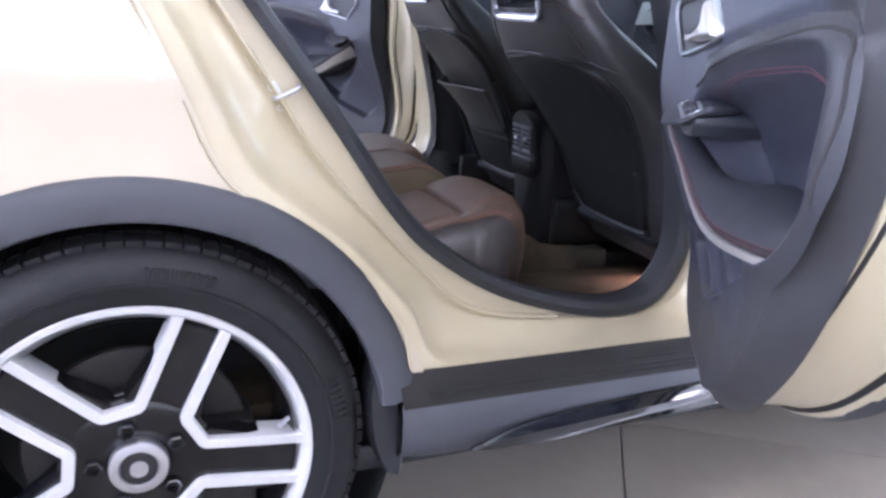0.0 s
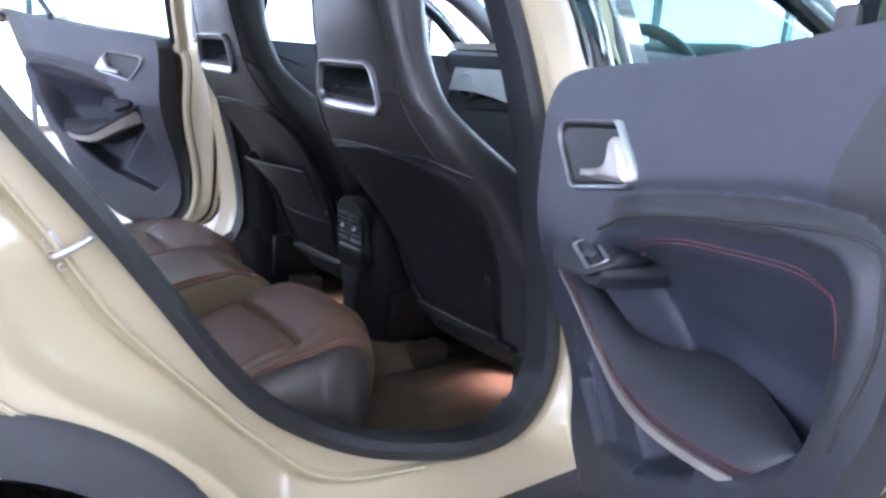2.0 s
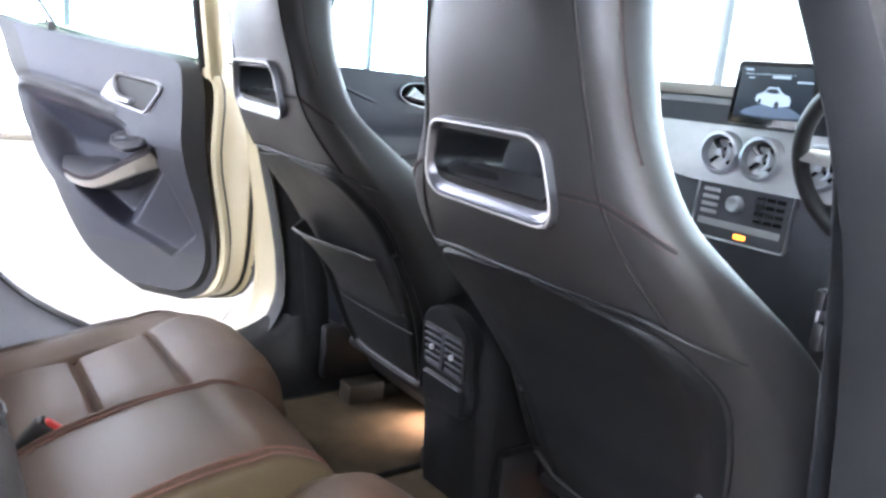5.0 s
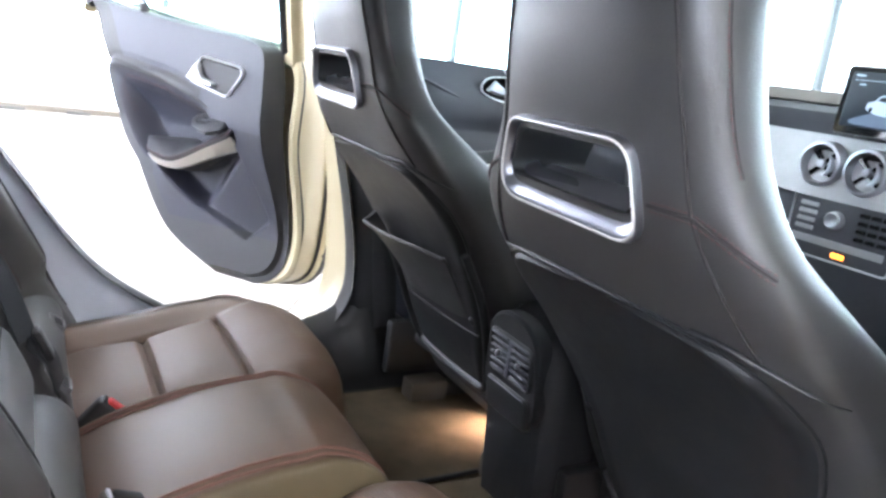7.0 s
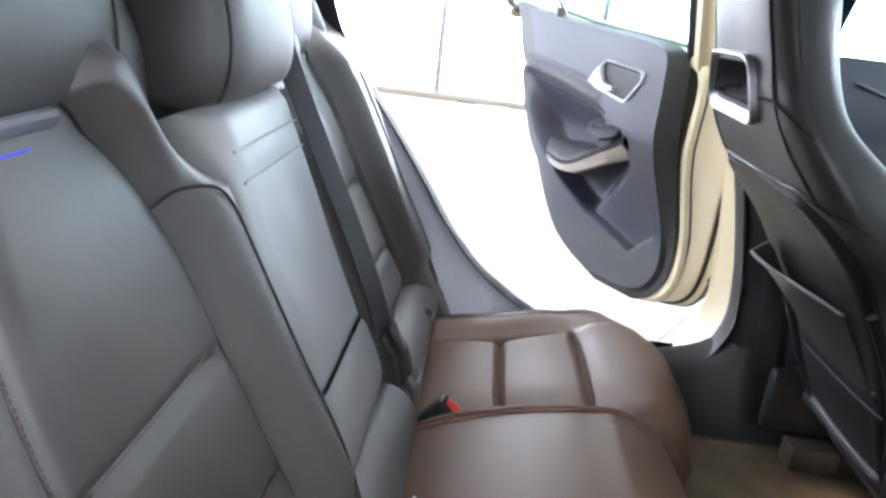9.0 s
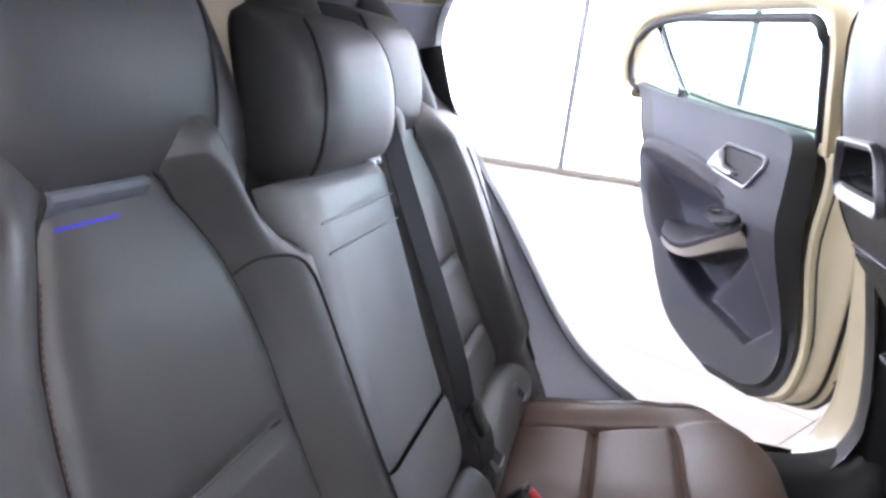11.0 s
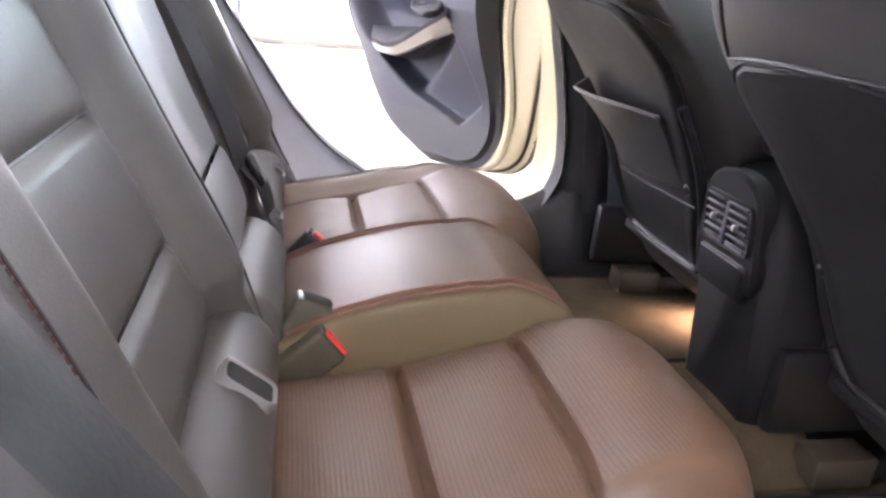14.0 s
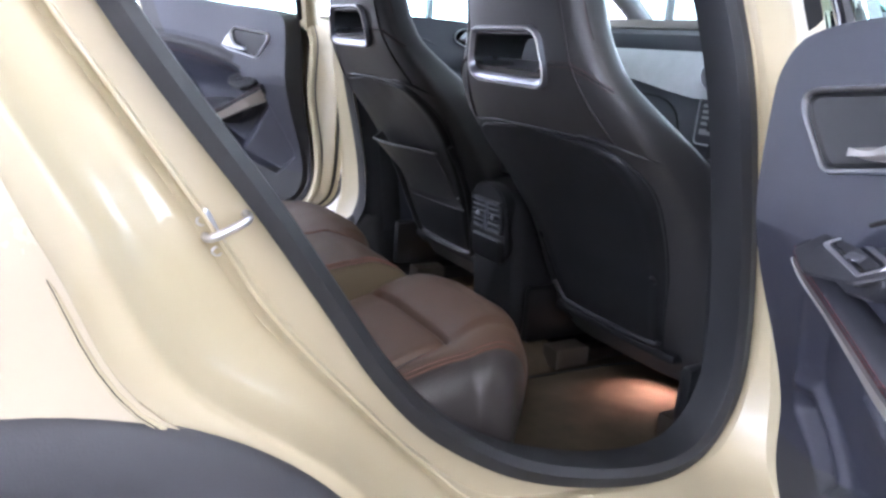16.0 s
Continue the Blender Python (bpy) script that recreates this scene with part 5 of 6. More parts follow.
    low = spline([back(u, z, 0.006) for u, z in ((pc + 0.172, 0.580), (pc + 0.155, 0.548), (pc + 0.125, 0.538), (pc, 0.534), (pc - 0.125, 0.536), (pc - 0.150, 0.546))], 6)
    part("panel_lower_edge", tube(low, 0.0075, 10), SHELL, rest, "rounded lower panel edge")
    skirt = [[back(pc + u, z, 0.004 - 0.02 * (0.53 - z) / 0.06) for u in steps(-0.15, 0.15, 12)] for z in (0.534, 0.51, 0.47)]
    part("panel_skirt", loft(skirt, False, False), SHELL, rest)
    for u, z in ((0.188, 0.690), (-0.160, 0.688)):
        part("panel_stud", lathe([(0.009, 0.001), (0.0085, 0.008), (0.006, 0.011), (0.0005, 0.0115)], lambda p, q, h, u=u, z=z: back(u + p, z + q, h), 14), SHELL, rest, "small round panel stud")
    # seams of the upper cover
    for sg in (-1, 1):
        pts = [(0.100, 1.385), (0.110, 1.30), (0.126, 1.20), (0.138, 1.12), (0.152, 1.06), (0.176, 1.005), (0.195, 0.965), (0.204, 0.945)]
        sm = spline([back(sg * u, z, 0.0006) for u, z in pts], 6)
        part("seam", tube(sm, 0.0022, 6), SEAM, rest)
        edge_line = [back(sg * 0.988 * S_HALF(z), z, 0.0006) for z in steps(1.10, 1.34, 44)]
        part("seam", tube(edge_line, 0.0011, 6), SEAM, rest)
        stitches([[p + V((-0.003, 0, 0)) for p in edge_line]], 0.004, 0.002, 0.0005, STITCHDARK, rest, "red contrast stitching")
    cross = [back(u, 1.060 - 0.9 * max(0, abs(u) - 0.15) ** 1.25, 0.0012) for u in steps(-0.222, -0.104, 16)]
    cross2 = [back(-u, 1.060 - 0.9 * max(0, abs(u) - 0.15) ** 1.25, 0.0012) for u in steps(-0.222, -0.142, 12)]
    for c in (cross, cross2):
        part("seam", tube(c, 0.002, 6), SEAM, rest)
        stitches([[p + V((-0.0012, 0, dz)) for p in c] for dz in (0.004, -0.004)], 0.004, 0.002, 0.0006, STITCHDARK, rest, "red contrast stitching")
    # seat base, side covers, rails
    base = field(lambda x, y: V((x, yc + y, 0.60 + 0.05 * smooth01(1.2, 1.68, x) + 0.045 * smooth01(0.17, 0.24, abs(y)) - 0.10 * smooth01(1.66, 1.74, x))), steps(1.20, 1.74, 24), steps(-0.255, 0.255, 20))
    part("seat_cushion", thicken(base, 0.12), LEATHER, seat, "black leather seat cushion")
    for sg in (-1, 1):
        part("side_cover", box((1.38, yc + sg * 0.245, 0.47), (0.52, 0.03, 0.14), 0.012), SHELL, seat, "black plastic seat side cover")
        rail = part("seat_rail", box((1.42, yc + sg * 0.19, 0.372), (0.44, 0.035, 0.035), 0.006), IRON, seat, "steel seat rail")
        part("rail_cap", box((1.215, yc + sg * 0.19, 0.378), (0.100, 0.058, 0.050), 0.005), CAPGREY, rail, "brown-grey plastic rail end cap")
    part("under_panel", box((1.36, yc, 0.52), (0.40, 0.36, 0.02), 0.005), SHELL, seat)
    return seat, back


near_seat, near_back = front_seat(-0.352, 0.0, "black leather driver's seat with chrome grip bezel")
far_seat, far_back = front_seat(0.350, 0.045, "black leather passenger seat with sagging map pocket")
# map pocket on the passenger seat, gaping at the top
def pocket(u, z):
    """A limp leather pocket: its mouth stands off, more on the outer side."""
    w = min(1, max(0, (z - 0.665) / 0.145))
    e = (u + 0.008) / 0.138
    gape = (0.026 + 0.016 * e + 0.004 * math.sin(17 * u + 0.6)) * w ** 1.4
    return far_back(u, z + 0.012 * w * e, 0.004 + gape * (1 if abs(e) < 0.985 else 0.2))


pk = [[pocket(u, z) for u in [-0.1450] + steps(-0.1425, 0.1275, 26) + [0.130]] for z in steps(0.660, 0.806, 18)]
pocket_ob = part("map_pocket", thicken(loft(pk, False, False), 0.003), LEATHER, far_seat, "sagging black leather map pocket")
part("pocket_hem", tube([p + V((-0.002, 0, 0)) for p in pk[-1]], 0.0042, 8), LEATHER, pocket_ob)
part("pocket_seam", tube([far_back(u, 0.660 - 0.02 * (u + 0.02), 0.008) for u in steps(-0.175, 0.130, 14)], 0.0026, 6), SHELL, pocket_ob)
part("pocket_frame", tube(spline([far_back(u, z, 0.008) for u, z in ((-0.222, 0.82), (-0.214, 0.74), (-0.196, 0.66), (-0.172, 0.585), (-0.150, 0.545), (-0.110, 0.532), (0, 0.528), (0.11, 0.530), (0.146, 0.548), (0.158, 0.62), (0.170, 0.72), (0.178, 0.80))], 5), 0.0085, 10), SHELL, far_seat, "rounded border of the back panel")

# ---- rear bench ----
BENCH = thing("rear_bench", (0.55, 0, 0.34), "leather rear bench with brown cushions and charcoal backrest", "car seat")
CUSH = spline([(0.375, 0, 0.520), (0.395, 0, 0.541), (0.45, 0, 0.554), (0.54, 0, 0.570), (0.61, 0, 0.588), (0.677, 0, 0.606), (0.730, 0, 0.626), (0.778, 0, 0.634), (0.820, 0, 0.624), (0.848, 0, 0.596), (0.860, 0, 0.55), (0.854, 0, 0.48), (0.838, 0, 0.40), (0.825, 0, 0.345)], 14)


def profile_point(P, i, off):
    a, b = P[max(i - 1, 0)], P[min(i + 1, len(P) - 1)]
    t = (b - a).normalized()
    return P[i] + V((-t.z, 0, t.x)) * off


def plan(x, y):
    """The bench's front: set back in the middle, swelling before the outer seats, curving away at the corners."""
    a = abs(y)
    return (0.060 * smooth01(0.205, 0.125, a) + 0.055 * smooth01(0.40, 0.56, a) + 0.085 * smooth01(0.53, 0.645, a)) * smooth01(0.60, 0.84, x)


def cushion(name, y0, y1, relief, mat, parent, label, cols=100):
    """A seat pad along the cushion's profile between two sides, with relief(x, z, y)."""
    lo, hi = min(y0, y1), max(y0, y1)
    ys = [lo, lo, lo + 0.004, lo + 0.010] + steps(lo + 0.018, hi - 0.018, cols) + [hi - 0.010, hi - 0.004, hi, hi]
    rows = []
    for i, p in enumerate(CUSH):
        row = []
        for j, y in enumerate(ys):
            e = min(y - lo, hi - y)
            drop = -0.060 if j in (0, len(ys) - 1) else -0.018 * (1 - min(1, e / 0.020)) ** 2
            q = profile_point(CUSH, i, relief(p.x, p.z, y) + drop)
            row.append(V((q.x - plan(q.x, y), y, q.z)))
        rows.append(row)
    return part(name, loft(rows, False, False), mat, parent, label)


def outboard(s):
    yi, ya, yb = 0.158, 0.186, 0.482

    def relief(x, z, y):
        a = abs(y)
        top = smooth01(0.52, 0.56, z)
        r = 0.0
        if ya - 0.02 < a < yb + 0.02:
            g = smooth01(ya - 0.012, ya + 0.015, a) * smooth01(yb + 0.012, yb - 0.015, a)
            r -= 0.013 * g * (bell(x, 0.54, 0.0055) + bell(x, 0.680, 0.0055)) * top
            r += 0.007 * g * (math.sin(math.pi * min(1, max(0, (x - 0.40) / 0.14))) + math.sin(math.pi * min(1, max(0, (x - 0.54) / 0.14))) + 1.2 * math.sin(math.pi * min(1, max(0, (x - 0.680) / 0.18)))) * top
        r -= 0.008 * bell(a, yb, 0.007) * top * smooth01(0.70, 0.58, x)
        r += 0.022 * smooth01(yb, yb + 0.06, a) * smooth01(0.80, 0.58, x) - 0.012 * smooth01(yb + 0.02, yb + 0.10, a) * smooth01(0.62, 0.76, x)
        r -= 0.014 * smooth01(ya + 0.10, yi, a) * top
        return r
    c = cushion("cushion", s * yi, s * (yb + 0.095), relief, BROWN, BENCH, "brown leather outer seat cushion")
    flank = []
    for i, p in enumerate(CUSH):
        flank.append([(lambda q: V((q.x - plan(q.x, a), s * a, q.z - dz)))(profile_point(CUSH, i, relief(p.x, p.z, a) * k)) for a, k, dz in ((yb + 0.070, 1, 0.005), (yb + 0.086, 1, 0.002), (yb + 0.100, 1, 0.006), (yb + 0.118, 1, 0.018), (yb + 0.134, 0.9, 0.042), (yb + 0.145, 0.7, 0.085), (yb + 0.149, 0.5, 0.15))])
    part("cushion_flank", loft(flank, False, False), FLANK, c, "dark brown leather cushion flank")
    # perforated centre panels, a hair above the cushion
    for x0, x1 in ((0.398, 0.533), (0.547, 0.673), (0.687, 0.780)):
        rows = []
        for i, p in enumerate(CUSH):
            if x0 <= p.x <= x1 and p.z > 0.535 and not (p.x > 0.8 and p.z < 0.6):
                rows.append([(lambda q: V((q.x - plan(q.x, a), s * a, q.z)))(profile_point(CUSH, i, relief(p.x, p.z, a) + 0.0008)) for a in steps(ya - 0.010, yb - 0.009, 40)])
        part("perforated_panel", loft(rows, False, False), PERF, c, "perforated brown leather panel")
    # twin rows of thread beside each cross groove
    for x in (0.54, 0.680):
        rows = []
        for dx in (-0.010, 0.010):
            i = min(range(len(CUSH)), key=lambda k: abs(CUSH[k].x - x - dx) + (1 if CUSH[k].z < 0.53 else 0))
            rows.append([(lambda q: V((q.x - plan(q.x, k), s * k, q.z)))(profile_point(CUSH, i, relief(CUSH[i].x, CUSH[i].z, k) + 0.0014)) for k in steps(ya + 0.008, yb - 0.008, 24)])
        stitches(rows, 0.004, 0.0025, 0.0006, STITCHBROWN, c)
    for a0 in (yb,):
        line = [(lambda q: V((q.x - plan(q.x, a0), s * a0, q.z)))(profile_point(CUSH, i, relief(CUSH[i].x, CUSH[i].z, a0) + 0.001)) for i in range(20, 144) if CUSH[i].x < 0.655 and CUSH[i].z > 0.53]
        part("seam", tube(line, [0.0014 * min(1, 0.1 + 0.08 * (len(line) - 1 - n)) for n in range(len(line))], 6), SEAM, c)
        stitches([[p + V((0, s * 0.008, 0.003)) for p in line]], 0.005, 0.003, 0.001, STITCHBROWN, c)
    # piped double seam on the outer flank
    for da, up in ((0.070, 0.022), (0.082, 0.010)):
        line = [(lambda q: V((q.x - plan(q.x, yb + da), s * (yb + da), q.z)))(profile_point(CUSH, i, relief(CUSH[i].x, CUSH[i].z, yb + da) + 0.0015)) for i in range(16, 114)]
        part("seam", tube(line, 0.0012, 6), STITCHBROWN if s < 0 else BROWN, c, "piped seam")
    return c


outboard(-1)
outboard(1)


MID_RISE = curve1([(0.38, 0.020), (0.42, 0.030), (0.47, 0.041), (0.54, 0.051), (0.60, 0.053), (0.66, 0.047), (0.72, 0.030), (0.78, 0.008), (0.84, 0.0)])


def mid_relief(x, z, y):
    """A raised saddle with upright sides; it dies away towards the front edge."""
    a = abs(y)
    return MID_RISE(x) * smooth01(0.158, 0.144, a) * smooth01(0.50, 0.56, z) - 0.003 * bell(a, 0.123, 0.004) - 0.008 * (a / 0.14) ** 3 * smooth01(0.56, 0.60, z)


mid = cushion("middle_cushion", -0.156, 0.156, mid_relief, BROWN, BENCH, "raised brown leather middle cushion with twin piped seams", 70)
for a0 in (-0.116, -0.130, 0.116, 0.130):
    line = [(lambda q: V((q.x - plan(q.x, a0), a0, q.z)))(profile_point(CUSH, i, mid_relief(CUSH[i].x, CUSH[i].z, a0) + 0.0015)) for i in range(16, 144)]
    part("seam", tube(line, 0.0019, 6), STITCHBROWN, mid, "red-brown piped seam")
for s in (-1, 1):
    rows = []
    for i, p in enumerate(CUSH[6:140]):
        row = []
        for a in steps(0.1375, 0.156, 14) + [0.1565]:
            drop = -0.060 if a > 0.156 else -0.018 * (1 - (0.156 - a) / 0.020) ** 2
            q = profile_point(CUSH, i + 6, mid_relief(p.x, p.z, a) + drop + 0.0006)
            row.append(V((q.x - plan(q.x, a), s * (a + 0.0012), q.z)))
        rows.append(row)
    part("cushion_wall", loft(rows, False, False), WALLLEATHER, mid, "olive-brown leather side of the middle cushion")
part("bench_base", box((0.51, 0, 0.43), (0.30, 1.16, 0.17), 0.02), CARPET, BENCH)
# charcoal leather roll along the rear of the cushions, in three lengths
for y0, y1 in ((-0.655, -0.160), (-0.156, 0.156), (0.160, 0.655)):
    k = 0.006 if abs(y0 + y1) < 0.1 else 0.0
    line = [V((0.350 + k - 0.004 * bell(y, (y0 + y1) / 2, 0.2), y, 0.580 - k + 0.005 * bell(y, (y0 + y1) / 2, 0.12))) for y in steps(y0, y1, 30)]
    part("rear_roll", tube(line, [0.061 * (1 - 0.5 * max(0, abs(2 * n / 30 - 1) - 0.92) / 0.08) for n in range(31)], 24), BACKLEATHER, BENCH, "charcoal leather roll behind the cushion")

BACKP = spline([(0.415, 0, 0.510), (0.395, 0, 0.555), (0.355, 0, 0.625), (0.310, 0, 0.715), (0.245, 0, 0.845), (0.180, 0, 0.985), (0.152, 0, 1.045), (0.130, 0, 1.098), (0.104, 0, 1.140), (0.062, 0, 1.158), (0.02, 0, 1.145), (-0.01, 0, 1.08)], 22)


def backrest(name, y0, y1, relief, mat, label, cols=120):
    lo, hi = min(y0, y1), max(y0, y1)
    ys = [lo, lo, lo + 0.004, lo + 0.010] + steps(lo + 0.018, hi - 0.018, cols) + [hi - 0.010, hi - 0.004, hi, hi]
    rows = []
    for i, p in enumerate(BACKP):
        row = []
        for j, y in enumerate(ys):
            e = min(y - lo, hi - y)
            drop = -0.07 if j in (0, len(ys) - 1) else -0.020 * (1 - min(1, e / 0.022)) ** 2
            q = back_point(i, relief(p.z, y) + drop)
            # the top slopes down towards the middle headrest
            fall = 0.78 * max(0, q.z - 0.99) * smooth01(0.26, 0.15, abs(y))
            row.append(V((q.x - 0.25 * fall, y, q.z - fall)))
        rows.append(row)
    return part(name, loft(rows, False, False), mat, BENCH, label)


def back_point(i, off):
    a, b = BACKP[max(i - 1, 0)], BACKP[min(i + 1, len(BACKP) - 1)]
    t = (b - a).normalized()
    return BACKP[i] + V((t.z, 0, -t.x)) * off


def on_back(z, y, off):
    i = min(range(170), key=lambda k: abs(BACKP[k].z - z))
    i2 = i + 1 if BACKP[i].z <= z else i - 1
    i2 = max(0, min(len(BACKP) - 1, i2))
    w = (z - BACKP[i].z) / ((BACKP[i2].z - BACKP[i].z) or 1)
    p, q = back_point(i, off), back_point(i2, off)
    r = p.lerp(q, max(0, min(1, w)))
    return V((r.x, y, r.z))


# inner and outer edges of the sewn-in panel of the outer backrests
P_IN = curve1([(0.5, 0.226), (0.72, 0.226), (0.85, 0.226), (0.93, 0.230), (0.99, 0.244), (1.03, 0.266), (1.06, 0.292), (1.085, 0.320)])
P_OUT = curve1([(0.5, 0.512), (0.70, 0.505), (0.80, 0.492), (0.90, 0.488), (0.98, 0.473), (1.03, 0.450), (1.085, 0.425)])


def back_relief(z, y):
    a = abs(y)
    i, o = P_IN(z), P_OUT(z)
    low, high = smooth01(0.5, 0.6, z), smooth01(1.16, 1.09, z)
    # inner bolster: a full roll beside the centre section, then the shoulder above it
    r = (0.036 * smooth01(i + 0.004, i - 0.045, a) + 0.006 * bell(a, 0.185, 0.02)) * low * high
    r += 0.050 * smooth01(o - 0.006, o + 0.075, a) * smooth01(1.15, 1.04, z)
    r -= 0.009 * (bell(a, i, 0.006) + bell(a, o, 0.006)) * smooth01(1.075, 1.05, z)
    r -= 0.016 * smooth01(0.675, 0.635, z)
    if i < a < o:
        g = smooth01(i, i + 0.03, a) * smooth01(o, o - 0.03, a)
        r -= 0.009 * g * (bell(z, 0.855, 0.006) + bell(z, 0.731, 0.006))
        r += 0.006 * g * (math.sin(math.pi * ((z - 0.607) / 0.124 % 1)) ** 0.7 if z < 0.855 else math.sin(math.pi * min(1, (z - 0.855) / 0.22)))
    return r


for s in (-1, 1):
    b = backrest("outer_backrest", s * 0.142, s * 0.660, back_relief, BACKLEATHER, "charcoal leather outer backrest with stitched bolsters")
    for f in (P_IN, P_OUT):
        line = [on_back(z, s * f(z), back_relief(z, f(z)) + 0.002) for z in steps(0.57, 1.08, 90)]
        part("seam", tube(line, 0.0019, 6), SEAM, b)
        off = 0.008
        if f is P_OUT:
            stitches([[on_back(z, s * (f(z) + off), back_relief(z, f(z) + off) + 0.0032) for z in steps(0.56, 1.03, 120)]], 0.0035, 0.002, 0.0007, STITCHDARK, b, "dark red stitching")
            outer = [on_back(z, s * (f(z) + 0.125), back_relief(z, f(z) + 0.125) + 0.0008) for z in steps(0.57, 1.02, 110)]
            part("seam", tube(outer, 0.0011, 6), SEAM, b)
            stitches([[p + V((0.0006, s * 0.005, 0.0004)) for p in outer]], 0.004, 0.002, 0.0006, STITCHDARK, b, "dark red stitching")
    for z in (0.855, 0.731):
        part("seam", tube([on_back(z, s * a, back_relief(z, a) + 0.0012) for a in steps(P_IN(z) + 0.004, P_OUT(z) - 0.004, 16)], 0.0017, 6), SEAM, b)
    # curved seam over the inner bolster
    part("seam", tube(spline([on_back(z, s * a, back_relief(z, a) + 0.0012) for a, z in ((0.252, 0.985), (0.225, 0.990), (0.200, 0.982), (0.182, 0.962), (0.173, 0.93), (0.168, 0.88), (0.165, 0.80), (0.165, 0.70), (0.168, 0.60))], 8), 0.0016, 6), SEAM, b)


# shoulders of the backrest beside the middle headrest, and the upper ends of the outer bolsters
for s in (-1, 1):
    for pth, rad in (([(0.120, 0.150, 1.00), (0.105, 0.150, 1.05), (0.088, 0.152, 1.10), (0.066, 0.156, 1.15), (0.040, 0.162, 1.21), (0.010, 0.170, 1.27), (-0.02, 0.175, 1.31)], 0.060), ([(0.172, 0.560, 1.02), (0.125, 0.528, 1.11), (0.090, 0.504, 1.17), (0.060, 0.496, 1.23), (0.03, 0.490, 1.29)], 0.052)):
        line = spline([(x - 0.022, s * y, z) for x, y, z in pth], 6)
        rr = [rad * (0.06 + 0.94 * math.sin(math.pi * min(1, 0.02 + 0.96 * k / (len(line) - 1)) ** 0.9) ** 0.5) for k in range(len(line))]
        part("bolster_shoulder", tube(line, rr, 20, flat=0.85), BACKLEATHER, BENCH, "leather shoulder of the backrest bolster")


def mid_off(z):
    """How far the centre section stands before the backrest's main surface."""
    return curve1([(0.55, -0.012), (0.62, -0.004), (0.66, 0.016), (0.74, 0.022), (0.90, 0.032), (1.05, 0.040), (1.10, 0.03)])(z)


def mid_back(z, y):
    return mid_off(z) - 0.022


backrest("middle_backrest", -0.140, 0.140, mid_back, BACKLEATHER, "charcoal leather middle backrest", 20)
# folded-up centre armrest
AR_Z, AR_T = 0.7395, 1.048
ar_rows = []
for z in [AR_Z, AR_Z + 0.0005, AR_Z + 0.003, AR_Z + 0.010] + steps(AR_Z + 0.02, AR_T - 0.024, 40) + [AR_T - 0.012, AR_T - 0.004, AR_T - 0.0005, AR_T]:
    e = min(z - AR_Z, AR_T - z)
    row = []
    for y in [-0.132, -0.132, -0.129, -0.122] + steps(-0.112, 0.112, 16) + [0.122, 0.129, 0.132, 0.132]:
        f = 0.132 - abs(y)
        o = mid_off(z) - (0.004 if z < 0.8 else 0.022) * (1 - min(1, e / (0.005 if z < 0.8 else 0.022))) ** 2 - 0.022 * (1 - min(1, f / 0.026)) ** 2
        # two sewn folds near the top, slight puckers below
        o -= 0.0012 * (bell(z, 0.998, 0.006) + bell(z, 0.968, 0.006)) * smooth01(0.0, 0.03, f)
        o += 0.0025 * bell(z, 0.90, 0.035) * math.sin(42 * y + 3) * smooth01(0.0, 0.05, f)
        if (e == 0 and z > 0.8) or f == 0:
            o = -0.02
        row.append(on_back(z, y, o))
    ar_rows.append(row)
part("armrest_pad", loft(ar_rows, False, False), ARMLEATHER, BENCH, "smooth charcoal leather armrest, lightened in colour for the window sheen")
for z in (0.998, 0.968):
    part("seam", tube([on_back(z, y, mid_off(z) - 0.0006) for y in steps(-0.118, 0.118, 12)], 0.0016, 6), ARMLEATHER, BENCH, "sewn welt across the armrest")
foot_rows = []
for z in steps(0.56, 0.738, 20):
    foot_rows.append([on_back(z, y, mid_off(z) + 0.006 * smooth01(0.60, 0.68, z) - 0.004 * smooth01(0.734, 0.738, z) - 0.022 * (1 - min(1, (0.132 - abs(y)) / 0.024)) ** 2) for y in [-0.132, -0.128, -0.120] + steps(-0.108, 0.108, 12) + [0.120, 0.128, 0.132]])
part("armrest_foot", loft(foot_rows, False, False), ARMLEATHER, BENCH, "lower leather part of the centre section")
for dy in (-0.010, 0.010):
    part("release_loop", tube(spline([on_back(z, 0.055 + dy + y, mid_off(1.05) + o) for z, y, o in ((1.062, -0.008, 0.0), (1.050, -0.010, 0.010), (1.040, 0.0, 0.014), (1.050, 0.010, 0.010), (1.062, 0.008, 0.0))], 4), 0.0030, 8), CHROME, BENCH, "small bright release loop")

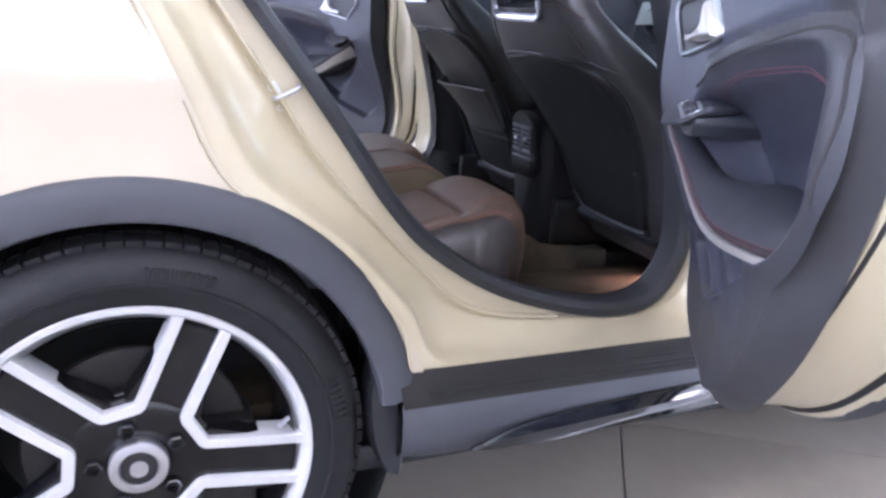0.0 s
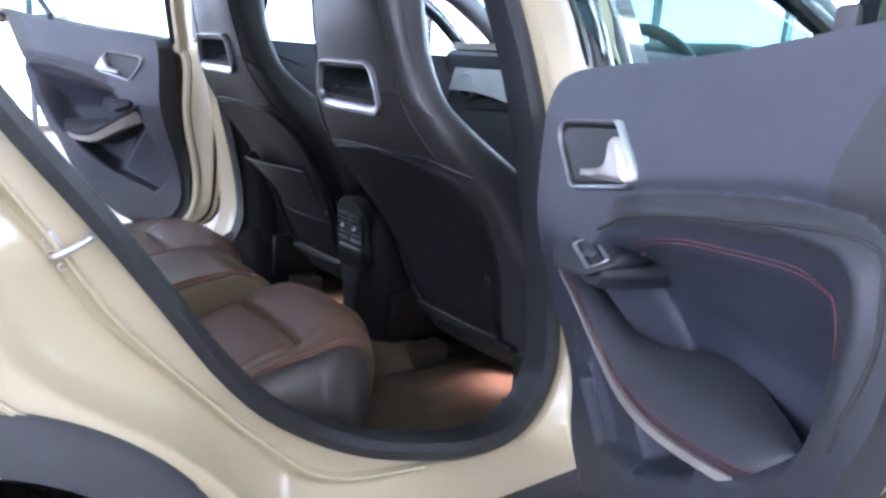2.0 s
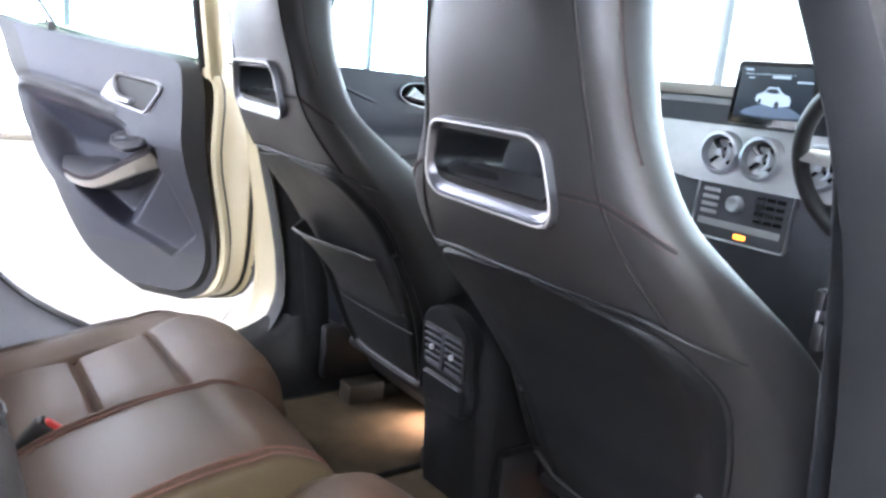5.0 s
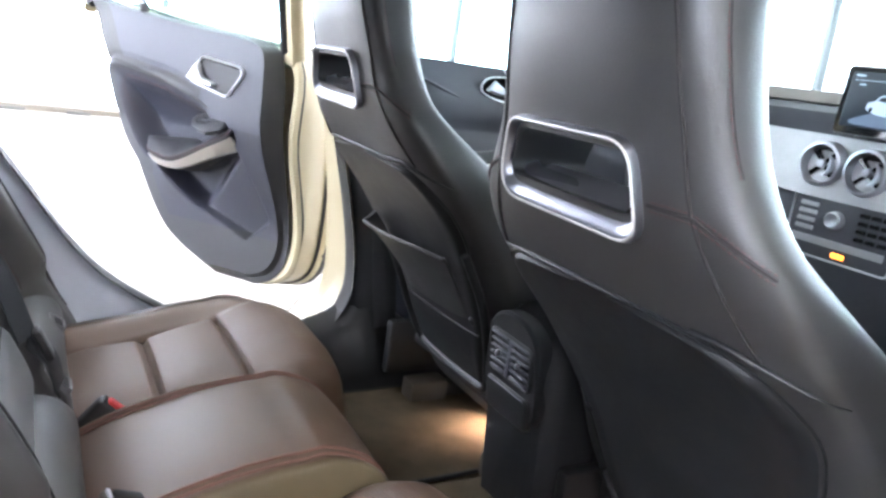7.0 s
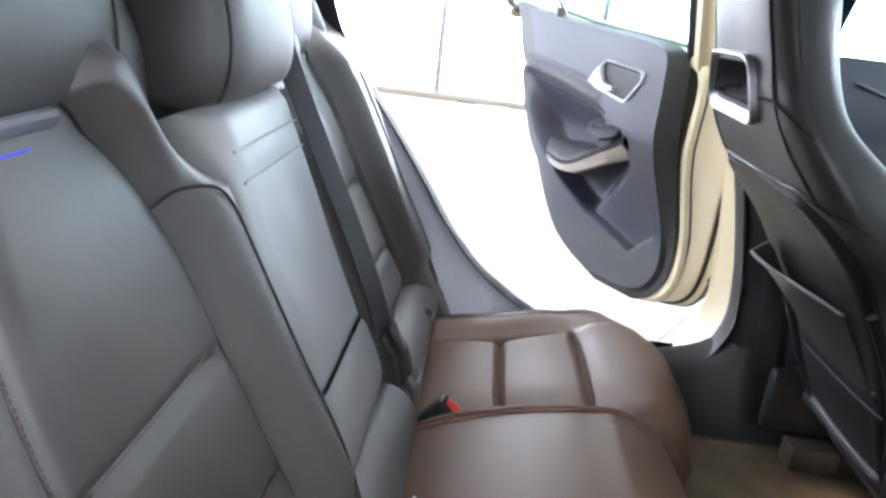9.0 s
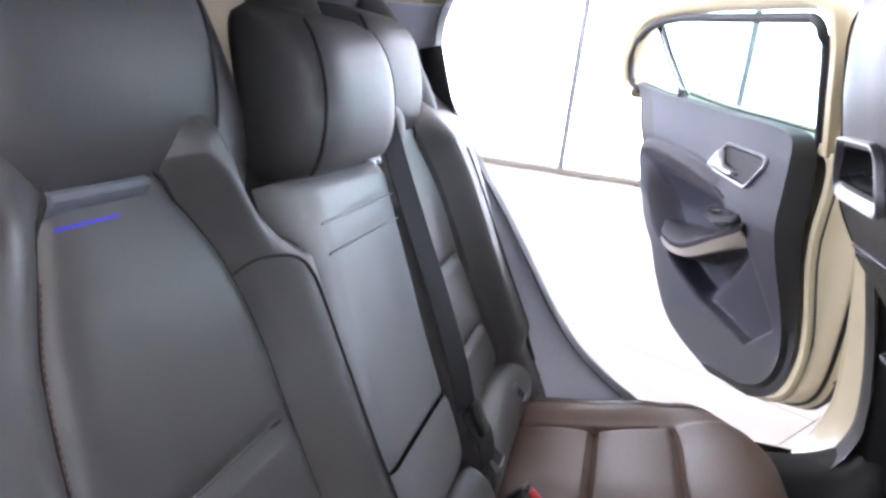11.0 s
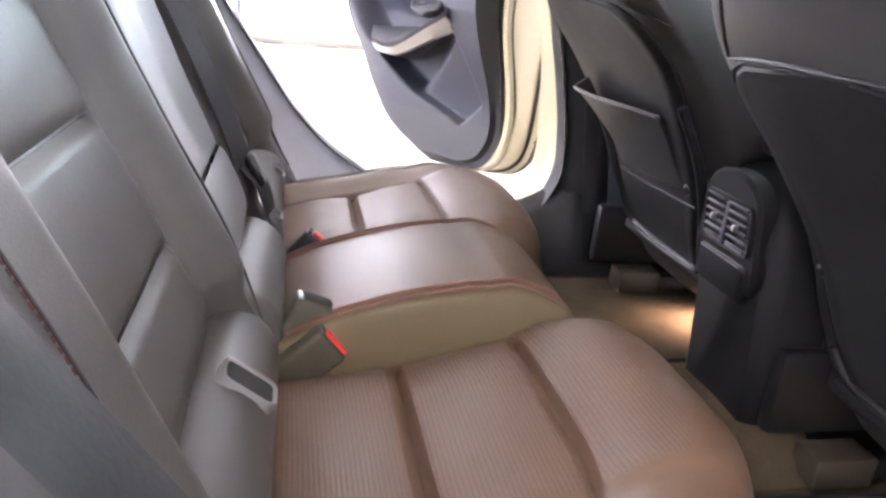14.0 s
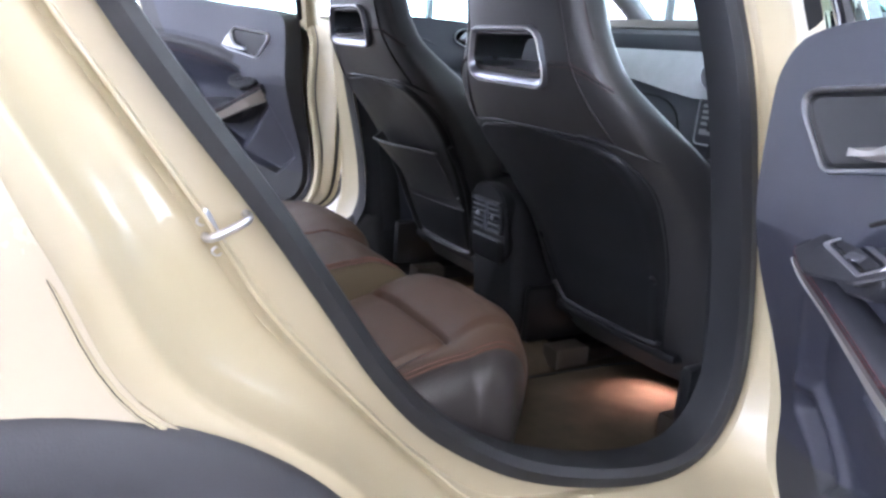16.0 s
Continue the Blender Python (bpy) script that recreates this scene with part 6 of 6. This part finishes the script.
# headrests
def headrest(y, x, z, w, h, dpt, label):
    hr = thing("headrest", (x, y, z), label, "headrest", "rear headrests")
    rings = []
    for t in steps(0, 1, 18):
        zz = z + h * t
        k = (1 - abs(2 * t - 1) ** 4) ** 0.5
        hw, hd = w / 2 * (0.90 + 0.10 * k) * (1 - 0.07 * t), dpt / 2 * (0.45 + 0.55 * k)
        xo = x - 0.16 * h * t + 0.015 * math.sin(math.pi * t)
        ring = []
        for j in range(36):
            a = 2 * math.pi * j / 36
            ex = 2 / 4.6
            ring.append(V((xo + hd * math.copysign(abs(math.cos(a)) ** ex, math.cos(a)), y + hw * math.copysign(abs(math.sin(a)) ** ex, math.sin(a)), zz)))
        rings.append(ring)
    pad_ob = part("head_pad", loft(rings), HEADLEATHER, hr, "charcoal leather head pad")
    for sg in (-1, 1):
        part("seam", tube([rings[i][9 + (-4 if sg > 0 else 4) if sg > 0 else 27 + 4] + V((0.001, 0, 0)) for i in range(1, 18)], 0.002, 6), SEAM, pad_ob)
        part("post", tube([(x - 0.005, y + sg * w * 0.28, z + 0.03), (x + 0.01, y + sg * w * 0.28, z - 0.06)], 0.006, 10), CHROME, hr, "steel headrest post")
    return hr


headrest(-0.342, 0.080, 1.056, 0.285, 0.20, 0.135, "charcoal leather outer rear headrest")
headrest(0.342, 0.080, 1.056, 0.285, 0.20, 0.135, "charcoal leather outer rear headrest")
headrest(0.0, 0.146, 1.052, 0.262, 0.175, 0.125, "charcoal leather middle rear headrest, pushed down")

# middle belt, tongue and buckles
mb = thing("middle_seat_belt", (0.25, 0.165, 0.70), "black middle seat belt hanging along the centre armrest", "seat belt")
bz = [(1.10, 0.146), (1.02, 0.146), (0.93, 0.146), (0.84, 0.145), (0.76, 0.145), (0.70, 0.148)]
part("webbing", ribbon(spline([on_back(z, y, 0.050 - 0.016 * smooth01(0.8, 0.7, z)) for z, y in bz], 6), (0.75, 0.6, 0.1), 0.030, 0.003), BELT, mb)
part("webbing_fold", ribbon(spline([on_back(0.70, 0.148, 0.036), on_back(0.66, 0.152, 0.046), on_back(0.62, 0.154, 0.036)], 5), (0.25, 1, 0.1), 0.046, 0.003), BELT, mb)
part("tongue", box(on_back(0.685, 0.150, 0.048), (0.012, 0.030, 0.050), 0.005, Matrix.Rotation(radians(-25), 4, "Y")), BUCKLE, mb, "black belt tongue")


def buckle(place, turn, label, long=0.085, button=None, case=None, plate=None):
    b = thing("belt_buckle", place, label, "buckle", "rear belt buckles")
    m = Matrix.Translation(place) @ turn

    def tr(bm):
        bmesh.ops.transform(bm, matrix=m, verts=bm.verts)
        return bm
    part("housing", tr(box((0, 0, -long / 2), (0.052, 0.030, long), 0.007, None, 3)), case or BUCKLE, b)
    part("release_button", tr(box((0.004, 0.0, 0.0), (0.036, 0.018, 0.010), 0.003)), button or RED, b, "release button")
    part("slot", tr(box((-0.019, 0.0, 0.0005), (0.005, 0.020, 0.004), 0.001)), plate or SEAM, b)
    part("stalk", tr(ribbon([(0, 0, -long + 0.01), (0, 0, -long - 0.08)], (1, 0, 0), 0.04, 0.006)), BELT, b)


buckle(V((0.466, 0.166, 0.592)), Matrix.Rotation(radians(-6), 4, "Z") @ Matrix.Rotation(radians(40), 4, "Y"), "black belt buckle with red button lying on the seat")
buckle(V((0.4715, -0.150, 0.5785)), Matrix.Rotation(radians(4), 4, "Z") @ Matrix.Rotation(radians(49), 4, "Y"), "olive-grey belt buckle with red button standing in the seat gap", 0.080, None, OLIVE)
buckle(V((0.450, -0.112, 0.614)), Matrix.Rotation(radians(6), 4, "Z") @ Matrix.Rotation(radians(22), 4, "Y"), "olive-grey belt guide with a metal edge in the seat gap", 0.075, SEAM, OLIVE, CHROME)
# anchor covers at the seat's outer corners and the near belt anchor
for y, x, z, lab in ((0.457, 0.394, 0.622, "grey plastic anchor cover in the seat corner"), (0.205, 0.394, 0.622, "grey plastic anchor cover in the seat gap"), (-0.338, 0.3845, 0.6345, "grey plastic anchor cover in the seat gap")):
    an = thing("anchor_cover", (x, y, z), lab, "anchor cover", "child seat anchors")
    turn = Matrix.Rotation(radians(-54), 4, "Y")
    pl = lambda u, v, h: V((x, y, z)) + (turn @ V((h, u, v)))
    o = rounded(0.042, 0.060, 0.011, 4) if y < 0 else rounded(0.046, 0.034, 0.009, 4)
    part("bezel", frame_ring(o, inset(o, 0.006), (-0.01, 0.003), pl), ANCHOR, an, "grey anchor bezel")
    part("opening", pad(inset(o, 0.005), [(0, 0.0005), (0.002, 0.001)], pl, False), SEAM, an)
# parcel shelf, and strips added for bluish light in the gap below the headrest
part("parcel_shelf", box((-0.36, 0, 1.02), (0.62, 1.20, 0.02), 0.006), CARPET, CAR, "dark parcel shelf")
for zz, rr, mm, lab, y0, y1 in ((1.070, 0.012, LIP, "grey lip with the gap's bluish light in its colour", -0.430, -0.330), (1.0535, 0.0024, BLUEGLOW, "blue light in the headrest gap, added as a glowing strip", -0.428, -0.366)):
    part("gap_light_strip", tube([on_back(zz, y, back_relief(zz, abs(y)) - 0.0015) for y in steps(y0, y1, 12)], rr, 10, flat=0.6), mm, BENCH, lab)


# ---- centre console ----
CONSOLE = thing("centre_console", (1.35, 0.005, 0.34), "black centre console with twin rear air vents", "console")
cb = []
for x, hw, zt in ((1.078, 0.080, 0.720), (1.090, 0.088, 0.752), (1.12, 0.092, 0.775), (1.25, 0.095, 0.79), (1.45, 0.09, 0.78), (1.60, 0.10, 0.76), (1.80, 0.13, 0.76)):
    cb.append([V((x + (0.03 if z < 0.5 and x < 1.1 else 0), 0.005 + y, z)) for y, z in ((-hw, 0.34), (-hw, zt - 0.04), (-hw + 0.012, zt - 0.012), (-hw + 0.035, zt), (hw - 0.035, zt), (hw - 0.012, zt - 0.012), (hw, zt - 0.04), (hw, 0.34))])
part("console_body", loft(cb), MATTBLACK, CONSOLE, "black plastic console body")
cp = lambda u, v, h: V((1.073 - h + 0.10 * (0.70 - v), 0.005 + u, v))
hood = smooth2([(-0.070, 0.600), (-0.077, 0.70), (-0.070, 0.742), (-0.040, 0.768), (0.0, 0.775), (0.040, 0.768), (0.070, 0.742), (0.077, 0.70), (0.070, 0.600)], 4)
part("vent_hood", pad(hood, [(0, -0.02), (0, 0.006), (0.006, 0.012), (0.012, 0.011)], cp), MATTBLACK, CONSOLE, "dark vent hood")
vo = rounded(0.126, 0.080, 0.012, 4, 0, 0.695)
part("vent_frame", frame_ring(vo, inset(vo, 0.007), (0.008, 0.016), cp), SHELL, CONSOLE, "black vent frame")
part("vent_back", pad(inset(vo, 0.006), [(0, 0.008), (0.001, 0.0082)], cp, False), SEAM, CONSOLE)
for c in (-0.030, 0.030):
    for k in range(6):
        z = 0.664 + 0.0125 * k
        part("vent_slat", box(cp(c, z, 0.013), (0.010, 0.049, 0.0045), 0.0012, Matrix.Rotation(radians(25), 4, "Y")), TRIM, CONSOLE)
    part("vent_tab", box(cp(c, 0.695, 0.019), (0.008, 0.006, 0.010), 0.002), CHROME, CONSOLE, "chrome vent tab")
part("vent_divider", box(cp(0, 0.695, 0.013), (0.010, 0.011, 0.070), 0.003), TRIM, CONSOLE)
part("drawer", pad(rounded(0.128, 0.058, 0.012, 4, 0, 0.615), [(0, 0.004), (0, 0.014), (0.005, 0.018)], cp), SHELL, CONSOLE, "small black drawer")
part("drawer_lip", tube([cp(u, 0.640, 0.019) for u in steps(-0.052, 0.052, 6)], 0.0018, 6), TRIM, CONSOLE)
part("armrest_lid", box((1.29, 0.005, 0.805), (0.30, 0.17, 0.04), 0.014, None, 3), LEATHER, CONSOLE, "black leather armrest lid")
part("gear_knob_stub", box((1.63, 0.0, 0.80), (0.10, 0.07, 0.05), 0.02, None, 3), SHELL, CONSOLE)

# ---- dashboard ----
DASHB = part("dashboard", loft([[V((x + 0.03 * (abs(y) / 0.7) ** 2 * -1, y, z)) for x, z in ((2.36, 1.085), (2.15, 1.155), (2.03, 1.195), (1.955, 1.192), (1.935, 1.175), (1.945, 1.135), (1.965, 1.10), (1.965, 1.05), (1.95, 0.98), (1.93, 0.92), (1.945, 0.80), (1.98, 0.60), (2.1, 0.40))] for y in steps(-0.74, 0.74, 40)], False, False), DASH, CAR, "black grained dashboard")
part("dash_top_cover", thicken(field(lambda t, y: V((1.95 + 0.26 * t - 0.03 * (abs(y) / 0.7) ** 2, y, 1.222 + 0.012 * math.sin(math.pi * min(1, t * 1.6)) - 0.055 * t)), steps(0, 1, 10), steps(-0.72, 0.72, 30)), 0.026), LITDASH, DASHB, "dash top cover with sunlight put into its pale colour")
part("dash_inlay", thicken(field(lambda t, y: V((1.930 + 0.026 * t - 0.03 * (abs(y) / 0.7) ** 2, y, 0.985 + 0.055 * smooth01(0.15, 0.6, y) + (0.145 - 0.055 * smooth01(0.15, 0.6, y)) * t)), steps(0, 1, 8), steps(-0.22, 0.70, 24)), 0.006), DASHTRIM, DASHB, "silver-grey dash inlay")


def dash_vent(y, z):
    at = lambda a, b, h: V((1.930 - h, y + a, z + b))
    v = part("round_vent", lathe([(0.052, -0.02), (0.052, 0.012), (0.049, 0.018), (0.044, 0.019), (0.041, 0.010), (0.041, -0.012)], at, 32), CHROME, DASHB, "round chrome air vent")
    part("vent_well", lathe([(0.042, -0.010), (0.030, -0.012), (0.0005, -0.012)], at, 24), SEAM, v)
    for ang in (45, 135):
        ca, sa = math.cos(radians(ang)), math.sin(radians(ang))
        part("vent_blade", pad([(-0.040, -0.006), (0, -0.0035), (0.040, -0.006), (0.040, 0.006), (0, 0.0035), (-0.040, 0.006)], [(0, -0.010), (0.001, 0.002), (0.002, 0.003)], lambda u, w, h: at(u * ca - w * sa, u * sa + w * ca, h)), GLOSSBLACK, v)
    part("vent_crescent", tube([at(0.026 * math.cos(radians(an)), 0.026 * math.sin(radians(an)), 0.008) for an in steps(120, 260, 12)], [0.0008 + 0.006 * math.sin(math.pi * n / 12) for n in range(13)], 8), CHROME, v, "bright crescent of the vent vane")
    part("vent_boss", lathe([(0.010, 0.0), (0.009, 0.014), (0.0005, 0.015)], at, 14), CHROME, v)


for y, z in ((0.124, 1.062), (0.014, 1.060), (-0.13, 1.06), (0.62, 1.06), (-0.64, 1.06)):
    dash_vent(y, z)

# tablet screen
sp = lambda u, v, h: V((1.925 - h + 0.06 * (v - 1.2), u, v))
scr = part("display", pad(rounded(0.215, 0.150, 0.012, 4, 0.012, 1.208), [(0, -0.012), (0, 0.0), (0.003, 0.004)], sp), GLOSSBLACK, DASHB, "glossy black tablet display, lit")
part("display_image", pad(rounded(0.185, 0.118, 0.004, 2, 0.012, 1.211), [(0, 0.0045), (0.001, 0.0052)], sp), SCREEN, scr, "dark blue lit screen")
# the picture: a pale car seen from its front quarter on a lit floor, with bars of text above
pic = lambda pts, h0, mat, name, label="": part(name, pad([(0.012 - u, 1.203 + v) for u, v in pts], [(0, 0.005), (0.0005, h0)], sp), mat, scr, label)
pic(smooth2([(-0.075, -0.040), (-0.03, -0.020), (0.03, -0.018), (0.080, -0.040), (0.04, -0.047), (-0.04, -0.047)], 3), 0.0058, SCREENMID, "display_floor", "faintly lit floor on the screen")
pic([(-0.042, -0.006), (-0.040, 0.003), (-0.026, 0.008), (-0.014, 0.021), (0.010, 0.021), (0.024, 0.008), (0.040, 0.003), (0.046, -0.006), (0.045, -0.018), (0.012, -0.024), (-0.020, -0.020), (-0.041, -0.012)], 0.0064, SCREENPALE, "display_picture", "pale car on the screen")
pic([(-0.021, 0.009), (-0.011, 0.018), (0.008, 0.018), (0.018, 0.008), (0.0, 0.006)], 0.0070, SCREEN, "display_window")
for cu, cv, cr in ((0.014, -0.018, 0.0085), (-0.030, -0.011, 0.006)):
    pic([(cu + cr * 0.75 * math.cos(k * math.pi / 6), cv + cr * math.sin(k * math.pi / 6)) for k in range(12)], 0.0072, SCREEN, "display_tyre")
for u, v, w, hh in ((0.085, 1.262, 0.022, 0.004), (0.030, 1.252, 0.13, 0.0012), (0.0, 1.247, 0.045, 0.006), (0.075, 1.243, 0.014, 0.003), (-0.058, 1.238, 0.038, 0.004)):
    part("display_bar", pad(rounded(w, hh, 0.0005, 2, u, v), [(0, 0.005), (0.0003, 0.0060)], sp), SCREENPALE, scr)

# control panel below the vents
kp = lambda u, v, h: V((1.935 - h - 0.04 * (0.95 - v), u, v))
con = part("control_panel", pad(rounded(0.255, 0.150, 0.014, 4, 0.042, 0.928), [(0, -0.02), (0, 0.004), (0.004, 0.008)], kp), DASH, DASHB, "dark control panel with rows of keys")
o = rounded(0.262, 0.157, 0.016, 4, 0.042, 0.928)
part("panel_rim", frame_ring(o, inset(o, 0.006), (-0.005, 0.010), kp), CHROME, con, "satin chrome panel rim")
part("rotary_knob", lathe([(0.020, 0.006), (0.019, 0.026), (0.016, 0.029), (0.012, 0.028), (0.0005, 0.026)], lambda a, b, h: kp(0.055 + a, 0.945 + b, h), 24), CHROME, con, "chrome rotary knob")
for r in range(4):
    for c in range(3):
        part("key", pad(rounded(0.022, 0.011, 0.002, 2, -0.058 + 0.026 * c, 0.915 + 0.018 * r), [(0, 0.007), (0.001, 0.012)], kp), GLOSSBLACK, con)
    part("key", pad(rounded(0.046, 0.010, 0.002, 2, 0.128, 0.915 + 0.018 * r), [(0, 0.007), (0.001, 0.012)], kp), DASHTRIM, con, "pale key")
part("disc_slot", pad(rounded(0.225, 0.018, 0.003, 2, 0.042, 0.890), [(0, 0.007), (0.001, 0.009)], kp), DASHTRIM, con, "silver bar of the control panel")
part("indicator", pad(rounded(0.032, 0.012, 0.003, 2, 0.030, 0.868), [(0, 0.007), (0.001, 0.010)], kp), AMBER, con, "lit amber indicator")

part("glovebox_gap", tube(spline([(1.926, 0.66, 0.972), (1.931, 0.431, 0.983), (1.934, 0.335, 0.976), (1.932, 0.275, 0.945), (1.926, 0.246, 0.905), (1.928, 0.235, 0.84)], 6), 0.003, 6), SEAM, DASHB, "dark gap round the glovebox lid")

# ---- steering wheel ----
STEER = part("steering_column", tube([(1.98, -0.365, 1.02), (1.78, -0.365, 1.075)], 0.045, 14), SHELL, CAR, "black steering column")
tilt = Matrix.Translation((1.735, -0.365, 1.085)) @ Matrix.Rotation(radians(-22), 4, "Y")
ringp = [tilt @ V((0, 0.178 * math.sin(2 * math.pi * j / 48), 0.178 * math.cos(2 * math.pi * j / 48))) for j in range(48)]
part("wheel_rim", tube(ringp, 0.0165, 12, True), LEATHER, STEER, "black leather steering wheel rim")
part("wheel_hub", box(tilt @ V((0.012, 0, -0.01)), (0.06, 0.15, 0.12), 0.025, Matrix.Rotation(radians(-22), 4, "Y"), 3), SHELL, STEER)
for sg in (-1, 1):
    part("wheel_spoke", tube([tilt @ V((0.005, sg * 0.06, 0.0)), tilt @ V((0, sg * 0.172, 0.008))], [0.024, 0.016], 10, flat=0.5), SILVER, STEER, "silver wheel spoke")
    part("wheel_keys", box(tilt @ V((-0.018, sg * 0.085, 0.006)), (0.012, 0.04, 0.035), 0.004), GLOSSBLACK, STEER)
part("wheel_spoke", tube([tilt @ V((0.005, 0, -0.06)), tilt @ V((0, 0, -0.172))], [0.022, 0.016], 10, flat=0.5), SILVER, STEER)
part("binnacle", box((1.93, -0.365, 1.19), (0.14, 0.36, 0.09), 0.04, None, 4), DASH, DASHB, "black instrument hood")
part("wiper_stalk", tube([(1.79, -0.33, 1.09), (1.76, -0.19, 1.10)], 0.007), SHELL, STEER)


# ---- floor tiles, laid askew to the car ----
TS, TA = 1.2, radians(58)
tile_mesh = bpy.data.meshes.new("floor_tile")
tb = box((0, 0, -0.008), (TS - 0.004, TS - 0.004, 0.016), 0.0015, None, 1)
tb.to_mesh(tile_mesh)
tb.free()
tile_mesh.materials.append(TILE)
tc, tsn = math.cos(TA), math.sin(TA)
for i in range(-12, 13):
    for j in range(-12, 13):
        x = 0.42 + (i + 0.5) * TS * tc - (j + 0.5) * TS * tsn
        y = 2.85 + (i + 0.5) * TS * tsn + (j + 0.5) * TS * tc
        if ROOM_X0 - 0.2 < x < ROOM_X1 + 0.2 and ROOM_Y0 - 0.2 < y < ROOM_Y1 + 0.2:
            t = new("tile", tile_mesh)
            t.location, t.rotation_euler = (x, y, 0), (0, 0, TA)
            t.parent = floor
